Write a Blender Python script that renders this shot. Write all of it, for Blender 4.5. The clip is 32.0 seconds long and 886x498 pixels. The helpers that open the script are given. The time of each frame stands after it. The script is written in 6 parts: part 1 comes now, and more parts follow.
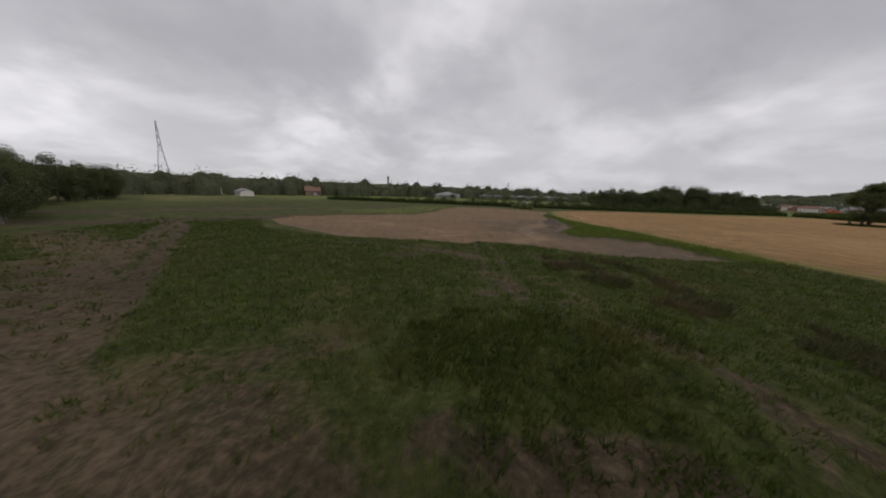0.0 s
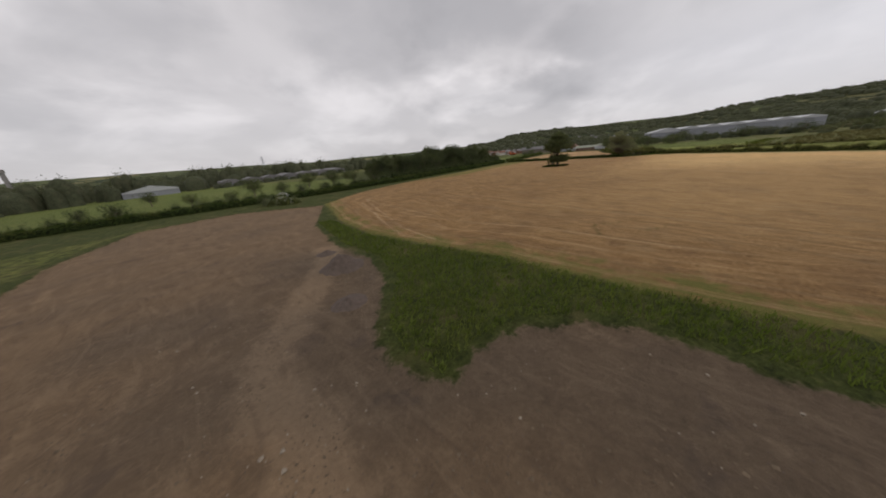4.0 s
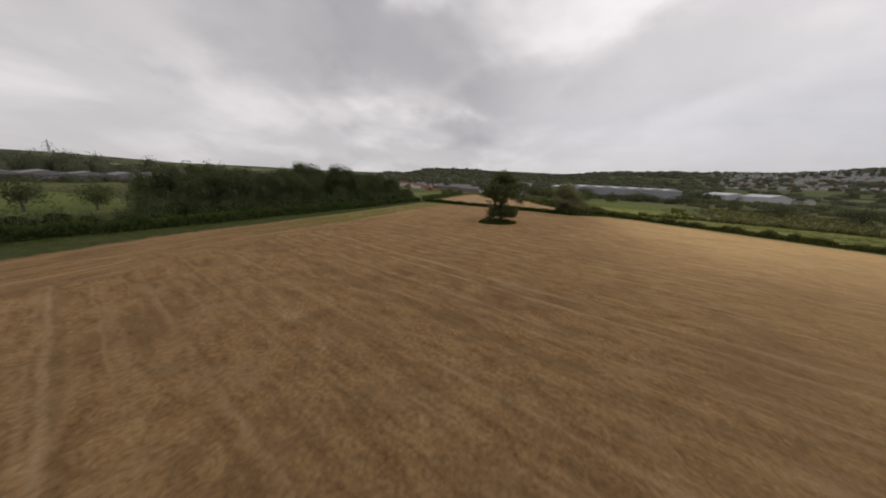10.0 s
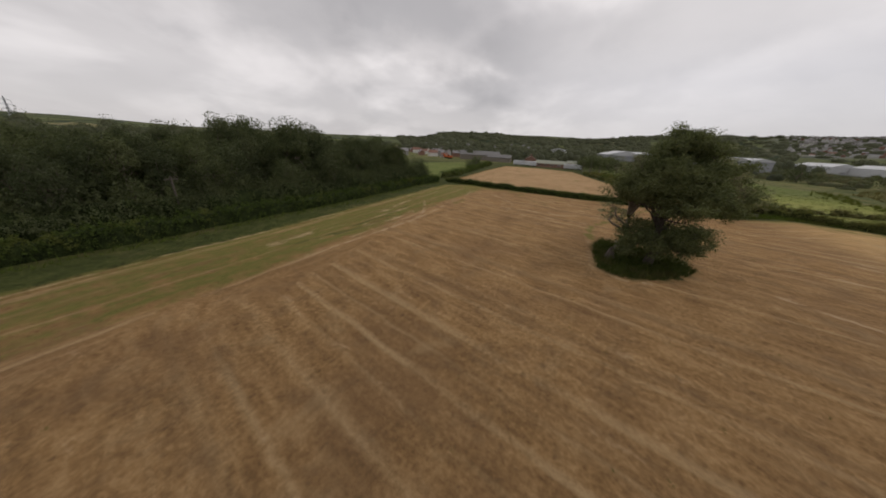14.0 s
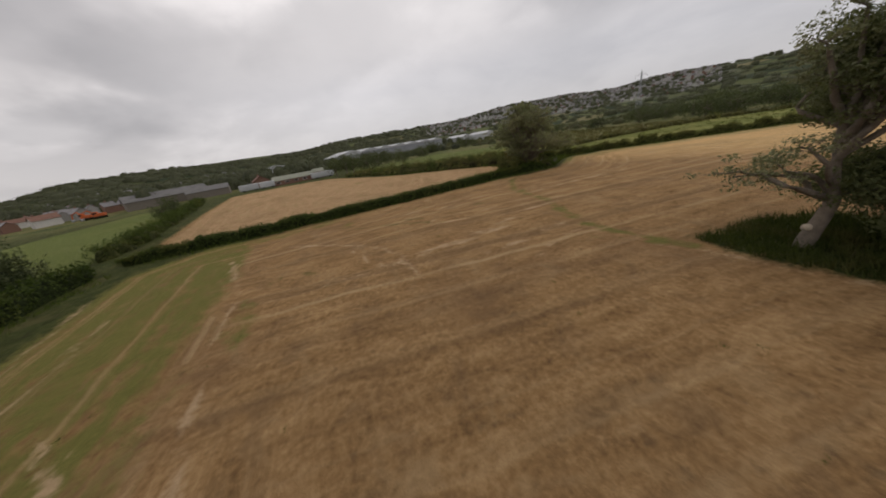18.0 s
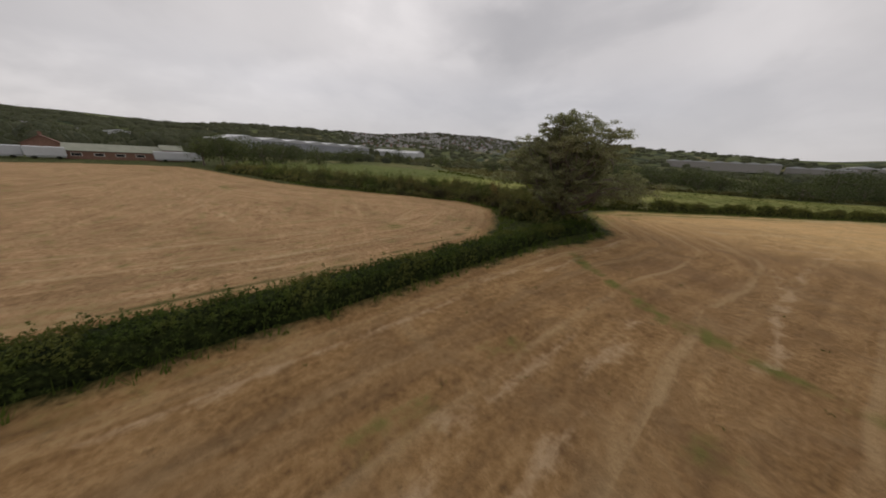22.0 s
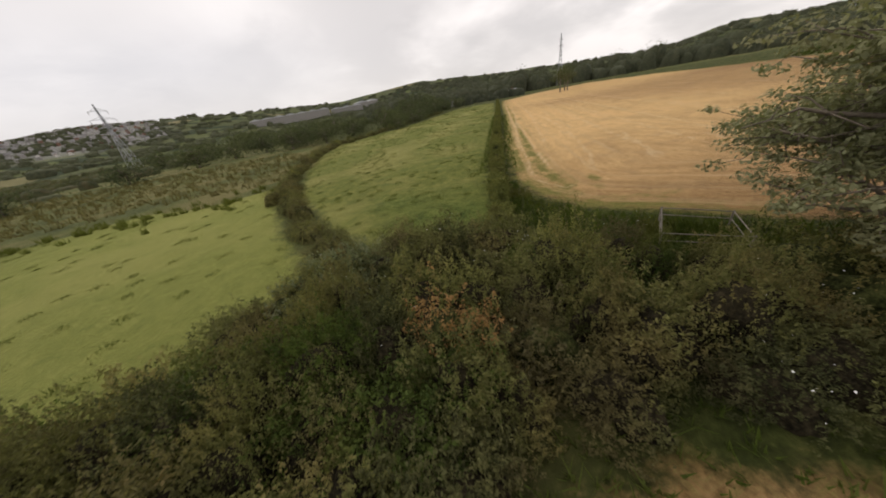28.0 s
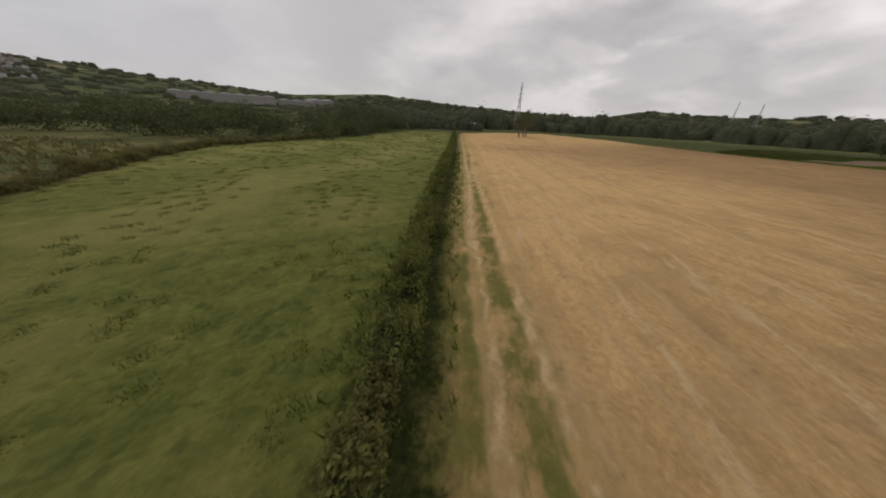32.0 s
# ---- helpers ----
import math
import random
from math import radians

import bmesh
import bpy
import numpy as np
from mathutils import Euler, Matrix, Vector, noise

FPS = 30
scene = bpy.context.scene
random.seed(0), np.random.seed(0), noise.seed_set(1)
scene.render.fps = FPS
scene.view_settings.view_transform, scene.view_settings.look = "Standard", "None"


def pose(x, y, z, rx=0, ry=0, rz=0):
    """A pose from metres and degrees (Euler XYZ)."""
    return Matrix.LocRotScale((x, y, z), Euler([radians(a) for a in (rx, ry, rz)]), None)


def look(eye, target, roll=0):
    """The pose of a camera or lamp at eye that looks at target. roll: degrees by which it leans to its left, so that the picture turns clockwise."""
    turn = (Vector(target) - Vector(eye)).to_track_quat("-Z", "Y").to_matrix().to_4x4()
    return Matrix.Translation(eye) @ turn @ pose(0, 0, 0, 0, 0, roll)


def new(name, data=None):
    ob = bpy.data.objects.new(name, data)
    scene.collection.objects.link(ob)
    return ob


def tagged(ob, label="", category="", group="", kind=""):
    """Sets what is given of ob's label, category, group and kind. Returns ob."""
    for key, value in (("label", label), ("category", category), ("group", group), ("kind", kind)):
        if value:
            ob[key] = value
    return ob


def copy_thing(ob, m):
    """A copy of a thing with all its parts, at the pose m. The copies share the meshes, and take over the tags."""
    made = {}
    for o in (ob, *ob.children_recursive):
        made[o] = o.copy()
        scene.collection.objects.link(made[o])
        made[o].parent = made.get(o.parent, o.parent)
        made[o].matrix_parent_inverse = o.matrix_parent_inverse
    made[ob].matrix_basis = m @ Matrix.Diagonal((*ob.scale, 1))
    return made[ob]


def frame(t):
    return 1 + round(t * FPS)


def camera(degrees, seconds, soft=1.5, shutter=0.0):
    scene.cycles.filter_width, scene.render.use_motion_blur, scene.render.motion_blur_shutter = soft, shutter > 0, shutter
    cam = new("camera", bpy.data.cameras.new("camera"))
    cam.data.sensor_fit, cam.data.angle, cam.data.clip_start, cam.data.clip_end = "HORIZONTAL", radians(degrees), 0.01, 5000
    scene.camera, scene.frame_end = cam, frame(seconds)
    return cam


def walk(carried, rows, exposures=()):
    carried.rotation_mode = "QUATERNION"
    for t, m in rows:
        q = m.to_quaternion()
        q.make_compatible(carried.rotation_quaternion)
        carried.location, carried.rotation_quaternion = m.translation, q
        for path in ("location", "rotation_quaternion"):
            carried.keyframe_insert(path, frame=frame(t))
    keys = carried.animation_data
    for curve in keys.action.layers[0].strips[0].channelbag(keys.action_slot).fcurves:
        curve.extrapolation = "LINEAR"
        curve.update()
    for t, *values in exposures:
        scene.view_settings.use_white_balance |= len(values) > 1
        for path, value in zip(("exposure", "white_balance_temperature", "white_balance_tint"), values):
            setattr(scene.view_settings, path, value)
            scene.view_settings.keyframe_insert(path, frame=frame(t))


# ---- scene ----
cam = camera(117.4, 32.0, soft=1.8, shutter=0.16)

PATH = [
    (0, (-1.969, 1.41, 5.865), (-1.901, 3.366, 5.452), 2.0),
    (0.5, (-0.863, 5.26, 6.72), (-0.69, 7.19, 6.226), 1.6),
    (1, (0.553, 9.398, 7.4), (0.849, 11.292, 6.829), 1.2),
    (1.5, (2.173, 13.633, 7.811), (2.599, 15.49, 7.2), 0.4),
    (2, (3.725, 17.592, 8.372), (4.295, 19.4, 7.737), -0.8),
    (2.5, (5.516, 21.48, 8.834), (6.25, 23.222, 8.183), -2.0),
    (3, (7.648, 25.454, 9.203), (8.569, 27.1, 8.538), -3.4),
    (3.5, (10.014, 29.536, 9.565), (11.15, 31.036, 8.886), -4.7),
    (4, (12.936, 33.5, 9.78), (14.261, 34.837, 9.105), -5.5),
    (4.5, (16.37, 36.995, 9.916), (17.814, 38.216, 9.264), -6.1),
    (6.5, (26.178, 46.386, 9.706), (27.867, 47.341, 9.22), -5.3),
    (7, (29.936, 48.552, 9.856), (31.643, 49.473, 9.371), -4.5),
    (7.5, (34.413, 50.854, 9.839), (36.138, 51.74, 9.351), -3.8),
    (8, (39.131, 53.003, 9.899), (40.873, 53.855, 9.407), -3.0),
    (8.5, (43.954, 55.231, 9.911), (45.704, 56.066, 9.419), -2.2),
    (9, (49.139, 57.62, 10.11), (50.891, 58.448, 9.615), -1.1),
    (9.5, (54.544, 60.212, 10.281), (56.294, 61.042, 9.783), 0.6),
    (10, (60.575, 62.556, 10.463), (62.316, 63.402, 9.959), 2.9),
    (10.5, (66.047, 64.934, 10.637), (67.771, 65.807, 10.12), 5.0),
    (11, (71.215, 67.766, 10.543), (72.915, 68.677, 10.015), 6.4),
    (11.5, (76.033, 70.329, 10.678), (77.708, 71.278, 10.134), 7.0),
    (12, (80.914, 73.296, 10.688), (82.569, 74.269, 10.126), 7.2),
    (12.5, (85.607, 76.459, 10.713), (87.246, 77.438, 10.118), 7.0),
    (13, (90.028, 79.693, 10.717), (91.657, 80.663, 10.079), 6.4),
    (13.5, (94.382, 83.09, 10.763), (96.005, 84.033, 10.073), 5.1),
    (15.5, (107.471, 96.655, 10.074), (109.204, 97.219, 9.251), -6.2),
    (16, (111.881, 99.055, 9.861), (113.666, 99.389, 9.024), -8.0),
    (16.5, (116.248, 100.79, 9.523), (118.062, 100.857, 8.684), -8.8),
    (17, (120.608, 102.193, 8.991), (122.42, 101.979, 8.172), -9.0),
    (17.5, (124.986, 103.237, 8.348), (126.762, 102.761, 7.561), -9.3),
    (18, (129.419, 103.812, 7.6), (131.15, 103.136, 6.861), -9.5),
    (18.5, (133.91, 103.915, 6.887), (135.599, 103.082, 6.216), -9.1),
    (19, (138.15, 103.425, 6.311), (139.806, 102.475, 5.716), -7.5),
    (19.5, (141.98, 102.513, 6.087), (143.602, 101.476, 5.544), -4.9),
    (20, (145.547, 101.236, 6.107), (147.127, 100.125, 5.588), -2.6),
    (20.5, (148.843, 99.996, 6.266), (150.372, 98.815, 5.746), -0.3),
    (21, (151.796, 98.325, 6.393), (153.286, 97.105, 5.852), 1.7),
    (21.5, (154.885, 97.076, 6.549), (156.341, 95.838, 5.957), 3.3),
    (22, (158.098, 95.99, 6.657), (159.519, 94.74, 6.009), 3.8),
    (22.5, (161.231, 94.595, 6.809), (162.623, 93.343, 6.105), 3.9),
    (23, (164.549, 93.328, 6.845), (165.894, 92.046, 6.106), 3.7),
    (23.5, (167.947, 91.864, 6.786), (169.219, 90.524, 6.021), 3.3),
    (24, (171.34, 90.505, 6.88), (172.508, 89.093, 6.08), 1.6),
    (24.5, (175.109, 89.564, 7.131), (176.123, 88.04, 6.325), 0.7),
    (26.5, (185.467, 78.003, 7.287), (185.603, 76.228, 6.377), -5.4),
    (27, (186.891, 73.596, 7.48), (186.778, 71.833, 6.541), -6.1),
    (27.5, (187.845, 69.412, 7.479), (187.496, 67.688, 6.528), -8.1),
    (28, (188.02, 66.454, 7.581), (187.476, 64.79, 6.614), -10.7),
    (28.5, (187.533, 63.662, 7.615), (186.844, 62.06, 6.635), -13.2),
    (29, (186.506, 60.987, 7.628), (185.72, 59.441, 6.633), -14.6),
    (29.5, (184.911, 58.427, 7.59), (184.062, 56.92, 6.586), -14.5),
    (30, (183.0, 56.115, 7.569), (182.109, 54.634, 6.562), -12.5),
    (30.5, (180.719, 53.884, 7.481), (179.804, 52.406, 6.491), -8.9),
    (31, (178.311, 51.637, 7.38), (177.378, 50.148, 6.424), -4.1),
    (31.5, (175.901, 49.146, 7.261), (174.955, 47.638, 6.35), 0.3),
    (32, (173.674, 46.614, 7.257), (172.731, 45.083, 6.382), 2.9),
]

# exposure of the film's camera: it opens up along the way
EXPOSURES = [(t, stops, warm, 14) for t, stops, warm in ((0.0, -0.46, 6450), (4.0, -0.34, 6600), (9.0, -0.41, 6650), (13.0, -0.37, 6720), (16.5, -0.28, 6780), (20.0, -0.54, 6720), (22.5, -0.38, 6800),
                                                        (24.3, -0.14, 6900), (26.0, -0.04, 6950), (27.2, 0.0, 6950), (28.2, 0.13, 6950), (29.2, 0.12, 6950), (30.2, 0.04, 6900), (31.0, -0.12, 6900), (32.0, -0.42, 6800))]
walk(cam, [(t, look(eye, target, roll)) for t, eye, target, roll in PATH], EXPOSURES)


# ---- node helper ----
class Graph:
    """Short hand for a node tree."""

    def __init__(self, tree):
        self.tree = tree

    def node(self, kind, **values):
        n = self.tree.nodes.new(kind)
        for key, value in values.items():
            setattr(n, key, value)
        return n

    def put(self, socket, value):
        if isinstance(value, bpy.types.NodeSocket):
            self.tree.links.new(value, socket)
        elif isinstance(value, tuple) and len(value) == 3 and socket.type == "RGBA":
            socket.default_value = (*value, 1)
        else:
            socket.default_value = value

    def math(self, op, a, b=0.0, c=0.0, clamp=False):
        n = self.node("ShaderNodeMath", operation=op, use_clamp=clamp)
        for socket, value in zip(n.inputs, (a, b, c)):
            self.put(socket, value)
        return n.outputs[0]

    def vec(self, op, a, b=(0, 0, 0)):
        n = self.node("ShaderNodeVectorMath", operation=op)
        self.put(n.inputs[0], a), self.put(n.inputs[1], b)
        return n.outputs[0]

    def noise(self, place, scale, detail=3.0, rough=0.55, twist=0.0):
        n = self.node("ShaderNodeTexNoise")
        self.put(n.inputs["Vector"], place)
        n.inputs["Scale"].default_value, n.inputs["Detail"].default_value = scale, detail
        n.inputs["Roughness"].default_value, n.inputs["Distortion"].default_value = rough, twist
        return n.outputs["Fac"]

    def ramp(self, fac, *stops):
        n = self.node("ShaderNodeValToRGB")
        marks = n.color_ramp.elements
        while len(marks) < len(stops):
            marks.new(0.5)
        for mark, (at, colour) in zip(marks, stops):
            mark.position = at
            mark.color = (*colour, 1) if isinstance(colour, tuple) else (colour, colour, colour, 1)
        self.put(n.inputs[0], fac)
        return n.outputs[0]

    def mix(self, fac, a, b, how="MIX"):
        n = self.node("ShaderNodeMix", data_type="RGBA", blend_type=how)
        self.put(n.inputs[0], fac), self.put(n.inputs[6], a), self.put(n.inputs[7], b)
        return n.outputs[2]

    def step(self, value, low, high):
        n = self.node("ShaderNodeMapRange", interpolation_type="SMOOTHSTEP")
        self.put(n.inputs[0], value)
        self.put(n.inputs[1], low), self.put(n.inputs[2], high)
        return n.outputs[0]

    def attr(self, name):
        return self.node("ShaderNodeAttribute", attribute_name=name).outputs["Fac"]

    def place(self):
        return self.node("ShaderNodeNewGeometry").outputs["Position"]

    def bump(self, height, strength, distance):
        n = self.node("ShaderNodeBump")
        n.inputs["Strength"].default_value, n.inputs["Distance"].default_value = strength, distance
        self.put(n.inputs["Height"], height)
        return n.outputs[0]


def material(name, rough=0.9, metal=0.0, spec=0.3):
    m = bpy.data.materials.new(name)
    m.use_nodes = True
    g = Graph(m.node_tree)
    g.bsdf = m.node_tree.nodes["Principled BSDF"]
    g.bsdf.inputs["Roughness"].default_value, g.bsdf.inputs["Metallic"].default_value = rough, metal
    g.bsdf.inputs["Specular IOR Level"].default_value = spec
    return m, g


# ---- world: an overcast sky with broken grey cloud ----
SUN_UP, SUN_ROUND = 52.0, 150.0
world = bpy.data.worlds.new("overcast_sky")
scene.world = world
world.use_nodes = True
world.node_tree.nodes.clear()
g = Graph(world.node_tree)
sky = g.node("ShaderNodeTexSky", sky_type="NISHITA", sun_disc=False, sun_elevation=radians(SUN_UP), sun_rotation=radians(SUN_ROUND))
blue = g.node("ShaderNodeBackground")
g.put(blue.inputs[0], sky.outputs[0])
blue.inputs[1].default_value = 0.1
way = g.node("ShaderNodeTexCoord").outputs["Generated"]
split = g.node("ShaderNodeSeparateXYZ")
g.put(split.inputs[0], way)
rise = g.math("ADD", g.math("MAXIMUM", split.outputs[2], 0.0), 0.34)
flat = g.node("ShaderNodeCombineXYZ")
g.put(flat.inputs[0], g.math("DIVIDE", split.outputs[0], rise))
g.put(flat.inputs[1], g.math("DIVIDE", split.outputs[1], rise))
heap = g.noise(flat.outputs[0], 0.95, 6.0, 0.52, 0.35)
veil = g.noise(flat.outputs[0], 0.42, 3.0, 0.5, 0.2)
wisp = g.noise(flat.outputs[0], 2.0, 5.0, 0.55, 0.3)
cloud = g.ramp(veil, (0.35, (0.54, 0.54, 0.555)), (0.5, (0.70, 0.695, 0.70)), (0.63, (0.98, 0.97, 0.97)))
gap = g.noise(flat.outputs[0], 1.35, 4.6, 0.5, 0.3)
cloud = g.mix(g.math("MULTIPLY", g.step(gap, 0.42, 0.66), 0.54), cloud, (1.34, 1.33, 1.33))
thick = g.math("ADD", g.math("MULTIPLY", heap, 0.66), g.math("MULTIPLY", wisp, 0.34))
cloud = g.mix(g.math("MULTIPLY", g.step(thick, 0.46, 0.6), 0.62), cloud, (0.45, 0.455, 0.47))
# the heavy grey clouds: place on the cloud deck, turn, half width, half depth, weight
CLOUDS = [(-0.73, 1.18, 8, 0.47, 0.36, 0.45), (0.93, 1.0, -19, 0.30, 0.2, 0.5), (1.56, 1.17, -35, 0.25, 0.28, 0.35), (0.98, 1.09, -36, 0.36, 0.3, 0.4), (1.79, 0.95, -58, 0.5, 0.24, 0.5), (1.56, 0.38, -62, 0.27, 0.2, 0.4),
          (0.93, 0.92, -55, 0.23, 0.24, 0.6), (1.5, -0.09, -92, 0.34, 0.23, 0.7), (0.85, 1.34, -48, 0.16, 0.17, 0.35), (0.94, -1.05, -118, 0.4, 0.24, 0.68), (-1.48, -0.77, 130, 0.71, 0.16, 0.45), (-0.95, -1.93, 147, 0.24, 0.26, 0.3)]
warp = g.node("ShaderNodeTexNoise")
g.put(warp.inputs["Vector"], flat.outputs[0])
warp.inputs["Scale"].default_value, warp.inputs["Detail"].default_value, warp.inputs["Roughness"].default_value = 2.4, 5.0, 0.52
bent = g.node("ShaderNodeVectorMath", operation="MULTIPLY_ADD")
g.put(bent.inputs[0], g.vec("SUBTRACT", warp.outputs["Color"], (0.5, 0.5, 0.5)))
bent.inputs[1].default_value = (0.8, 0.8, 0.0)
g.put(bent.inputs[2], flat.outputs[0])
heavy = 0.0
for cx, cy, way_round, wide, deep, weight in CLOUDS:
    spot = g.node("ShaderNodeMapping", vector_type="TEXTURE")
    g.put(spot.inputs["Vector"], bent.outputs[0])
    spot.inputs["Location"].default_value = (cx, cy, 0)
    spot.inputs["Rotation"].default_value = (0, 0, radians(way_round))
    spot.inputs["Scale"].default_value = (wide, deep, 1)
    away = g.node("ShaderNodeVectorMath", operation="LENGTH")
    g.put(away.inputs[0], spot.outputs[0])
    heavy = g.math("MAXIMUM", heavy, g.math("MULTIPLY", g.step(away.outputs["Value"], 1.35, 0.35), min(1.0, weight * 1.2)))
cloud = g.mix(heavy, cloud, g.mix(g.step(wisp, 0.3, 0.7), (0.33, 0.335, 0.35), (0.50, 0.505, 0.52)))


def toward(x, y, z, low, high):
    """How far the sky lies towards one quarter."""
    n = g.node("ShaderNodeVectorMath", operation="DOT_PRODUCT")
    g.put(n.inputs[0], way)
    n.inputs[1].default_value = (x, y, z)
    return g.step(n.outputs["Value"], low, high)


cloud = g.mix(g.math("MULTIPLY", toward(0.2, -0.97, 0.1, 0.2, 0.95), 0.5), cloud, (0.50, 0.505, 0.52))
cloud = g.mix(g.math("MULTIPLY", toward(0.62, -0.74, 0.25, 0.75, 1.0), 0.35), cloud, (0.56, 0.575, 0.605))
cloud = g.mix(g.math("MULTIPLY", toward(0.3, 0.95, 0.0, 0.7, 1.0), 0.3), cloud, (0.58, 0.58, 0.595))
cloud = g.mix(g.math("MULTIPLY", toward(0.93, -0.22, 0.28, 0.8, 1.0), 0.34), cloud, (1.25, 1.24, 1.24))
band = g.math("MULTIPLY", g.step(split.outputs[2], 0.30, 0.16), toward(0.75, -0.66, 0.0, 0.35, 0.9))
cloud = g.mix(g.math("MULTIPLY", band, 0.55), cloud, g.mix(g.step(wisp, 0.35, 0.65), (0.50, 0.525, 0.575), (0.66, 0.68, 0.72)))
low = g.step(split.outputs[2], 0.0, 0.2)
cloud = g.mix(low, g.mix(0.55, cloud, (0.62, 0.625, 0.645)), cloud)
grey = g.node("ShaderNodeBackground")
g.put(grey.inputs[0], cloud)
grey.inputs[1].default_value = 1.17
both = g.node("ShaderNodeMixShader")
both.inputs[0].default_value = 0.93
g.put(both.inputs[1], blue.outputs[0]), g.put(both.inputs[2], grey.outputs[0])
g.put(g.node("ShaderNodeOutputWorld").inputs[0], both.outputs[0])

sun = new("sun", bpy.data.lights.new("sun", "SUN"))
sun.data.energy, sun.data.angle, sun.data.color = 0.7, radians(14), (1.0, 0.96, 0.9)
up, turn = radians(SUN_UP), radians(SUN_ROUND)
sun.matrix_world = look((math.sin(turn) * math.cos(up) * 50, math.cos(turn) * math.cos(up) * 50, math.sin(up) * 50), (0, 0, 0))

# ---- the plan, in metres ----
FIELD_WEST = [(24, -20), (31, 8), (34, 21), (33, 30), (32.8, 37), (33.4, 47), (32, 57), (31.6, 69), (33.8, 81), (37.4, 91), (41.6, 104), (57, 113.5), (78, 118.5),
              (114, 119.5), (130, 121), (150, 122.5), (164, 123.5), (168.2, 119), (168.6, 100), (168.9, 84), (168.6, 76), (167.4, 70), (167, 64.5),
              (171, 58.8), (173.8, 55), (174.6, 51), (173, 45.5), (162.5, 29), (136, -10), (108, -53), (84, -88), (45, -104), (5, -100), (8, -50)]
FIELD_EAST = [(171.6, 97), (172.0, 86), (173.2, 78), (175.6, 73.6), (177.5, 71.2), (179.2, 69.2), (181.3, 66.8), (183.5, 65.6), (186.2, 65.1), (189.9, 66.1), (193.2, 68), (196.4, 69.8), (204, 77), (217, 85.5), (244, 95), (256, 100),
              (262, 118), (258, 136), (215, 132), (181, 127.5), (174.2, 126), (172.2, 112)]
SOIL = [(-32, 52), (-27.5, 46), (-14.3, 36), (-6.7, 34.2), (-3.5, 35), (2, 33.2), (3.4, 34.8), (9.3, 33.4), (12.4, 31.2), (15, 28.9), (22, 27.4), (28.1, 26.9),
        (28, 31.3), (28.6, 35), (27.4, 37.4), (25.2, 39.6), (22, 40.7), (19.3, 40.2), (18.5, 43.5), (19.2, 46), (24, 52), (26, 57), (26.4, 66), (29.6, 80.5), (35, 91), (40.4, 102),
        (25, 117), (8, 117), (0, 96), (-1.5, 84), (-8, 72), (-22, 66), (-30, 60)]
PASTURE_NEAR = [(181, 55.5), (171.8, 39), (163, 25.5), (138, -12), (109, -57), (86, -94), (108, -100), (123, -83), (154, -50), (171, -38), (184, -28), (190, -8),
                (192.6, 12), (192.6, 30), (189.8, 44), (186, 53)]
PASTURE_FAR = [(190.6, 53), (193.2, 44), (195, 33), (197, 20), (205, 22), (214, 16), (226, 19), (262, 12), (300, 30), (300, 82), (262, 92), (244, 89), (217, 79), (204, 71)]
PASTURE_NORTH = [(-140, 165), (-60, 150), (36, 140), (60, 150), (84, 152), (92, 190), (60, 300), (-10, 320), (-110, 260)]
PASTURE_WEST = [(-30, 78), (-22, 70), (-9.5, 75), (-3.5, 85), (-2, 97), (6, 118), (14, 119.5), (4, 114), (-6, 113), (-14, 106), (-24, 92)]
PASTURE_FARM = [(176, 134), (182, 132), (250, 147), (262, 165), (200, 180), (178, 160)]
ISLAND = [(137.2, 84.8), (135, 85.5), (133.2, 85.5), (130.9, 85.5), (128.8, 85.2), (126.6, 84.8), (125.5, 83.2), (126.4, 80.7), (128.8, 78), (131.6, 76.4), (134.8, 77.2), (136.4, 80), (136.6, 82.6)]


def inside(x, y, corners):
    """Signed distance to the outline of a plot, positive inside it."""
    far, odd = np.full(x.shape, 1e9), np.zeros(x.shape, bool)
    for (ax, ay), (bx, by) in zip(corners, corners[1:] + corners[:1]):
        dx, dy = bx - ax, by - ay
        f = np.clip(((x - ax) * dx + (y - ay) * dy) / (dx * dx + dy * dy), 0, 1)
        far = np.minimum(far, np.hypot(x - ax - f * dx, y - ay - f * dy))
        if dy:
            odd ^= ((ay > y) != (by > y)) & (x < ax + dx * (y - ay) / dy)
    return np.where(odd, far, -far)


def beside(x, y, line):
    """Distance to an open line."""
    far = np.full(np.shape(x), 1e9)
    for (ax, ay), (bx, by) in zip(line, line[1:]):
        dx, dy = bx - ax, by - ay
        f = np.clip(((x - ax) * dx + (y - ay) * dy) / (dx * dx + dy * dy), 0, 1)
        far = np.minimum(far, np.hypot(x - ax - f * dx, y - ay - f * dy))
    return far


def waves(x, y, length, seed, count=7):
    """A smooth uneven field between about -1 and 1."""
    r = random.Random(seed)
    out = 0.0
    for _ in range(count):
        a, k = r.uniform(0, math.tau), math.tau / (length * r.uniform(0.6, 1.7))
        out = out + np.sin((x * math.cos(a) + y * math.sin(a)) * k + r.uniform(0, math.tau))
    return out / math.sqrt(count * 2)


def ease(v, low, high):
    v = np.clip((v - low) / (high - low), 0, 1)
    return v * v * (3 - 2 * v)


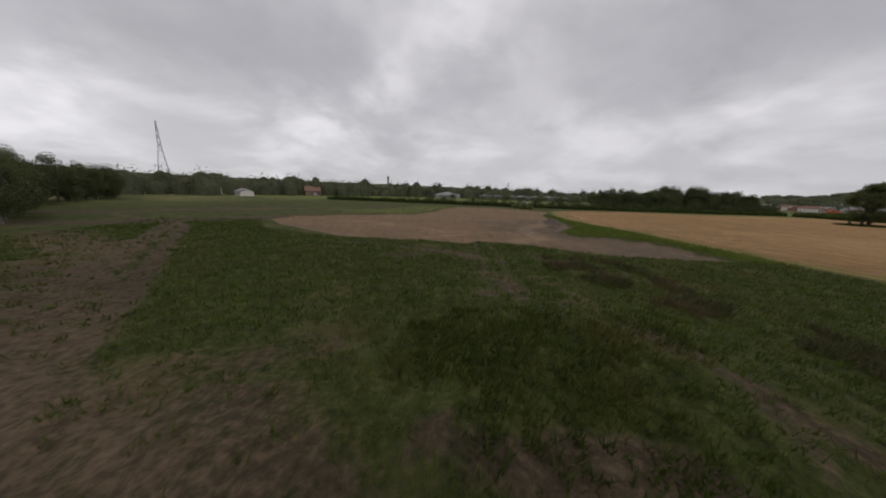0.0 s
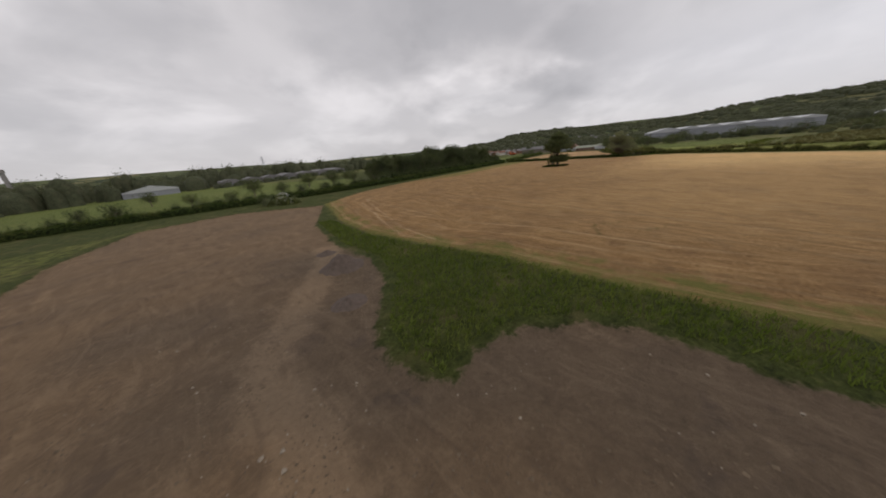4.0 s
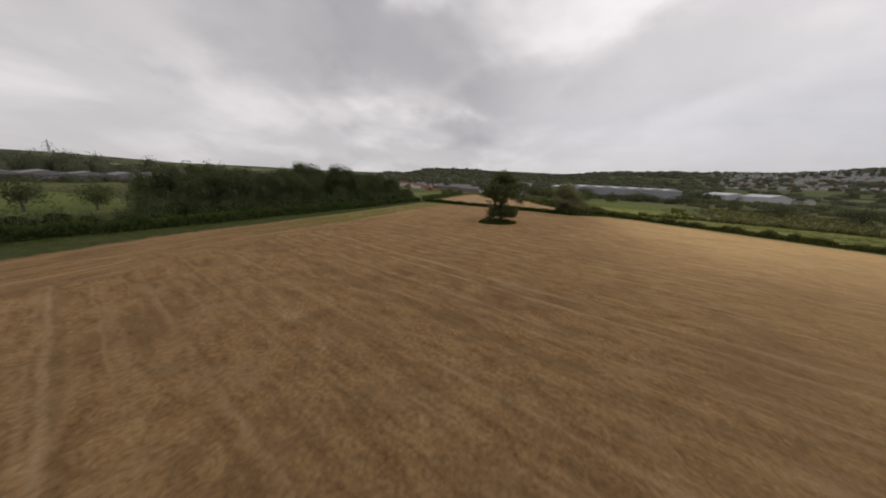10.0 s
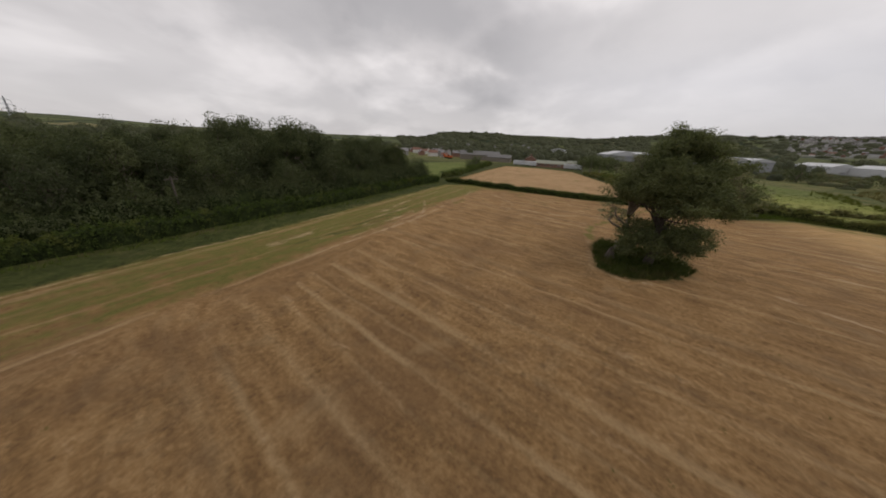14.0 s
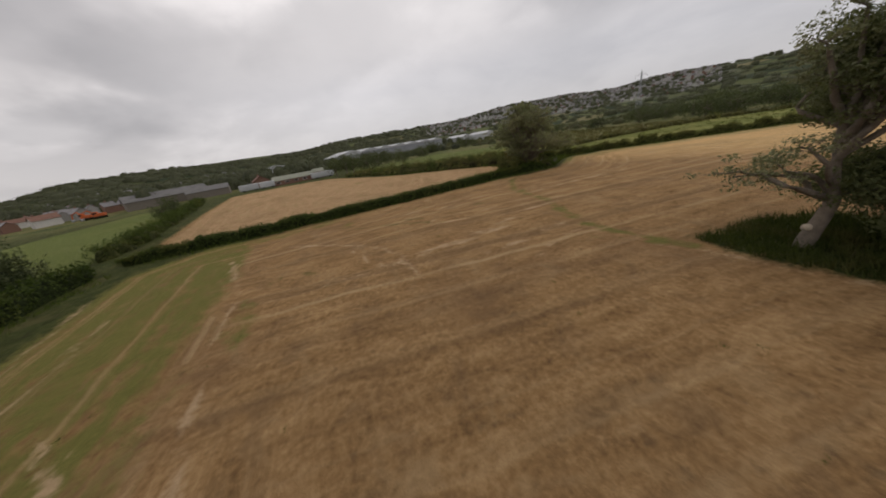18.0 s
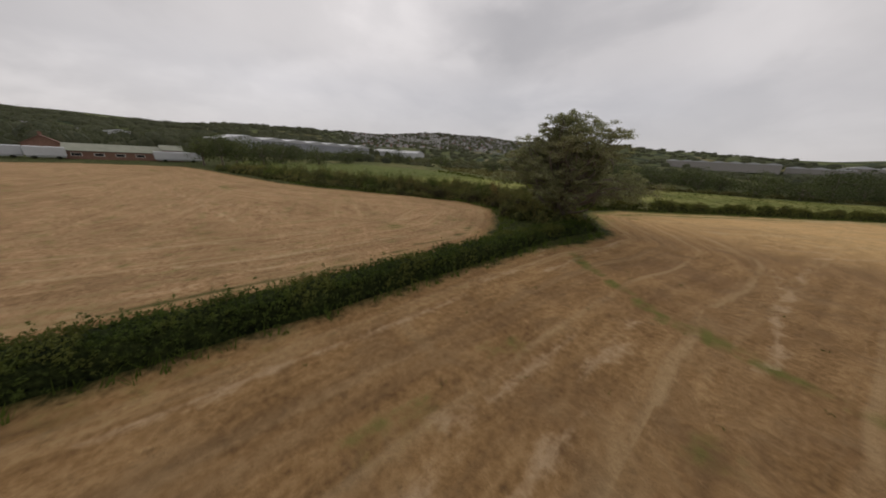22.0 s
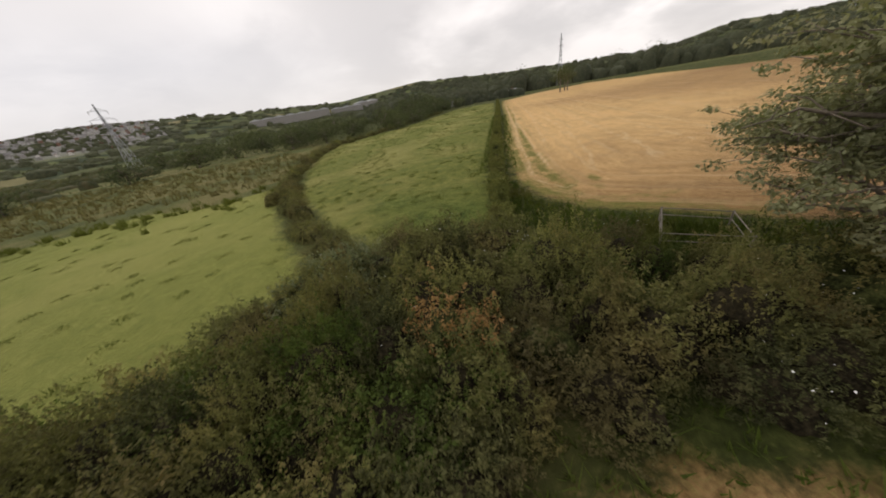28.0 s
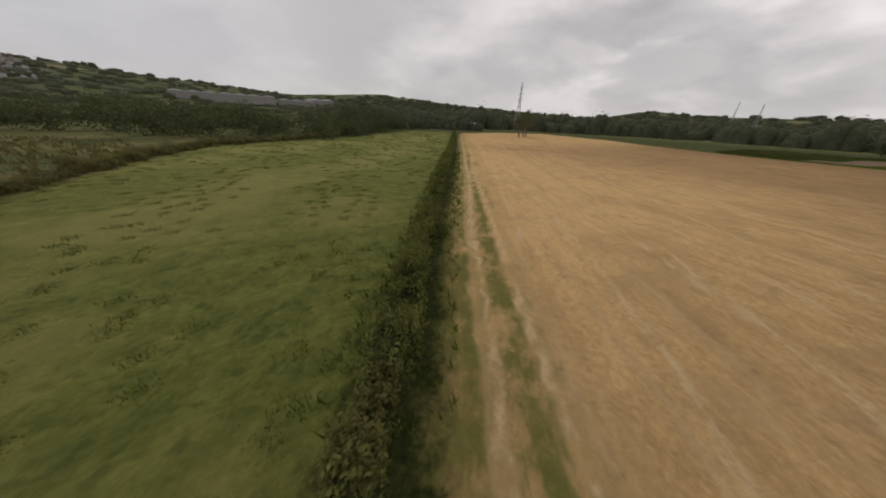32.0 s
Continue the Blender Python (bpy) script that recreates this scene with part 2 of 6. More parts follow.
SKYLINE = [(-180, 2.8), (-172, 2.9), (-163, 3.6), (-157, 3.0), (-152, 2.6), (-144, 2.2), (-136, 1.7), (-124, 1.4), (-117, 2.6), (-111, 2.2), (-98, 2.1), (-75, 1.7), (-45, 1.4), (-10, 1.4), (8, 1.2), (20, 0.8), (40, 0.9),
           (54, 1.1), (60, 2.4), (85, 2.3), (93, 2.8), (105, 3.1), (112, 3.4), (120, 3.7), (129, 3.9), (140, 3.8), (151, 4.2), (158, 3.9), (165, 3.5), (171, 2.9), (180, 2.8)]


def ground_height(x, y):
    """The height of the ground: level fields, then the valley's far slopes."""
    x, y = np.asarray(x, float), np.asarray(y, float)
    r, a = np.hypot(x - 110, y - 60), np.degrees(np.arctan2(x - 110, y - 60))
    slope = np.tan(np.radians(np.interp(a, [s[0] for s in SKYLINE], [s[1] for s in SKYLINE])))
    z = slope * np.minimum(r, 1500) * ease(r, 420, 1300) * (1 + 0.12 * waves(x, y, 420, 5) * ease(r, 500, 900))
    near = 1 - ease(r, 200, 330)
    z = z + near * 0.05 * waves(x, y, 9, 1)
    soil = inside(x, y, SOIL) if np.ndim(x) == 0 or x.size else x
    z = z - 0.22 * ease(soil, -0.3, 0.9) + 0.06 * ease(soil, 0, 2) * waves(x, y, 2.4, 3)
    z = z + 0.7 * np.exp(-((x - 23.4) ** 2 + (y - 58.6) ** 2) / 3.4) + 0.3 * np.exp(-((x - 20.4) ** 2 + (y - 51) ** 2) / 3)
    z = z + 0.9 * np.exp(-((x - 4.5) ** 2 + (y - 11.5) ** 2) / 22) + 0.5 * np.exp(-((x + 3) ** 2 + (y - 6) ** 2) / 30)
    rough = ease(-soil, 0, 2) * (1 - ease(y, 30, 36)) * (1 - ease(x, 26, 32)) * near
    return z + rough * 0.16 * waves(x, y, 3.0, 8)


def axis(low, high, pitch, lows, highs):
    """Grid lines: even in the middle, then ever wider apart out to the horizon."""
    middle = list(np.arange(low, high + pitch / 2, pitch))
    left, right, step = [low], [high], pitch
    while left[-1] > lows or right[-1] < highs:
        step *= 1.13
        if left[-1] > lows:
            left.append(left[-1] - step)
        if right[-1] < highs:
            right.append(right[-1] + step)
    return np.array(left[:0:-1] + middle + right[1:])


def sheet(name, x, y, z):
    """A grid mesh over the lines x and y."""
    nx, ny = len(x), len(y)
    mesh = bpy.data.meshes.new(name)
    mesh.vertices.add(nx * ny)
    gx, gy = np.meshgrid(x, y)
    mesh.vertices.foreach_set("co", np.stack([gx, gy, z], -1).astype(np.float32).ravel())
    i = (np.arange(ny - 1)[:, None] * nx + np.arange(nx - 1)[None]).ravel()
    quads = np.stack([i, i + 1, i + nx + 1, i + nx], -1).astype(np.int32)
    mesh.loops.add(quads.size), mesh.polygons.add(len(quads))
    mesh.loops.foreach_set("vertex_index", quads.ravel())
    mesh.polygons.foreach_set("loop_start", np.arange(len(quads), dtype=np.int32) * 4)
    mesh.polygons.foreach_set("use_smooth", np.ones(len(quads), bool))
    mesh.update()
    return mesh


# ---- materials ----
def ground_material():
    m, g = material("fields", 0.95, spec=0.15)
    at = g.place()
    fine, mid, big = g.noise(at, 3.6, 5.0, 0.7), g.noise(at, 0.8, 4.0), g.noise(at, 0.07, 3.0)
    grain = g.noise(at, 22.0, 3.0, 0.7)
    edge = g.math("MULTIPLY_ADD", mid, 2.4, -1.2)
    edge = g.math("ADD", edge, g.math("MULTIPLY_ADD", fine, 1.6, -0.8))
    # rough grass
    grass = g.ramp(g.math("MULTIPLY_ADD", fine, 0.6, g.math("MULTIPLY", mid, 0.4)), (0.34, (0.012, 0.016, 0.004)), (0.5, (0.036, 0.045, 0.010)), (0.68, (0.080, 0.083, 0.024)))
    grass = g.mix(g.math("MULTIPLY", g.step(g.noise(at, 0.22, 4.0, 0.6), 0.5, 0.68), 0.5), grass, (0.09, 0.075, 0.032))
    bare = g.ramp(g.math("MULTIPLY_ADD", fine, 0.6, g.math("MULTIPLY", big, 0.4)), (0.36, (0.024, 0.019, 0.011)), (0.5, (0.056, 0.042, 0.025)), (0.64, (0.118, 0.084, 0.052)))
    grass = g.mix(g.step(g.math("ADD", g.attr("bare"), g.math("MULTIPLY", edge, 0.42)), 0.3, 0.9), grass, bare)
    # pasture
    lawn = g.ramp(g.math("MULTIPLY_ADD", fine, 0.5, g.math("MULTIPLY", mid, 0.5)), (0.3, (0.046, 0.062, 0.012)), (0.5, (0.108, 0.120, 0.026)), (0.72, (0.186, 0.184, 0.053)))
    lawn = g.mix(g.math("MULTIPLY", g.step(g.noise(at, 0.42, 4.0, 0.6, 0.4), 0.5, 0.66), 0.3), lawn, (0.060, 0.080, 0.015))
    lawn = g.mix(g.math("MULTIPLY", g.step(g.noise(at, 0.95, 3.0, 0.5, 0.2), 0.55, 0.73), 0.4), lawn, (0.054, 0.074, 0.014))
    lawn = g.mix(g.math("MULTIPLY", g.step(g.noise(at, 1.35, 3.0, 0.5, 0.1), 0.56, 0.68), 0.6), lawn, (0.046, 0.064, 0.012))
    lawn = g.mix(g.math("MULTIPLY", g.step(big, 0.46, 0.64), 0.5), lawn, (0.215, 0.197, 0.066))
    lawn = g.mix(g.math("MULTIPLY", g.attr("grazed"), 0.42), lawn, g.mix(fine, (0.16, 0.185, 0.04), (0.30, 0.31, 0.09)))
    lawn = g.mix(g.math("MULTIPLY", g.attr("lush"), 0.95), lawn, g.ramp(g.math("MULTIPLY_ADD", fine, 0.45, g.math("MULTIPLY", mid, 0.55)), (0.36, (0.028, 0.046, 0.008)), (0.5, (0.066, 0.090, 0.017)), (0.66, (0.13, 0.15, 0.036))))
    lawn = g.mix(g.math("MULTIPLY", g.attr("deep"), 0.75), lawn, g.mix(fine, (0.038, 0.056, 0.012), (0.105, 0.128, 0.034)))
    # scrub, and the hedged fields of the far country
    moor = g.ramp(g.noise(at, 0.06, 6.0, 0.65), (0.34, (0.032, 0.044, 0.014)), (0.48, (0.075, 0.082, 0.026)), (0.6, (0.122, 0.108, 0.042)), (0.72, (0.10, 0.12, 0.038)))
    cell = g.node("ShaderNodeTexVoronoi")
    rim = g.node("ShaderNodeTexVoronoi", feature="DISTANCE_TO_EDGE")
    for n in (cell, rim):
        g.put(n.inputs["Vector"], at)
        n.inputs["Scale"].default_value = 0.0085
    plots = g.ramp(cell.outputs["Color"], (0.2, (0.040, 0.050, 0.020)), (0.5, (0.066, 0.082, 0.028)), (0.68, (0.036, 0.046, 0.019)), (0.9, (0.17, 0.145, 0.07)))
    plots = g.mix(0.3, plots, moor)
    plots = g.mix(g.step(g.math("ADD", rim.outputs["Distance"], g.math("MULTIPLY", g.noise(at, 0.05, 3.0), -0.12)), 0.03, -0.01), plots, (0.018, 0.027, 0.010))
    moor = g.mix(g.attr("hills"), moor, plots)
    moor = g.mix(g.math("MULTIPLY", g.attr("paved"), 0.75), moor, g.mix(g.noise(at, 0.05, 3.0), (0.13, 0.13, 0.125), (0.24, 0.235, 0.23)))
    # earth
    earth = g.ramp(g.math("MULTIPLY_ADD", fine, 0.55, g.math("MULTIPLY", mid, 0.45)), (0.25, (0.078, 0.059, 0.041)), (0.5, (0.118, 0.089, 0.061)), (0.76, (0.175, 0.134, 0.092)))
    blotch = g.noise(at, 0.16, 5.0, 0.6, 0.6)
    earth = g.mix(g.math("MULTIPLY", g.step(g.math("ADD", g.math("MULTIPLY", g.attr("tan"), 0.6), g.math("ADD", g.math("MULTIPLY", blotch, 1.1), g.math("MULTIPLY", mid, 0.5))), 0.85, 1.45), 0.8), earth, g.mix(fine, (0.13, 0.097, 0.066), (0.27, 0.205, 0.14)))
    earth = g.mix(g.math("MULTIPLY", g.step(g.math("ADD", g.math("MULTIPLY", g.attr("rust"), 0.6), g.math("ADD", g.math("MULTIPLY", mid, 1.0), g.math("MULTIPLY", blotch, 0.5))), 0.9, 1.5), 0.45), earth, g.mix(fine, (0.12, 0.074, 0.040), (0.23, 0.148, 0.088)))
    earth = g.mix(g.math("MULTIPLY", g.step(g.noise(at, 0.3, 4.0, 0.6, 0.5), 0.56, 0.7), 0.5), earth, (0.065, 0.051, 0.043))
    drag = g.node("ShaderNodeMapping")
    g.put(drag.inputs["Vector"], at)
    drag.inputs["Rotation"].default_value = (0, 0, 0.5)
    drag.inputs["Scale"].default_value = (1.4, 0.22, 1.0)
    scrape = g.noise(drag.outputs[0], 1.0, 5.0, 0.6, 0.8)
    earth = g.mix(g.math("MULTIPLY", g.step(scrape, 0.52, 0.68), 0.28), earth, (0.070, 0.053, 0.040))
    earth = g.mix(g.math("MULTIPLY", g.step(scrape, 0.46, 0.34), 0.25), earth, (0.20, 0.155, 0.108))
    clod = g.noise(at, 1.9, 6.0, 0.72, 1.2)
    earth = g.mix(g.math("MULTIPLY", g.step(clod, 0.55, 0.68), 0.3), earth, (0.060, 0.044, 0.030))
    earth = g.mix(g.math("MULTIPLY", g.step(clod, 0.44, 0.32), 0.25), earth, (0.215, 0.16, 0.105))
    earth = g.mix(1.0, earth, g.mix(g.attr("dark_soil"), (1.2, 1.08, 0.95), (0.84, 0.81, 0.79)), "MULTIPLY")
    earth = g.mix(g.math("MULTIPLY", g.step(grain, 0.66, 0.74), 0.4), earth, (0.33, 0.28, 0.22))
    # stubble with the rows of the harvest
    row = g.attr("row")
    wob = g.math("MULTIPLY_ADD", g.noise(at, 0.3, 4.0, 0.6), 0.7, row)
    line = g.node("ShaderNodeCombineXYZ")
    g.put(line.inputs[0], wob)
    long = g.node("ShaderNodeCombineXYZ")
    g.put(long.inputs[0], wob), g.put(long.inputs[1], g.math("MULTIPLY", g.attr("along"), 0.3))
    swath = g.noise(line.outputs[0], 0.33, 3.0, 0.6)
    thin = g.noise(line.outputs[0], 0.8, 2.0, 0.6)
    hair = g.noise(line.outputs[0], 3.4, 2.0, 0.7)
    streak = g.noise(long.outputs[0], 1.1, 5.0, 0.65)
    patch = g.noise(at, 0.11, 4.0, 0.6)
    straw = g.ramp(g.math("MULTIPLY_ADD", fine, 0.5, g.math("MULTIPLY", streak, 0.5)), (0.34, (0.137, 0.078, 0.030)), (0.5, (0.30, 0.182, 0.078)), (0.66, (0.47, 0.31, 0.148)))
    # paler straw: brightness at low view angles is put into the colour
    straw = g.mix(g.math("MULTIPLY", g.attr("brightened"), 0.85), straw, g.ramp(g.math("MULTIPLY_ADD", fine, 0.55, g.math("MULTIPLY", streak, 0.45)), (0.34, (0.54, 0.355, 0.15)), (0.5, (0.73, 0.49, 0.22)), (0.66, (0.86, 0.615, 0.305))))
    straw = g.mix(g.math("MULTIPLY", g.attr("eastern"), 0.5), straw, g.ramp(g.math("MULTIPLY_ADD", fine, 0.6, g.math("MULTIPLY", streak, 0.4)), (0.38, (0.19, 0.115, 0.06)), (0.5, (0.46, 0.30, 0.175)), (0.61, (0.74, 0.52, 0.325))))
    straw = g.mix(g.math("MULTIPLY", g.step(patch, 0.46, 0.68), 0.5), straw, g.mix(g.attr("brightened"), (0.19, 0.112, 0.054), (0.42, 0.28, 0.125)))
    straw = g.mix(g.math("MULTIPLY", g.step(g.noise(at, 0.45, 4.0, 0.65, 0.5), 0.5, 0.68), 0.42), straw, g.mix(g.attr("brightened"), (0.155, 0.098, 0.05), (0.36, 0.24, 0.11)))
    straw = g.mix(g.math("MULTIPLY", g.step(g.noise(at, 0.28, 4.0, 0.65, 0.5), 0.54, 0.7), 0.35), straw, (0.40, 0.285, 0.15))
    straw = g.mix(g.math("MULTIPLY", g.step(swath, 0.52, 0.64), 0.42), straw, g.mix(g.attr("brightened"), (0.16, 0.10, 0.05), (0.42, 0.29, 0.125)))
    straw = g.mix(g.math("MULTIPLY", g.step(g.noise(at, 1.6, 4.0, 0.6), 0.6, 0.72), 0.5), straw, g.mix(g.attr("brightened"), (0.115, 0.072, 0.036), (0.27, 0.185, 0.085)))
    straw = g.mix(g.math("MULTIPLY", g.step(hair, 0.5, 0.72), 0.12), straw, (0.42, 0.30, 0.16))
    worn = g.math("MULTIPLY_ADD", g.step(g.math("ADD", g.noise(at, 0.13, 3.0), g.math("MULTIPLY", fine, 0.5)), 0.55, 0.92), 0.85, 0.15)
    pale = g.math("MULTIPLY", g.step(thin, 0.5, 0.7), worn)
    straw = g.mix(g.math("MULTIPLY", pale, 0.66), straw, (0.52, 0.38, 0.205))
    weeds = g.step(g.math("ADD", g.attr("weeds"), g.math("ADD", g.math("MULTIPLY", edge, 0.4), g.math("MULTIPLY_ADD", streak, 1.3, -0.65))), 0.38, 0.9)
    weeds = g.math("MULTIPLY", weeds, g.math("MULTIPLY_ADD", g.step(thin, 0.5, 0.66), -0.5, 0.95))
    straw = g.mix(weeds, straw, g.mix(fine, (0.070, 0.084, 0.014), (0.21, 0.198, 0.055)))
    straw = g.mix(g.math("MULTIPLY", g.step(g.math("ADD", g.attr("pale"), g.math("ADD", g.math("MULTIPLY", edge, 0.4), g.math("MULTIPLY_ADD", streak, 1.3, -0.65))), 0.36, 0.85), 0.9), straw, g.mix(g.attr("brightened"), g.mix(fine, (0.36, 0.25, 0.14), (0.60, 0.44, 0.265)), g.mix(fine, (0.52, 0.37, 0.185), (0.78, 0.585, 0.33))))
    straw = g.mix(g.step(g.math("ADD", g.attr("wheel"), g.math("MULTIPLY", edge, 0.35)), 0.35, 1.0), straw, g.mix(fine, (0.048, 0.054, 0.013), (0.118, 0.118, 0.034)))
    # straw grows darker towards the west
    west_dark = g.math("MULTIPLY", g.attr("west_dark"), 0.3)
    straw = g.mix(west_dark, straw, g.mix(1.0, straw, (0.42, 0.40, 0.36), "MULTIPLY"))
    straw = g.mix(1.0, straw, (0.86, 0.84, 0.84), "MULTIPLY")
    # laid over one another by the plots
    tone = g.mix(g.attr("far"), grass, moor)
    tone = g.mix(g.step(g.math("ADD", g.attr("lawn"), edge), -0.6, 0.9), tone, lawn)
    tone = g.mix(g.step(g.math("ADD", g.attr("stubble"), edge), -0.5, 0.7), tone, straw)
    tone = g.mix(g.step(g.math("ADD", g.attr("soil"), g.math("MULTIPLY", edge, 0.75)), -0.2, 0.3), tone, earth)
    tone = g.mix(g.step(g.math("ADD", g.attr("rut"), g.math("MULTIPLY", g.math("ADD", fine, g.math("SUBTRACT", mid, 0.5)), 0.45)), 0.6, 1.05), tone, (0.052, 0.036, 0.025))
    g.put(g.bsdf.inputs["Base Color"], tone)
    g.bsdf.inputs["Sheen Weight"].default_value, g.bsdf.inputs["Sheen Roughness"].default_value = 0.55, 0.4
    g.put(g.bsdf.inputs["Sheen Tint"], g.mix(1.0, tone, (2.0, 2.0, 2.0), "MULTIPLY"))
    relief = g.math("ADD", g.math("MULTIPLY", fine, 0.6), g.math("MULTIPLY", grain, 0.4))
    g.put(g.bsdf.inputs["Normal"], g.bump(relief, 0.9, 0.16))
    return m


def leaf_material(name, dark, light, dry=None, share=0.0, apart=0.2):
    m, g = material(name, 0.7, spec=0.1)
    chance = g.node("ShaderNodeNewGeometry").outputs["Random Per Island"]
    clump = g.noise(g.place(), 1.9, 4.0, 0.65)
    mixed = g.math("ADD", g.math("MULTIPLY", chance, 0.24), g.math("MULTIPLY_ADD", clump, 1.9, -0.57))
    tone = g.ramp(mixed, (0.1, dark), (0.5, tuple((a + b) / 2 for a, b in zip(dark, light))), (0.9, light))
    tone = g.mix(g.math("MULTIPLY", g.step(g.noise(g.place(), 0.45, 2.0), 0.4, 0.65), 0.5), tone, light)
    if dry:
        tone = g.mix(g.math("MULTIPLY", g.step(g.noise(g.place(), 0.3, 3.0), 0.5, 0.62), share), tone, dry)
    own = g.node("ShaderNodeObjectInfo").outputs["Random"]
    tone = g.mix(own, g.mix(1.0, tone, (1 - apart * 0.75, 1 - apart * 0.8, 1 - apart * 0.7), "MULTIPLY"), g.mix(1.0, tone, (1 + apart, 1 + apart * 0.7, 1 + apart * 0.25), "MULTIPLY"))
    g.put(g.bsdf.inputs["Base Color"], tone)
    through_leaf = g.node("ShaderNodeBsdfTranslucent")
    g.put(through_leaf.inputs[0], g.mix(1.0, tone, (1.25, 1.35, 0.8), "MULTIPLY"))
    blend = g.node("ShaderNodeMixShader")
    blend.inputs[0].default_value = 0.3
    g.put(blend.inputs[1], g.bsdf.outputs[0]), g.put(blend.inputs[2], through_leaf.outputs[0])
    g.put(m.node_tree.nodes["Material Output"].inputs[0], blend.outputs[0])
    return m


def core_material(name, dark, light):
    """The leafy inside of bushes, with the shade between the outer leaves put into its colour."""
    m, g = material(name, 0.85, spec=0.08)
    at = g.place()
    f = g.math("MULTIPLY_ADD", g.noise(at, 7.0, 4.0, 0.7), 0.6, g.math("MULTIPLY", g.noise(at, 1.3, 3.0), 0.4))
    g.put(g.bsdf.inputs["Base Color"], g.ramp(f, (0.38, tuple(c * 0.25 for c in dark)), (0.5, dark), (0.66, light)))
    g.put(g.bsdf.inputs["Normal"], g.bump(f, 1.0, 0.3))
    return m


def plain_material(name, colour, rough=0.8, metal=0.0, vary=0.25, scale=1.5, relief=0.0):
    m, g = material(name, rough, metal)
    at = g.node("ShaderNodeTexCoord").outputs["Object"]
    f = g.math("MULTIPLY_ADD", g.noise(at, scale, 4.0), 0.6, g.math("MULTIPLY", g.noise(at, scale * 9, 3.0), 0.4))
    low, high = (tuple(c * k for c in colour) for k in (1 - vary, 1 + vary))
    tone = g.ramp(f, (0.3, low), (0.7, high))
    own = g.node("ShaderNodeObjectInfo").outputs["Random"]
    tone = g.mix(g.math("MULTIPLY", own, 0.3), tone, g.mix(1.0, tone, (0.7, 0.72, 0.75), "MULTIPLY"))
    g.put(g.bsdf.inputs["Base Color"], tone)
    if relief:
        g.put(g.bsdf.inputs["Normal"], g.bump(f, 0.6, relief))
    return m


FIELDS = ground_material()
LEAF_OAK = leaf_material("oak_leaves", (0.038, 0.052, 0.025), (0.135, 0.155, 0.074))
LEAF_WOOD = leaf_material("wood_leaves", (0.031, 0.043, 0.021), (0.108, 0.128, 0.062), (0.132, 0.146, 0.084), 0.4)
LEAF_THORN = leaf_material("thorn_leaves", (0.098, 0.110, 0.062), (0.30, 0.315, 0.18), (0.23, 0.20, 0.125), 0.4)
LEAF_HEDGE = leaf_material("hedge_leaves", (0.026, 0.044, 0.012), (0.088, 0.124, 0.029), (0.156, 0.156, 0.046), 0.5)
LEAF_BELT = leaf_material("bramble_leaves", (0.034, 0.045, 0.016), (0.182, 0.196, 0.078), (0.186, 0.142, 0.070), 0.4, 0.5)
LEAF_PALE = leaf_material("young_hedge_leaves", (0.047, 0.064, 0.018), (0.210, 0.228, 0.074), (0.125, 0.115, 0.047), 0.5, 0.4)
# far trees: tones lifted and greyed, distance haze put into the leaf colour
LEAF_HAZED = leaf_material("hazed_far_leaves", (0.038, 0.048, 0.030), (0.104, 0.118, 0.074), (0.12, 0.118, 0.078), 0.4)
LEAF_WILLOW = leaf_material("willow_leaves", (0.040, 0.050, 0.024), (0.125, 0.138, 0.066), (0.15, 0.12, 0.062), 0.5)
LEAF_SCRUB = leaf_material("scrub_leaves", (0.046, 0.052, 0.020), (0.168, 0.166, 0.066), (0.19, 0.142, 0.070), 0.5)
BLADES = leaf_material("grass_blades", (0.016, 0.032, 0.006), (0.084, 0.118, 0.021), (0.115, 0.098, 0.036), 0.45)
DRY = leaf_material("dying_leaves", (0.132, 0.082, 0.034), (0.312, 0.198, 0.090))
LEAF_GREY = leaf_material("elder_leaves", (0.066, 0.086, 0.040), (0.204, 0.228, 0.132), (0.336, 0.336, 0.228), 0.5)
BLADES_GREEN = leaf_material("lush_blades", (0.036, 0.060, 0.010), (0.135, 0.180, 0.036), (0.15, 0.15, 0.05), 0.25)
BLADES_TUFT = leaf_material("pasture_tuft_blades", (0.042, 0.060, 0.012), (0.100, 0.116, 0.027))
BLADES_DARK = leaf_material("tuft_blades", (0.052, 0.072, 0.014), (0.12, 0.135, 0.030))
BLADES_DOCK = leaf_material("dock_blades", (0.036, 0.036, 0.018), (0.100, 0.092, 0.050), (0.13, 0.088, 0.058), 0.5)
BLADES_BROWN = leaf_material("dry_blades", (0.055, 0.055, 0.020), (0.165, 0.145, 0.060))
# brown-black of stems, darkened for the shade between the shoots
CORE_STEM_SHADE = core_material("bramble_stem_shade", (0.030, 0.025, 0.014), (0.082, 0.068, 0.036))
# near-black green paints the shade in the gaps between hedge leaves
CORE_GAP_SHADE = core_material("hedge_inside_shade", (0.022, 0.032, 0.010), (0.055, 0.072, 0.020))
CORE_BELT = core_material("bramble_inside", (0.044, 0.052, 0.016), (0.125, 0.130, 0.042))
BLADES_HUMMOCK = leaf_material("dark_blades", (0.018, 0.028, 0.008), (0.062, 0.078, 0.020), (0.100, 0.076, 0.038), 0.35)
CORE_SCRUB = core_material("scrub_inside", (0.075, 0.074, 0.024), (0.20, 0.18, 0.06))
BLOSSOM = plain_material("white_petals", (0.78, 0.77, 0.74), 0.7, vary=0.05)
HEAP_EARTH = plain_material("loose_spoil", (0.10, 0.075, 0.06), 0.95, vary=0.4, scale=3.0, relief=0.08)
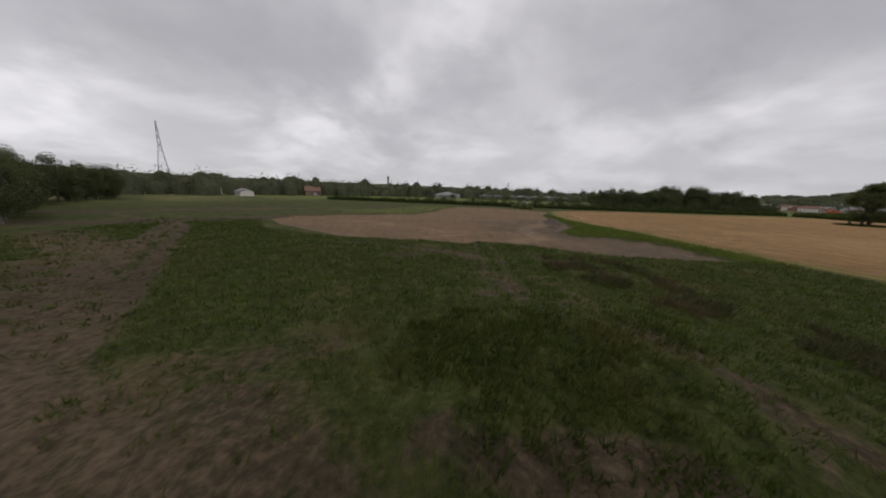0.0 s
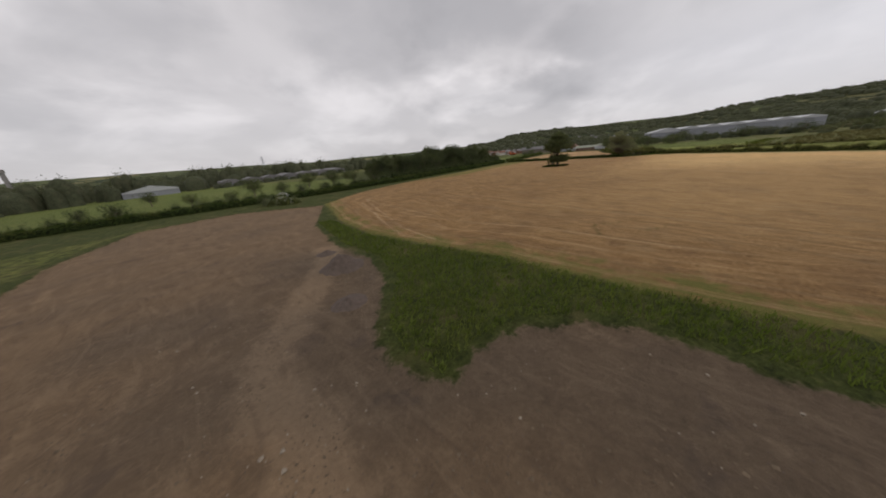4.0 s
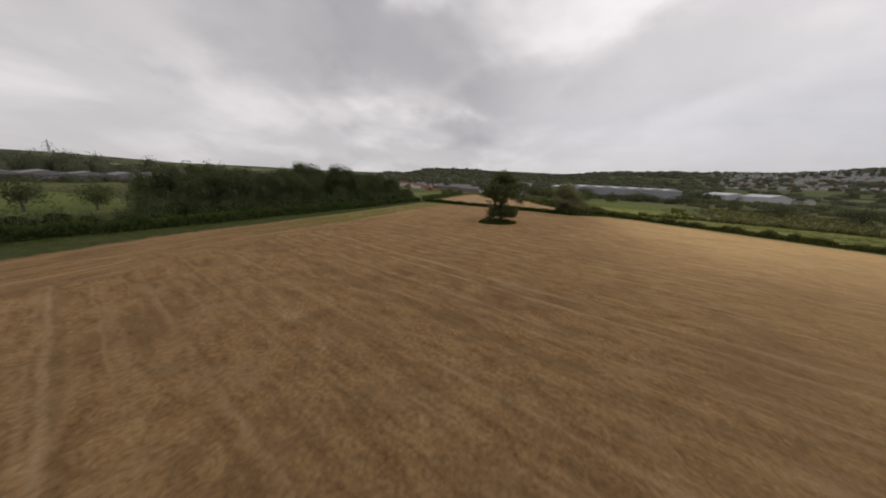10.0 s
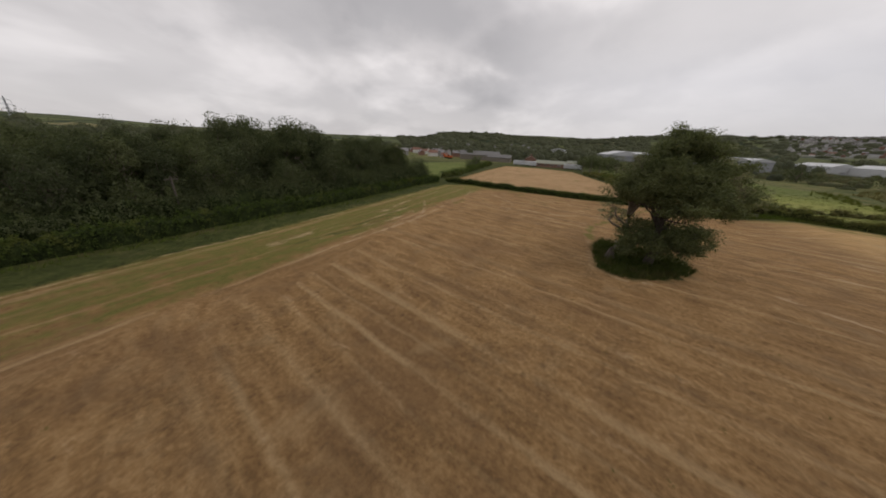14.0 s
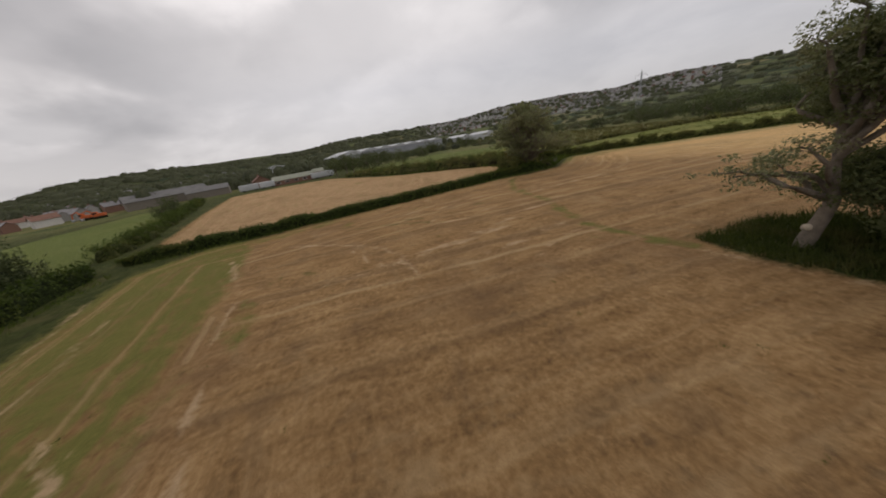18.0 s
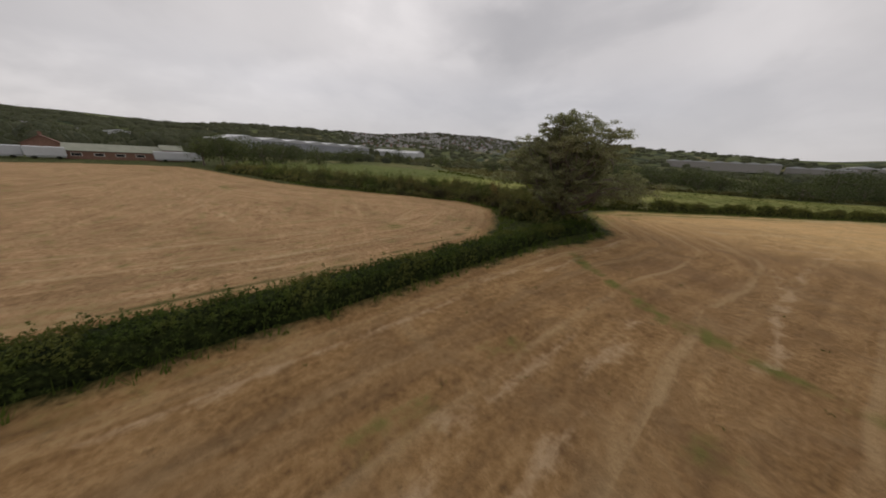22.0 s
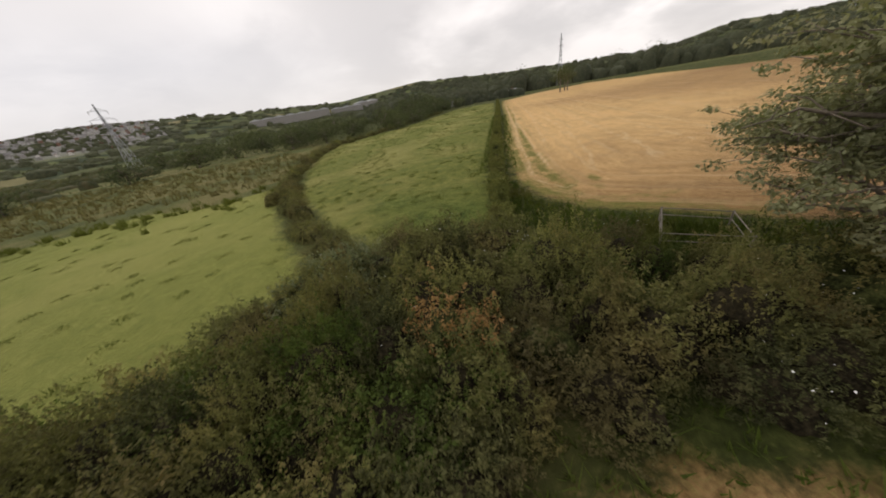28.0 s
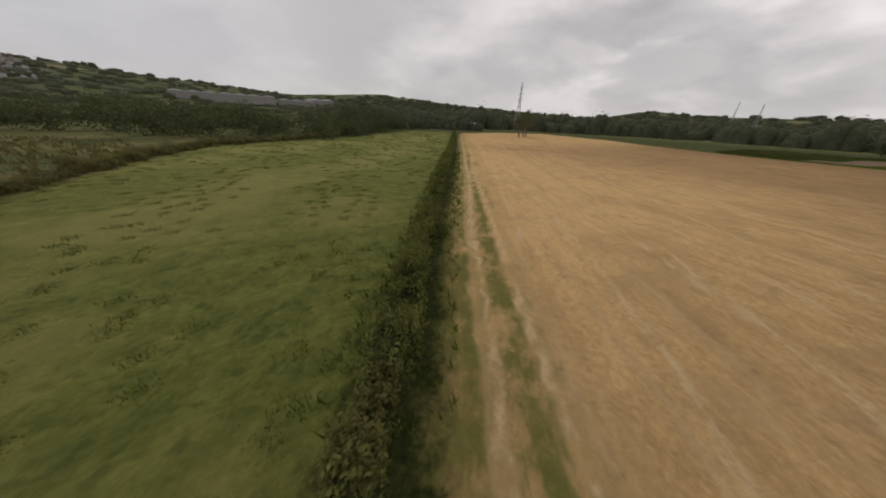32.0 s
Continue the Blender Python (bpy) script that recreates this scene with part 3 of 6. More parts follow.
BARK_DARK = plain_material("furrowed_bark", (0.075, 0.062, 0.05), 0.95, vary=0.5, scale=3, relief=0.06)
BARK = plain_material("bark", (0.175, 0.145, 0.112), 0.9, vary=0.45, scale=3, relief=0.05)
TWIGS = plain_material("twigs", (0.022, 0.024, 0.012), 0.95, vary=0.5, scale=2, relief=0.1)

def bare_share(x, y):
    """How bare the rough ground is near the start: wheel lanes, dead patches and trodden earth."""
    lanes = [([(-8, 4), (-13.2, 8.4), (-15.3, 11.4), (-19.6, 17.2), (-26.5, 26), (-36.8, 40), (-60, 52)], 0.4, 1.3, 0.95), ([(-9, 2), (-15.1, 9.1), (-18.3, 12.7), (-24.6, 20.4), (-39.3, 39.5)], 0.4, 1.4, 0.95),
             ([(-14, 4), (-26.5, 16.7), (-30, 24), (-44, 32)], 0.8, 6.0, 0.75), ([(-70, 30), (-46, 44), (-28, 60)], 1, 7, 0.85), ([(-80, 46), (-58, 62), (-44, 80)], 2, 9, 0.75), ([(-60, 78), (-40, 82), (-24, 90), (-16, 104)], 1, 6, 0.7), ([(-44, 58), (-30, 74)], 0.5, 3, 0.6),
             ([(-3, 3), (-7, 6.6), (-11, 6.6)], 0.4, 4.2, 0.85), ([(-12, 8.6), (-9, 9.4), (-6.4, 10.6)], 0.3, 3.0, 0.62), ([(-16.9, 10.2), (-19.9, 13.2), (-24.1, 17.9), (-32, 29.5), (-45.5, 50)], 0.5, 1.8, 0.95), ([(-1.8, 6.5), (-0.9, 5.9), (-0.3, 5.6)], 0.3, 1.0, 0.95), ([(7.5, 10.1), (7.5, 8), (7.1, 6.5), (6.5, 5.4)], 0.1, 0.7, 0.65), ([(0.4, 5.4), (1.5, 6.0), (3.6, 5.6)], 0.4, 1.4, 0.95), ([(6.2, 10.9), (7.1, 9.5), (7.9, 8.4), (8.4, 6.4)], 0.2, 1.0, 0.95),
             ([(1.0, 16.2), (1.4, 15.4)], 0.3, 0.9, 1.0), ([(2.7, 15.6), (2.8, 14.7)], 0.25, 0.8, 1.0), ([(6.4, 15.1), (6.3, 14.2)], 0.2, 0.7, 0.9), ([(4.5, 13.5), (4.2, 13)], 0.2, 0.6, 0.9),
             ([(3.2, 17), (2.2, 20.5)], 0.6, 1.9, 0.7), ([(-4.6, 29.2), (-1.2, 28.2), (1.6, 25.8)], 0.5, 1.9, 0.8), ([(-6, 26.2), (-3.6, 26.2)], 0.3, 1.4, 0.75), ([(8.4, 26.4), (10, 23.4), (12, 21.4)], 0.6, 3.0, 0.62), ([(6.2, 16.1), (5.4, 19.9), (4.8, 21.5)], 0.1, 0.8, 0.7)]
    return np.maximum.reduce([(1 - ease(beside(x, y, l), a, b)) * k for l, a, b, k in lanes])


# ---- ground ----
gx, gy = axis(-40, 262, 0.62, -3400, 3600), axis(-26, 150, 0.62, -3400, 3600)
wx, wy = np.meshgrid(gx, gy)
GROUND = sheet("ground", gx, gy, ground_height(wx, wy))


def ground_values(name, values):
    GROUND.attributes.new(name, "FLOAT", "POINT").data.foreach_set("value", np.asarray(values, np.float32).ravel())


west, east = inside(wx, wy, FIELD_WEST), inside(wx, wy, FIELD_EAST)
stubble = np.minimum(np.maximum(west, east), -inside(wx, wy, ISLAND))
ground_values("stubble", np.clip(stubble, -9, 9))
head = np.maximum(west, east)
hedgeward = (wy + 5 * waves(wx, wy, 25, 22) < 36) & (wx > 70)
straight = np.where(hedgeward, wx * 0.832 - wy * 0.555, wx * 0.985 - wy * 0.17)
ground_values("row", np.where(head + 4 * waves(wx, wy, 14, 17) < 12, head, np.where(east > 0, wx * 0.3 + wy * 0.95, straight) + 40))
ground_values("along", np.where(east > 0, wx * 0.95 - wy * 0.3, np.where(hedgeward, wx * 0.555 + wy * 0.832, wx * 0.17 + wy * 0.985)))


def lines_value(lines, core, fade):
    return np.maximum.reduce([1 - ease(beside(wx, wy, l), core, fade) for l in lines])


strip = ease(wy + 0.8 * waves(wx, wy, 12, 4) + 0.05 * (130 - wx), 108.5, 112.5) * ease(wx, 60, 110) * (west > -1)
rim = (1 - ease(west, 0.5, 4)) * ease(wx, 100, 130) * 0.75
south = (1 - ease(west + 1.2 * waves(wx, wy, 6, 16) + 1.0 * ease(wy, 48, 54), 0.6, 7.0)) * (1 - ease(wy, 58, 66)) * 0.95
headland = (1 - ease(np.abs(beside(wx, wy, [(167.4, 114), (166.4, 109), (166.2, 105)]) + 0.8 * waves(wx, wy, 5, 20)), 0.5, 2.6)) * 0.7
green_rim = (1 - ease(west + 1.5 * waves(wx, wy, 5, 15), 0, 7.5)) * (1 - ease(wx, 44, 52)) * 0.82
path = (1 - ease(beside(wx, wy, [(166.4, 75.1), (160.5, 79.7), (156.3, 81.2), (153.6, 81.8), (151.7, 82.3), (148.5, 84), (143.3, 86.4), (140, 86.2), (136.6, 86.1)]) + 0.3 * waves(wx, wy, 3, 23), 0.0, 1.1)) * 0.85
blot = ease(waves(wx, wy, 7, 6), 0.55, 1.2) * 0.62 * ease(wx, 130, 146) * ease(wy, 66, 76)
green_lines = np.maximum(lines_value([[(100, -63), (141.8, -1.2), (163.9, 33.2), (168.9, 40.8), (171.8, 45)], [(140.3, 0.2), (161.0, 32), (167.1, 41.6), (169.2, 44.9), (170.2, 48)]], 0.15, 1.0) * 0.8, lines_value([[(166.4, 37.3), (169, 42.7), (170.6, 45.7), (171.9, 47.6)], [(165.4, 39.7), (168.1, 44.2), (169, 46.5), (169.9, 48.5)], [(172.3, 48.8), (172.8, 50.2), (173.7, 51.1)], [(168.3, 49.7), (169.8, 51.6), (170.8, 52.3)], 
                           [(162.8, 88.8), (162.6, 87.4)], [(162.6, 94.1), (162.5, 92.3)], [(157.2, 87.7), (156.9, 87.1)]], 0.1, 1.3) * 0.6)
ground_values("weeds", np.clip(np.maximum.reduce([green_lines, strip * 0.8, rim * 0.55, south * 0.84, path, blot, green_rim, headland]), 0, 1))
swirls = [[(127.8, 115.6), (129.4, 115.9), (131.4, 116.1), (134.3, 116.5), (138.5, 117.7), (144.1, 118.4), (152.6, 119.1)], [(118, 114.6), (127.5, 114.3), (131.4, 114.0), (136, 114.6)], [(118, 110.4), (126.6, 110.1), (130, 110.2), (131.7, 109.8), (134, 110.5), (137.5, 112.5), (141.9, 115.5)],
          [(110, 109), (127.8, 109.2), (131.9, 109.2), (135.2, 109.6), (141.6, 110.6), (151.9, 111.4), (160, 113.6)], [(116, 112.2), (124, 112.2), (129, 111.6), (134, 112.4)],
          [(143.2, 100.1), (148.5, 99.8), (151.9, 100.9), (156, 104), (160, 108.8)], [(153.2, 103), (148.3, 102), (147.3, 100.9), (147.8, 99)], [(144.1, 95.1), (144.3, 91.9), (144.8, 86.5)], [(147.2, 105.8), (147.5, 103), (147.8, 96.1), (149.3, 88.5)], [(147, 100.5), (147, 96.8), (148, 90.2)], [(141.8, 92.7), (143, 87.2)],
          [(160.6, 99.1), (160.9, 94.9), (161.3, 90.5), (161.8, 84.5)], [(158.9, 96.4), (159.7, 90.2), (160.6, 84.4)], [(150.5, 81.9), (150.2, 87.3), (149.9, 89.5)], [(156.1, 80.9), (155.8, 73.9), (154.1, 60)], [(155.3, 94), (154.6, 95.2)], [(154.3, 85.9), (153.8, 89.3), (153.4, 94)],
          [(168.4, 75.9), (167.7, 77.4), (167.3, 79.8), (167.1, 82.5), (166.6, 88), (166.3, 92.6), (166.4, 95.9), (166.6, 99.5)], [(159.8, 85.7), (159.9, 84.2), (160.2, 81.8)], [(162, 92.6), (161.8, 91.6)], [(156.3, 82), (156, 78.1), (155.6, 72.4), (155.7, 63.7)],
          [(178.8, 103.2), (178.6, 100.5), (177.1, 96.5)], [(174.1, 101.2), (174.6, 97.6), (175.2, 93.4), (175.1, 89.4)], [(182.4, 99.9), (181.1, 95.1), (181.7, 85.6), (183.5, 76)], [(187.2, 94.6), (203.2, 98.3), (222.8, 103.5)], [(206, 99.9), (195.6, 93.9), (189.4, 90.7)]]
tracks = [[(60, 118.4), (100, 120.6), (132.3, 121.9), (138.9, 122.9), (156.8, 125)], [(96, 118.4), (118, 119.4), (131, 120.2), (144, 120.7), (159, 123.3)],
          [(176.9, 97), (177, 84), (178, 78.5), (181, 74.4), (186, 72.6)], [(166.4, 62), (165.6, 70), (166, 80)], [(50, 98), (46.2, 89.2), (39.5, 73.7), (35.9, 64.2), (34, 56)], [(46, 93), (42.4, 83.3), (37.4, 72.3), (35, 66.2), (33, 60)], [(106, -44), (134, -1), (161, 36)], [(109, -46), (137, -3), (164, 34)]]
rows = [[(x, 20 + 0.1 * (x - 40)), (x + 16.5, 106 + 0.1 * (x - 40))] for x in (30.6, 34.9, 38.7, 40.2, 44.8, 49.4, 51, 56.2, 60.4, 65, 66.6, 71.4, 76, 80.7, 82.4, 87.1, 91.8, 96.5, 98.1, 102.7, 107.6, 112.4, 118.2)]
hay = [[(138.3, 117.9), (133.9, 116.5)], [(129.5, 115.4), (131.5, 115.6)], [(112.4, 114.4), (116, 114.8)], [(146, 118.4), (150, 118.8)], [(123, 113), (125.6, 113.2)]]
drills = [[(171.7, 51), (172, 50), (171.9, 48.5), (171.8, 47), (170.8, 45.1), (168.3, 41.6), (163.7, 34.4), (150.5, 14.7), (98.2, -65)], [(169, 46), (167.2, 42.8), (161.5, 33.9), (146, 9.6)], [(167.6, 50.2), (166.7, 48.4), (163.6, 45.6), (158.7, 39.4), (150.8, 28.5), (138, 8)],
          [(161.8, 51.9), (161.8, 50.2), (158.9, 47.9), (152.9, 40.9)], [(155.8, 53.9), (149.8, 47.4)]] + [[(167.7 - 0.832 * o, 46 + 0.555 * o), (161 - 0.832 * o, 36 + 0.555 * o), (133.4 - 0.832 * o + 0.4, -4 + 0.555 * o), (100 - 0.832 * o, -53 + 0.555 * o)] for o in (8.4, 13, 17, 24, 25.6, 34, 46)]
ground_values("pale", np.maximum.reduce([lines_value(swirls, 0.04, 0.55) * 0.68, lines_value(hay, 0.05, 0.7) * 0.56, lines_value(rows, 0.02, 0.5) * 0.35, lines_value(drills, 0.05, 0.55) * 0.74, lines_value([[(138, 86.7), (133.1, 86), (129, 85.8), (126.4, 85.4), (124.9, 83.2), (125.8, 80.4)]], 0.1, 0.7) * 0.6, lines_value(tracks, 0.05, 0.6) * 0.68,
                                  0.7 * np.exp(-((wx - 116) ** 2 / 3 + (wy - 114.8) ** 2 / 0.6)) + 0.7 * np.exp(-((wx - 112.4) ** 2 / 2 + (wy - 114.4) ** 2 / 0.8))]))
ground_values("wheel", np.maximum(lines_value([[(112, 112.6), (127.3, 113.7), (130.8, 114.1), (135.5, 114.9)], [(118, 112.2), (127.4, 112.6), (129.1, 113)], [(173.2, 100), (173.5, 88.3), (174.1, 85.6), (174.5, 82.7), (175.2, 78.3), (178, 74.4)], [(168.8, 120), (167.6, 104.8), (167.4, 99)]], 0.05, 0.6) * 0.85,
                                   lines_value([[(160.4, 102), (158.9, 99.1), (157.2, 97), (155.3, 95.1)], [(162.3, 103.4), (161.6, 101.6)], [(158.8, 96.6), (156.9, 94.5)], [(148.8, 76), (147.8, 75.1)], [(154.7, 94.9), (154.5, 95.3)], [(154, 93.9), (153.6, 93.9)], [(169, 73.6), (167.8, 75.6)], [(166.3, 73.9), (165.6, 76.2), (164.6, 77)],
                                                [(151.4, 108.6), (150.6, 109.3)], [(150.1, 106.1), (151.3, 107)], [(36.2, 54.2), (36.8, 52.2)], [(44, 41), (47, 42.4), (50, 40)], [(47, 37.6), (49.6, 36)]], 0.1, 0.7) * 0.72))
# where the straw colour carries the added brightness
ground_values("brightened", (1 - ease(wy + 4 * waves(wx, wy, 40, 13), 34, 66)) * np.maximum(ease(wx, 95, 138), 1 - ease(wy, -40, 0)) + 0.2 * ease(east, 0, 3) + 0.34 * (1 - ease(wy + 4 * waves(wx, wy, 40, 13), 34, 66)) * ease(wx, 36, 70) * (1 - ease(wx, 95, 138)) * ease(wy, -40, 0))
ground_values("tan", np.maximum(lines_value([[(25.4, 66), (21, 58), (17.2, 53.5), (13.5, 47.8), (14.3, 43.3), (12.6, 38.6), (9, 36.4)]], 0.4, 2.8), lines_value([[(-20, 56), (-4, 47), (1, 41), (-2, 38)]], 0.5, 4) * 0.5))
ground_values("rust", np.maximum(lines_value([[(3.8, 47), (2.8, 44), (2, 40.6), (5.8, 36.2)], [(0, 37.6), (3, 37)]], 0.3, 2.6), lines_value([[(10, 41), (12, 44)]], 0.2, 1.8) * 0.6))
ground_values("dark_soil", np.clip(ease(wx + 0.25 * (wy - 40) + 3 * waves(wx, wy, 9, 18), 7, 19) * (1 - ease(wy, 56, 74)) + 0.35 * waves(wx, wy, 15, 19), 0, 1))
ground_values("eastern", ease(east, 0, 3))
ground_values("grazed", ease(wx + 0.2 * (wy - 30), 188, 196) * (1 - 0.8 * ease(wx, 216, 240)))
ground_values("deep", np.maximum(ease(wy, 112, 124), ease(wx, 216, 245)))
ground_values("lush", ease(wy + 0.5 * (wx - 180) + 4 * waves(wx, wy, 9, 21), 39, 53) * (1 - ease(wx, 182, 190)) * (wx > 150) * (wy < 60))
ground_values("hills", ease(np.hypot(wx - 110, wy - 40), 400, 520))
bearing = np.degrees(np.arctan2(wx - 110, wy - 60))
ground_values("paved", ease(np.hypot(wx - 110, wy - 60), 800, 860) * (1 - ease(np.hypot(wx - 110, wy - 60), 1380, 1460)) * ease(bearing, 107, 111) * (1 - ease(bearing, 152, 157)))
ground_values("west_dark", 1 - ease(wx + 6 * waves(wx, wy, 30, 12), 70, 150))
ground_values("soil", np.clip(np.maximum(inside(wx, wy, SOIL), -9), -9, 9))
ground_values("lawn", np.clip(np.maximum.reduce([inside(wx, wy, p) for p in (PASTURE_NEAR, PASTURE_FAR, PASTURE_NORTH, PASTURE_FARM)] + [np.minimum(inside(wx, wy, PASTURE_WEST), -0.1) - 3.5 * bare_share(wx, wy)]), -9, 9))
reach = np.hypot(wx - 110, wy - 40)
ground_values("far", ease(np.maximum(ease(reach, 170, 240), ease(wx, 180, 192) * (wy < 66)), 0, 1))

open_soil = bare_share(wx, wy)
ground_values("bare", np.where(west > 0, 0, open_soil))
ruts = [[(2.9, 33), (2.4, 28.1), (2.3, 25.3), (2.3, 23.2), (1.9, 20), (1.5, 16)], [(4.4, 33), (4.3, 27.5), (4.1, 24.7), (3.7, 22.7), (3.4, 20), (3.2, 17)],
        [(-14, 33.8), (-8.7, 33.6), (-6.4, 33.5), (-3.7, 32.9), (-0.7, 31.6), (1.1, 30.3), (2.2, 29.3)], [(-14, 31.8), (-7.4, 31.4), (-5.2, 31.2), (-2.8, 30.6), (-0.7, 29.6), (1.3, 28.0), (2.1, 27)]]
ground_values("rut", np.maximum.reduce([1 - ease(beside(wx, wy, line), 0.05, 0.5) for line in ruts]) * 0.9 * ease(wy, 13, 24)
              + 0.55 * lines_value([[(68, 91.2), (74.3, 91.1), (82, 92)], [(116.6, 64), (100.7, 68.6), (85, 71.4)], [(117, 65), (101, 69.8), (85.6, 72.8)], [(4, 58), (8, 50), (10, 42)], [(1, 56), (5, 49), (7.4, 41)], [(-8, 52), (0, 46)]], 0.05, 0.5))
GROUND.materials.append(FIELDS)
tagged(new("ground", GROUND), "stubble fields, dark bare earth and green pasture under cloud", "ground", kind="structure")


def height(x, y):
    return float(ground_height(np.array([x]), np.array([y]))[0])


# ---- makers ----
def part(name, data, material, parent, label="", kind=""):
    """Links a mesh as one part under a thing or a part."""
    if isinstance(data, bmesh.types.BMesh):
        mesh = bpy.data.meshes.new(name)
        data.to_mesh(mesh)
        data.free()
        data = mesh
    if material and not data.materials:
        data.materials.append(material)
    ob = new(name, data)
    ob.parent = parent
    return tagged(ob, label, kind=kind)


def thing(name, x, y, label, category, group="", kind="", z=None, turn=0.0):
    ob = new(name)
    ob.matrix_basis = pose(x, y, height(x, y) if z is None else z, 0, 0, turn)
    return tagged(ob, label, category, group, kind)


def faces_mesh(name, co, faces, smooth=False):
    mesh = bpy.data.meshes.new(name)
    co, faces = np.asarray(co, np.float32).reshape(-1, 3), np.asarray(faces, np.int32)
    mesh.vertices.add(len(co))
    mesh.vertices.foreach_set("co", co.ravel())
    n = faces.shape[1]
    mesh.loops.add(faces.size), mesh.polygons.add(len(faces))
    mesh.loops.foreach_set("vertex_index", faces.ravel())
    mesh.polygons.foreach_set("loop_start", np.arange(len(faces), dtype=np.int32) * n)
    if smooth:
        mesh.polygons.foreach_set("use_smooth", np.ones(len(faces), bool))
    mesh.update()
    return mesh


def leaf_mesh(name, at, size, seed, out=None, flat=0.5):
    """Many small pointed leaves at the places given; out: the way they face."""
    r = np.random.RandomState(seed)
    at = np.asarray(at)
    n = len(at)
    face = r.normal(size=(n, 3)) * (1 - flat)
    face[:, 2] += flat
    if out is not None:
        face += out * 0.7
    face /= np.linalg.norm(face, axis=1, keepdims=True) + 1e-9
    side = np.cross(face, r.normal(size=(n, 3)))
    side /= np.linalg.norm(side, axis=1, keepdims=True) + 1e-9
    tall = np.cross(face, side)
    s = (size * r.uniform(0.6, 1.35, n))[:, None]
    fold = face * s * 0.18
    co = np.stack([at - tall * s, at + side * s * 0.5 + fold, at + tall * s, at - side * s * 0.5 + fold], 1)
    return faces_mesh(name, co, np.arange(n * 4).reshape(-1, 4))


def shoots(r, at, out, each, length, girth, upward=0.9):
    """Leafy shoots: from each place a short upright spray of leaves that narrows to its tip."""
    n = len(at)
    way = out * 0.55 + np.array([0, 0, upward]) + r.normal(size=(n, 3)) * 0.4
    way /= np.linalg.norm(way, axis=1, keepdims=True)
    tall = (length * (0.4 + 1.3 * r.uniform(0, 1, n) ** 1.8))[:, None, None]
    u = r.uniform(0, 1, (n, each, 1))
    ring = r.normal(size=(n, each, 3))
    ring /= np.linalg.norm(ring, axis=2, keepdims=True)
    places = at[:, None] + way[:, None] * tall * u + ring * girth * (1.05 - 0.8 * u)
    return places.reshape(-1, 3), (ring * 0.8 + way[:, None] * 0.5).reshape(-1, 3)


def tube_mesh(name, lines, sides=7):
    """Tapered round limbs: each line is a list of (place, radius)."""
    co, faces = [], []
    for line in lines:
        base = len(co)
        for k, (p, radius) in enumerate(line):
            q = Vector(line[min(k + 1, len(line) - 1)][0]) - Vector(line[max(k - 1, 0)][0])
            a = q.normalized().orthogonal().normalized()
            b = q.normalized().cross(a)
            for s in range(sides):
                w = math.tau * s / sides
                co.append(Vector(p) + (a * math.cos(w) + b * math.sin(w)) * radius)
        for k in range(len(line) - 1):
            for s in range(sides):
                i, j = base + k * sides + s, base + k * sides + (s + 1) % sides
                faces.append((i, j, j + sides, i + sides))
    return faces_mesh(name, [tuple(c) for c in co], faces, True)


def blob_points(r, count, radius, shell=0.55):
    """Places inside a ball, most of them near its skin."""
    p = r.normal(size=(count, 3))
    p /= np.linalg.norm(p, axis=1, keepdims=True)
    return p * (radius * (shell + (1 - shell) * r.uniform(0, 1, count) ** 0.6))[:, None], p


def crown_points(r, clumps, leaves, radius, shell=0.35, squash=0.62, droop=0.0):
    """Leaves in clumps: clumps is a list of places."""
    at, out = [], []
    for c in clumps:
        k = radius * r.uniform(0.65, 1.3)
        p, o = blob_points(r, leaves, k, shell)
        p[:, 2] = p[:, 2] * squash - droop * (p[:, 0] ** 2 + p[:, 1] ** 2) / k
        at.append(p + c), out.append(o)
    return np.concatenate(at), np.concatenate(out)


def limb(r, start, end, thick, thin, bend=0.12, steps=5):
    start, end = np.array(start, float), np.array(end, float)
    span = np.linalg.norm(end - start)
    line = []
    for k in range(steps + 1):
        f = k / steps
        p = start + (end - start) * f + r.normal(size=3) * span * bend * math.sin(f * math.pi)
        line.append((tuple(p), thick + (thin - thick) * f ** 0.8))
    return line


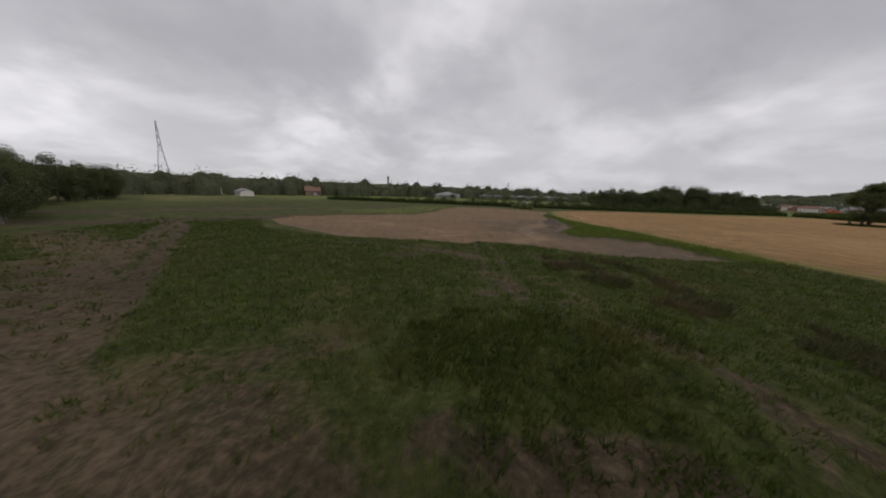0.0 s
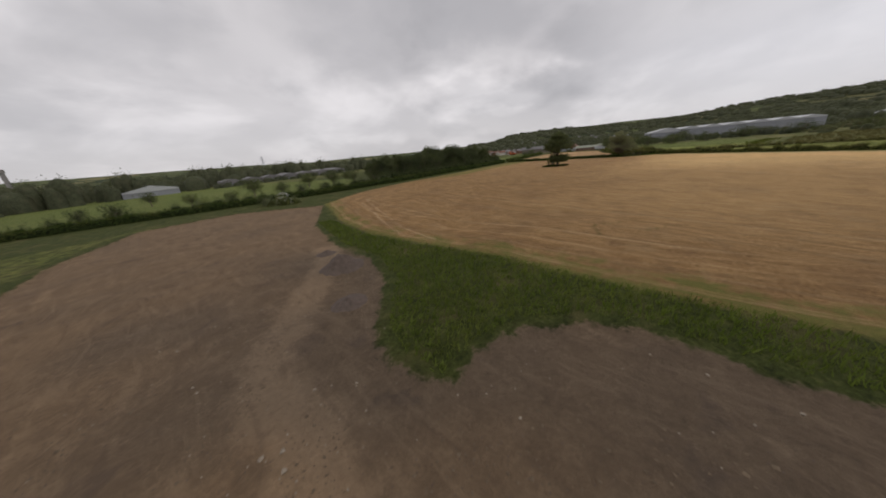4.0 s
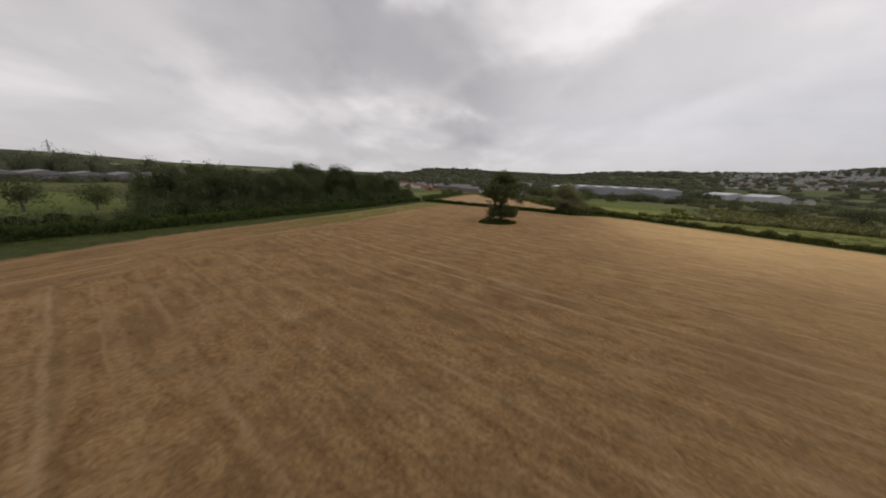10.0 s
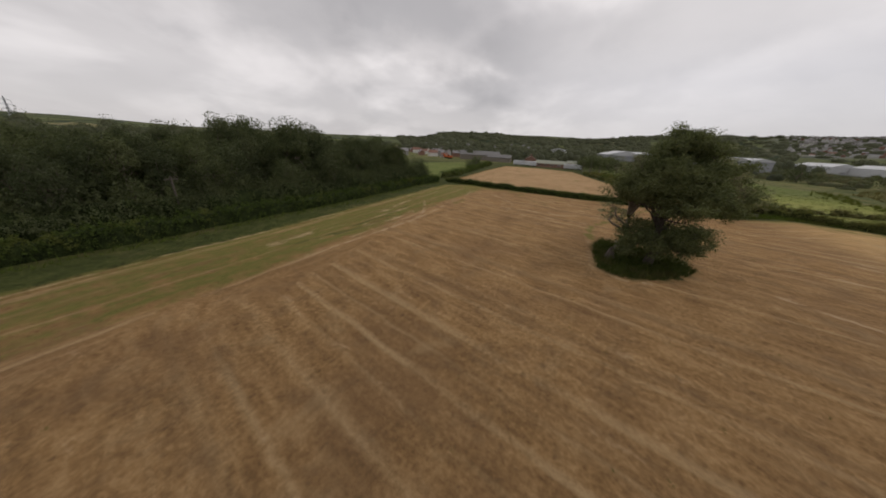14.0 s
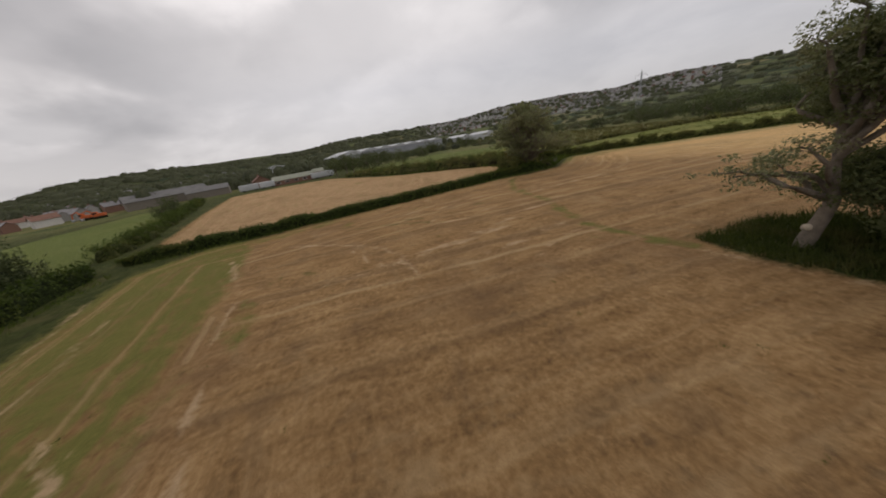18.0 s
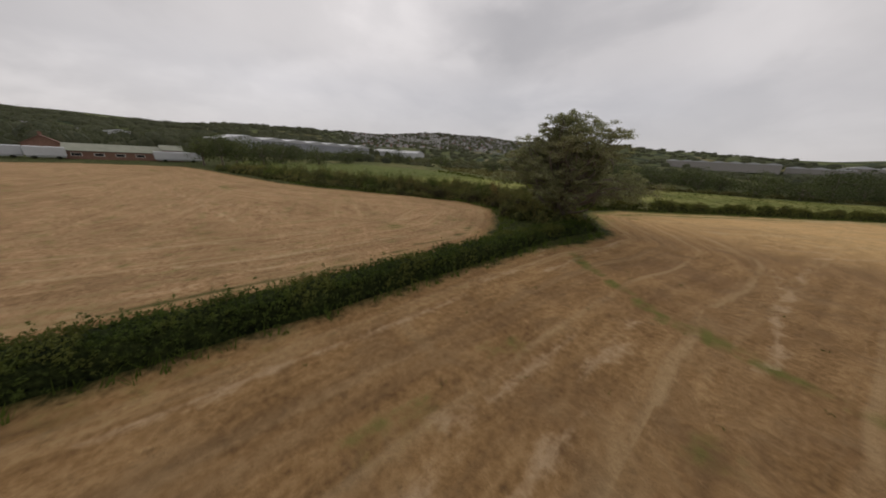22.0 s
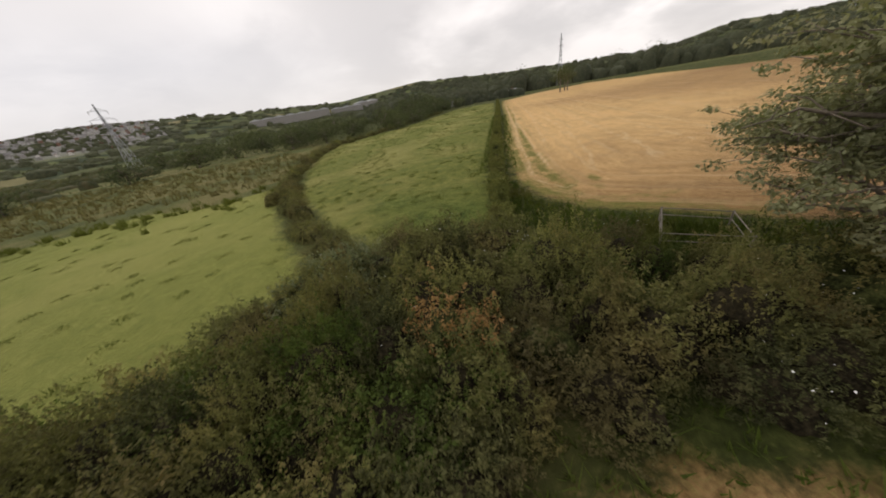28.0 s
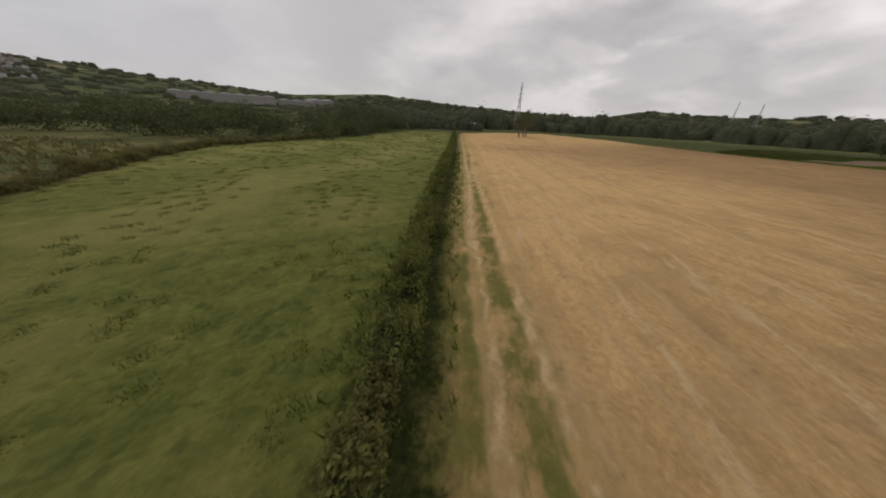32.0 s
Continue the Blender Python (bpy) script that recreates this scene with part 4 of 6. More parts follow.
def broadleaf(name, x, y, tall, spread, seed, leaf, label, group="", clumps=60, leaves=60, size=0.2, low=0.25, trunk=0.035, lean=(0, 0), category="tree"):
    """A tree: tapered trunk with limbs, and a crown of leaf clumps with gaps."""
    r = np.random.RandomState(seed)
    tree = thing(name, x, y, label, category, group)
    top = np.array([lean[0], lean[1], tall])
    centres = []
    while len(centres) < clumps:
        p = r.uniform(-1, 1, 3)
        d = np.linalg.norm(p)
        if 0.35 < d < 1:
            h = low * tall + (p[2] * 0.5 + 0.5) * tall * (1 - low) * 0.93
            k = spread * (0.75 + 0.35 * math.sin(seed + 3 * math.atan2(p[1], p[0])))
            centres.append((p[0] * k + lean[0] * h / tall, p[1] * k + lean[1] * h / tall, h))
    girth = tall * trunk
    fork = np.array([lean[0] * 0.3, lean[1] * 0.3, tall * max(low, 0.18)])
    stem = [((0, 0, -0.3), girth * 1.35), ((0, 0, 0.4), girth), (tuple(fork * 0.6), girth * 0.85), (tuple(fork), girth * 0.75)]
    lines = [stem, limb(r, fork, top * 0.8, girth * 0.7, girth * 0.15)]
    for c in centres[:: max(1, clumps // 14)]:
        lines.append(limb(r, fork + (top * 0.75 - fork) * r.uniform(0, 0.6), c, girth * 0.38, girth * 0.06))
    part("trunk", tube_mesh("trunk", lines), BARK, tree)
    at, out = crown_points(r, centres, leaves, spread * 0.3 + 0.25, 0.75, 0.8)
    part("crown", leaf_mesh("crown", at, size, seed, out, 0.2), leaf, tree)
    return tree


def along(line, pitch):
    """Places along an open line, with the way across it."""
    out = []
    for (ax, ay), (bx, by) in zip(line, line[1:]):
        span = math.hypot(bx - ax, by - ay)
        n = max(1, round(span / pitch))
        for k in range(n):
            f = (k + 0.5) / n
            out.append((ax + (bx - ax) * f, ay + (by - ay) * f, -(by - ay) / span, (bx - ax) / span))
    return np.array(out)


def hedge(name, line, wide, tall, leaf, label, seed, density=60, size=0.1, rugged=0.25, category="hedge", sprays=0.1, core=None):
    """A hedge: a mass of stems coloured dark for the shade in it, dressed in leaves that stand out unevenly."""
    r = np.random.RandomState(seed)
    spot = along(line, 0.9)
    n = len(spot)
    x0, y0 = line[0]
    ob = thing(name, x0, y0, label, category, "field hedges", z=0.0)
    base = ground_height(spot[:, 0], spot[:, 1])
    w = wide / 2 * (1 + rugged * waves(spot[:, 0], spot[:, 1], 6, seed) * 0.6)
    h = tall * (1 + rugged * (0.6 * waves(spot[:, 0], spot[:, 1], 5, seed + 1) + 0.25 * r.normal(size=n)))
    ends = np.minimum(np.arange(n), np.arange(n)[::-1])
    close = np.minimum(1, 0.25 + 0.38 * ends)
    w, h = w * close, h * (0.5 + 0.5 * close)
    profile = [(-1.0, -0.05), (-1.0, 0.5), (-0.7, 0.86), (0, 0.94), (0.7, 0.86), (1.0, 0.5), (1.0, -0.05)]
    co = np.zeros((n, len(profile), 3))
    for k, (a, b) in enumerate(profile):
        co[:, k, 0] = spot[:, 0] + spot[:, 2] * a * w * 0.82 - x0
        co[:, k, 1] = spot[:, 1] + spot[:, 3] * a * w * 0.82 - y0
        co[:, k, 2] = base + b * h * 0.88
    m = len(profile)
    faces = [(i * m + k, i * m + k + 1, (i + 1) * m + k + 1, (i + 1) * m + k) for i in range(n - 1) for k in range(m - 1)]
    part("woody_core", faces_mesh("woody_core", co, faces, True), core or CORE_GAP_SHADE, ob)
    total = int(n * 0.9 * (wide + 2 * tall) * density / 11)
    i = r.randint(0, n, total)
    a = r.uniform(0, math.pi, total)
    skin = 0.82 + 0.2 * r.uniform(0, 1, total) ** 2 + (r.uniform(0, 1, total) < sprays) * r.uniform(0, 0.28, total)
    ca, sa = np.sign(np.cos(a)) * np.abs(np.cos(a)) ** 0.55, np.abs(np.sin(a)) ** 0.6
    top = r.uniform(0, 1, total) < 0.45
    u = r.uniform(-1, 1, total)
    ca, sa = np.where(top, u * 0.9, ca), np.where(top, 1.0 - 0.14 * np.abs(u) ** 2, sa)
    slide = r.uniform(-0.5, 0.5, total) * 1.0
    px = spot[i, 0] + spot[i, 2] * ca * w[i] * skin + spot[i, 3] * slide - x0
    py = spot[i, 1] + spot[i, 3] * ca * w[i] * skin - spot[i, 2] * slide - y0
    pz = base[i] + sa * h[i] * skin
    out = np.stack([spot[i, 2] * ca, spot[i, 3] * ca, sa], 1)
    at, out = shoots(r, np.stack([px, py, pz - size * 2], 1), out, 11, size * 4.0, size * 2.1, 0.55)
    part("foliage", leaf_mesh("foliage", at, size, seed, out, 0.2), leaf, ob)
    return ob


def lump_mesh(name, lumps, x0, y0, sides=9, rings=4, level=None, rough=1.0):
    """Domes that fill bushes from within, in dark tones that paint the shade between leaves."""
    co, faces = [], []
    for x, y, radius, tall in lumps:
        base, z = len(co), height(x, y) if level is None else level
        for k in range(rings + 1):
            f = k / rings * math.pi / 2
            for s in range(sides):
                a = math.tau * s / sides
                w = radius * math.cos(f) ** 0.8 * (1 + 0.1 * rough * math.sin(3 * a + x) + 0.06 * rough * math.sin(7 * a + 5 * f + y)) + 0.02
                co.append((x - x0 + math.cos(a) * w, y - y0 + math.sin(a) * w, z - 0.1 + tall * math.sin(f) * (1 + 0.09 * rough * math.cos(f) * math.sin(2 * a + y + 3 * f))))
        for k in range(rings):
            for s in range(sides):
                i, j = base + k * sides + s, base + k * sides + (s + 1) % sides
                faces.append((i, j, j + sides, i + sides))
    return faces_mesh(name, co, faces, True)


def bush_kind(name, x, y, radius, tall, leaves, size, leaf, label, group, seed, core=None, wild=0.3, category="bush"):
    """One bush: a leafy inner mass of lumps under a skin of leaves and sprays."""
    r = np.random.RandomState(seed)
    ob = thing(name, x, y, label, category, group)
    co, faces, at, out = [], [], [], []
    tops = [(0, 0, radius * 0.66, tall)] + [(math.cos(a) * radius * 0.62, math.sin(a) * radius * 0.62, radius * r.uniform(0.42, 0.66), tall * r.uniform(0.5, 0.98)) for a in r.uniform(0, math.tau, 7)]
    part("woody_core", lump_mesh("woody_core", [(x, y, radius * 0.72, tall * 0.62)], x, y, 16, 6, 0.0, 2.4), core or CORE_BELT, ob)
    weight = np.array([c * (c + d) for _, _, c, d in tops])
    for (a, b, c, d), n in zip(tops, (leaves / 15 * weight / weight.sum()).astype(int) + 1):
        p = r.normal(size=(n, 3))
        p[:, 2] = np.abs(p[:, 2]) * 1.15
        p /= np.linalg.norm(p, axis=1, keepdims=True)
        w = np.arctan2(p[:, 1], p[:, 0])
        k = (0.74 + 0.24 * r.uniform(0, 1, n) + wild * np.maximum(0, r.normal(size=n)) * 0.14) * (1 + 0.2 * np.sin(w * 4 + a * 7) * np.sin(p[:, 2] * 6 + b * 5))
        at.append(np.stack([a + p[:, 0] * c * k, b + p[:, 1] * c * k, p[:, 2] * d * k - size * 2], 1)), out.append(p)
    at, out = shoots(r, np.concatenate(at), np.concatenate(out), 15, size * 9.5, size * 2.7)
    part("foliage", leaf_mesh("foliage", at, size, seed, out, 0.25), leaf, ob)
    return ob


def thicket(name, lumps, leaf, label, seed, per=60, size=0.08, category="thicket", group="", wild=0.3):
    """A few bushes grown together: lumps are (x, y, radius, height); each is a bush of its own."""
    for k, (x, y, a, h) in enumerate(lumps):
        bush_kind(name, x, y, a, h, int(per * 1.6 * (a * a * 2 + a * h * 3.5)), size * 0.85, leaf, label, group, seed + k, None, wild, category)


def bush_run(name, lumps, kinds, seed):
    """Many bushes from a few kinds, each turned and stretched to its place."""
    rr = random.Random(seed)
    for x, y, a, h in lumps:
        copy_thing(kinds[rr.randrange(len(kinds))], pose(x, y, height(x, y) - 0.05, 0, 0, rr.uniform(0, 360)) @ Matrix.Diagonal((a / 1.4, a / 1.4 * rr.uniform(0.85, 1.15), h / 2.3, 1)))


def scatter(corners, pitch, seed):
    """Uneven places inside a plot."""
    r = random.Random(seed)
    xs, ys = [c[0] for c in corners], [c[1] for c in corners]
    spots = []
    for i in range(int((max(xs) - min(xs)) / pitch) + 1):
        for j in range(int((max(ys) - min(ys)) / pitch) + 1):
            spots.append((min(xs) + (i + r.uniform(0.05, 0.95)) * pitch, min(ys) + (j + r.uniform(0.05, 0.95)) * pitch))
    keep = inside(np.array([s[0] for s in spots]), np.array([s[1] for s in spots]), corners) > 0
    return [s for s, k in zip(spots, keep) if k]


# ---- hedges ----
NORTH_HEDGE = [(-60, 150), (-14, 143), (12, 137), (36, 131), (57, 127.5), (80, 126), (110, 126), (131, 126.5), (154, 128.5), (170, 129)]
EAST_HEDGE = [(170.6, 127), (169.8, 112), (169.6, 97), (169.8, 88), (170.2, 78), (170.2, 70), (169.0, 65.5)]
SOUTH_HEDGE = [(181.7, 56.0), (179.6, 53.4), (172.3, 41.5), (163, 27.3), (137.5, -11), (108.5, -55), (90, -84)]
hedge("hedge", NORTH_HEDGE, 2.6, 1.9, LEAF_HEDGE, "long clipped dark green field hedge below a wood", 11, 60, 0.11)
hedge("hedge", EAST_HEDGE, 1.8, 1.35, LEAF_HEDGE, "dense dark green hawthorn hedge between two stubble fields", 12, 380, 0.046, 0.17)
hedge("hedge", SOUTH_HEDGE, 1.2, 1.4, LEAF_PALE, "narrow young hedge with pale green leaves beside pasture", 13, 300, 0.066, 0.6, core=CORE_BELT, sprays=0.25)
BELT = [(176, 69.6), (179.6, 66.6), (182.8, 64.6), (186.2, 63.9), (190, 64.6), (193, 66), (200, 71), (212, 79.5), (228, 87), (246, 93.5), (247, 88), (230, 79), (215, 69), (207, 61.5), (199, 57.4), (193.4, 54.6), (190, 52), (186, 53),
        (181, 55.5), (178, 58.5), (175.6, 63)]
r = random.Random(31)
lumps = []
for x, y in scatter(BELT, 1.75, 32):
    edge = float(inside(np.array([x]), np.array([y]), BELT)[0])
    lumps.append((x, y, r.uniform(1.05, 1.85), r.uniform(1.5, 3.3) if edge > 1.6 else r.uniform(1.1, 2.3)))
for x, y, nx, ny in along([(191.0, 65.6), (204, 74), (217, 82.4)], 1.25):
    lumps.append((x + r.uniform(-0.3, 0.3), y + r.uniform(-0.3, 0.3), r.uniform(0.8, 1.2), r.uniform(0.6, 1.2)))
BRAMBLE = [bush_kind("bramble_bush", *spot, 1.4, 2.3, 1500, 0.07, leaf, label, "bushes of the overgrown belt", 140 + k, None, 0.6)
           for k, (spot, leaf, label) in enumerate((((184, 62), LEAF_BELT, "dense olive-green bramble bush in an overgrown belt"), ((188, 58), LEAF_BELT, "dense olive-green bramble bush in an overgrown belt"), ((194, 62), LEAF_SCRUB, "brownish blackthorn bush in an overgrown belt"),
                                                    ((202, 68), LEAF_HEDGE, "dark green blackthorn bush in an overgrown belt"), ((214, 76), LEAF_BELT, "dense olive-green bramble bush in an overgrown belt"), ((230, 84), LEAF_PALE, "bright large-leaved bush in an overgrown belt")))]
near = [bush_kind("bramble_bush", x, y, 1.4, 2.3, n, s, leaf, label, "bushes of the overgrown belt", 150 + k, CORE_STEM_SHADE, 0.6)
        for k, (x, y, leaf, n, s, label) in enumerate(((183, 60, LEAF_BELT, 11500, 0.038, "dense olive-green bramble bush in an overgrown belt"), (190, 61, LEAF_SCRUB, 11500, 0.036, "brownish blackthorn bush in an overgrown belt"), (187, 62, LEAF_HEDGE, 11500, 0.038, "dark green blackthorn bush in an overgrown belt"), (181, 61, LEAF_BELT, 9500, 0.043, "large-leaved olive-green bramble bush in an overgrown belt")))]
bush_run("bramble_bush", [l for l in lumps if l[0] < 199], [near[k] for k in (0, 3, 1, 0, 2, 3)], 36)
bush_run("bramble_bush", [l for l in lumps if l[0] >= 199], [BRAMBLE[k] for k in (0, 1, 4, 2, 3)], 35)
rs = np.random.RandomState(37)
spots = []
for x, y, a, h in lumps:
    if rs.rand() < (0.4 if x < 182 and y > 57 else 0.1):
        spots += [(x + rs.normal() * 0.5, y + rs.normal() * 0.5, height(x, y) + h * rs.uniform(0.98, 1.08)) for _ in range(rs.randint(4, 14))]
blossom = new("bindweed_flowers", leaf_mesh("bindweed_flowers", spots, 0.03, 38, None, 0.7))
blossom.data.materials.append(BLOSSOM)
tagged(blossom, "small white bindweed flowers over bramble", "flowers", kind="stuff")
thicket("dead_bush", [(186.6, 60.6, 1.15, 3.5), (185.7, 61.5, 0.8, 3.0)], DRY, "brown dying bush standing in a bramble belt", 15, 90, 0.06, "bush")
thicket("elder_bush", [(190.2, 53.2, 1.7, 2.2), (191.6, 54.8, 1.3, 1.9), (189.4, 55.2, 1.2, 1.7), (188.2, 52.6, 1.4, 1.9), (187.0, 54.2, 1.2, 1.7), (189.2, 50.9, 1.1, 1.6)], LEAF_GREY, "grey-green bush with pale sprays at a pasture corner", 16, 80, 0.07, "bush")
thicket("tall_bush", [(199.4, 64.6, 1.5, 3.2), (197.2, 62.6, 1.3, 2.9), (201, 66.5, 1.2, 2.6)], LEAF_PALE, "bright large-leaved bush in a bramble belt", 17, 60, 0.1, "bush")
line = [(189.6, 50), (191.4, 44), (193.6, 33), (194.6, 20), (193.6, 6), (190.6, -10), (184.4, -29.5), (170.6, -41), (157, -55), (139, -76), (121, -95)]
lumps = [(x + nx * side + r.uniform(-0.5, 0.5), y + ny * side + r.uniform(-0.5, 0.5), r.uniform(0.9, 1.5), r.uniform(0.9, 2.1)) for x, y, nx, ny in along(line, 1.5) for side in (0,)]
ROADSIDE = [bush_kind("hedgerow_bush", x, y, 1.4, 2.3, 4200, 0.045, leaf, "straggling brownish bush of an old pasture hedge", "bushes of the pasture hedge", 160 + k, CORE_SCRUB, 0.7)
            for k, (x, y, leaf) in enumerate(((195.4, 30, LEAF_SCRUB), (193, 0, LEAF_SCRUB), (180, -30, LEAF_BELT)))]
bush_run("hedgerow_bush", lumps, ROADSIDE, 39)
lumps = [(x + r.uniform(-1, 1), y + r.uniform(-1, 1), r.uniform(1.2, 2.4), r.uniform(1.6, 2.8)) for x, y, _, _ in
         along([(177, 131), (200, 134.5), (232, 141), (258, 146)], 2.4)]
END = [bush_kind("thorn_bush", 186, 132.6, 1.4, 2.3, 1200, 0.08, LEAF_HEDGE, "low dark thorn bush at the end of a stubble field", "bushes at the field's end", 170)]
bush_run("thorn_bush", lumps, END, 40)


# ---- the trees the camera passes ----
def bough(r, start, end, thick, thin, steps):
    """A limb that leaves its stem steeply, arches over and wavers a little."""
    start, end = np.array(start, float), np.array(end, float)
    span = np.linalg.norm(end - start)
    side = r.normal(size=3) * span * np.array([0.1, 0.1, 0.05])
    lift = np.array([0, 0, span * r.uniform(0.06, 0.2)])
    phase = r.uniform(0, math.tau)
    line = []
    for k in range(steps + 1):
        f = k / steps
        p = start + (end - start) * f + lift * math.sin(f * math.pi) + side * math.sin(f * math.tau + phase) * math.sin(f * math.pi) + r.normal(size=3) * span * 0.012 * math.sin(f * math.pi)
        line.append((tuple(p), max(thin, thick * (1 - f) ** 0.75)))
    return line


def spread_tree(name, x, y, limbs, seed, leaf, label, girth, fork, puff=0.9, leaves=70, size=0.13, flat=0.45, twigs=4, bark=None, leader=0.0, stout=0.42, squash=0.62, droop=0.0, lobes=1.0):
    """A wide tree: each limb is (way in degrees, reach, height of its tip, share of its length that is bare)."""
    r = np.random.RandomState(seed)
    bark = bark or BARK
    tree = thing(name, x, y, label, "tree")
    stem = [((0, 0, -0.4), girth * 1.5), ((0, 0, 0.35), girth * 1.05), (tuple(np.array(fork) * 0.6), girth * 0.9), (tuple(fork), girth * 0.8)]
    if leader:
        for k in range(1, 6):
            f = k / 5
            stem.append(((fork[0] + 0.3 * math.sin(2.5 * f), fork[1] + 0.25 * math.sin(4 * f), fork[2] + (leader - fork[2]) * f), girth * (0.8 - 0.68 * f)))
    part("trunk", tube_mesh("trunk", [stem], 10), bark, tree)
    clumps, small = [], []
    for k, (way, reach, tip, bare) in enumerate(limbs):
        a = math.radians(way)
        end = np.array([math.sin(a) * reach, math.cos(a) * reach, tip])
        root = np.array(fork, float)
        if leader:
            f = min(1, max(0, (tip * 0.62 - 0.5 - fork[2]) / (leader - fork[2])))
            root = np.array([fork[0] + 0.3 * math.sin(2.5 * f), fork[1] + 0.25 * math.sin(4 * f), fork[2] + (leader - fork[2]) * f])
        line = bough(r, root, end, girth * stout * r.uniform(0.7, 1.15), girth * 0.045, 10)
        part("limb", tube_mesh("limb", [line], 7), bark, tree)
        for j in range(twigs * 2):
            f = bare + (1 - bare) * r.uniform(0, 1)
            p = np.array(line[min(10, int(f * 10))][0])
            q = p + r.normal(size=3) * np.array([1.2, 1.2, 0.5]) * reach * 0.16 + np.array([0, 0, 0.25])
            small.append(limb(r, p, q, girth * 0.07, girth * 0.02, 0.1, 3))
            clumps += [q, (p + q) / 2 + r.normal(size=3) * 0.3]
        clumps.append(end)
    part("branchwork", tube_mesh("branchwork", small, 5), bark, tree, kind="stuff")
    at, out = crown_points(r, clumps, leaves, puff, 0.2, squash, droop)
    part("crown", leaf_mesh("crown", at, size, seed, out * lobes, flat), leaf, tree)
    return tree


r = random.Random(41)
limbs = [(k * 24 + r.uniform(-12, 12), r.uniform(2.4, 4.4), 1.2 + 2.6 * (k * 7 % 15) / 15 + r.uniform(0, 0.4), 0.35) for k in range(15)]
limbs += [(r.gauss(185, 40), r.uniform(3.2, 4.8), r.uniform(2.0, 4.2), 0.45) for _ in range(7)]
limbs += [(r.uniform(0, 360), r.uniform(3.6, 6.2), r.uniform(5.8, 8.2), 0.72) for _ in range(18)]
limbs += [(r.uniform(0, 360), r.uniform(2.4, 5.4), r.uniform(7.4, 10.6), 0.66) for _ in range(24)]
limbs += [(r.uniform(0, 360), r.uniform(0.6, 3.2), r.uniform(10.0, 12.8), 0.55) for _ in range(22)]
limbs = [(way, min(reach, 3.6) if math.cos(math.radians(way - 55)) > 0.3 and tip < 9 else reach * 0.9, tip, bare) for way, reach, tip, bare in limbs]
spread_tree("tree", 131.2, 80.4, limbs, 21, LEAF_OAK, "tall dense dark-leaved tree on a grass island in stubble", 0.42, (0.1, -0.2, 1.9), 0.84, 105, 0.085, 0.35, bark=BARK_DARK, leader=8.6, stout=0.26, squash=0.62, droop=0.1)
r = random.Random(45)
limbs = [(r.gauss(235, 30), r.uniform(1.6, 4.2), r.uniform(7.4, 11.0), 0.5) for _ in range(16)] + [(r.uniform(0, 360), r.uniform(1.0, 2.8), r.uniform(7.2, 10.4), 0.5) for _ in range(12)]
limbs += [(80, 2.2, 4.2, 0.7), (62, 3.2, 3.5, 0.6), (50, 3.9, 3.9, 0.6), (20, 2.3, 4.9, 0.7)]
spread_tree("tree", 133.6, 83.2, limbs, 22, LEAF_THORN, "gnarled open tree with a leaning bare forked trunk", 0.31, (-0.25, -0.5, 2.2), 0.46, 30, 0.075, 0.4, twigs=4, stout=0.5, leader=6.6, squash=0.5)
scar = tube_mesh("sawn_branch", [[((0, 0, 0), 0.17), ((0.1, 0.16, 0.03), 0.15), ((0.11, 0.18, 0.03), 0.02)]], 10)
scar_ob = new("sawn_branch", scar)
scar.materials.append(plain_material("sawn_wood", (0.45, 0.38, 0.29), 0.8, vary=0.3, scale=8.0))
scar_ob.matrix_basis = pose(133.62, 83.38, height(133.6, 83.2) + 1.05)
tagged(scar_ob, "pale sawn-off branch stub on a tree trunk", "branch stub")
r = random.Random(43)
# low boughs to the south-east and west, a broken dome, and an open top that leans west
limbs = [(r.gauss(148, 13), r.uniform(5.4, 7.5), r.uniform(3.2, 5.8), 0.58) for _ in range(9)] + [(r.uniform(165, 205), r.uniform(4.6, 6.6), r.uniform(3.0, 5.6), 0.6) for _ in range(6)] + [(r.uniform(195, 290), r.uniform(6.0, 8.2), r.uniform(2.4, 5.6), 0.62) for _ in range(14)]
limbs += [(r.uniform(50, 140), r.uniform(4.5, 7.4), r.uniform(4.2, 7.6), 0.6) for _ in range(9)] + [(r.uniform(-60, 45), r.uniform(3.0, 5.2), r.uniform(3.6, 7.6), 0.55) for _ in range(11)]
limbs += [(r.uniform(0, 360), r.uniform(2.6, 5.6), r.uniform(6.4, 9.2), 0.55) for _ in range(22)] + [(r.gauss(165, 25), r.uniform(3.6, 6.2), r.uniform(6.4, 8.6), 0.6) for _ in range(8)]
limbs += [(r.uniform(60, 130), r.uniform(2.6, 5.6), r.uniform(7.2, 9.4), 0.5) for _ in range(8)] + [(r.uniform(20, 200), r.uniform(5.0, 7.0), r.uniform(5.4, 7.4), 0.55) for _ in range(4)]
limbs += [(r.gauss(268, 28), r.uniform(3.0, 4.9), r.uniform(8.4, 10.2), 0.6) for _ in range(9)] + [(way, reach, 12.0 - 0.17 * reach * reach - drop, 0.6) for way, reach, drop in ((r.uniform(0, 360), r.uniform(0.4, 4.4), r.uniform(0, 0.9)) for _ in range(26))]
spread_tree("tree", 172.0, 67.4, limbs, 23, LEAF_THORN, "wide wind-swept tree growing out of a hedge corner", 0.4, (-0.2, 0, 1.4), 0.56, 70, 0.078, 0.55, twigs=3, stout=0.34, bark=BARK, squash=0.42, droop=0.12)
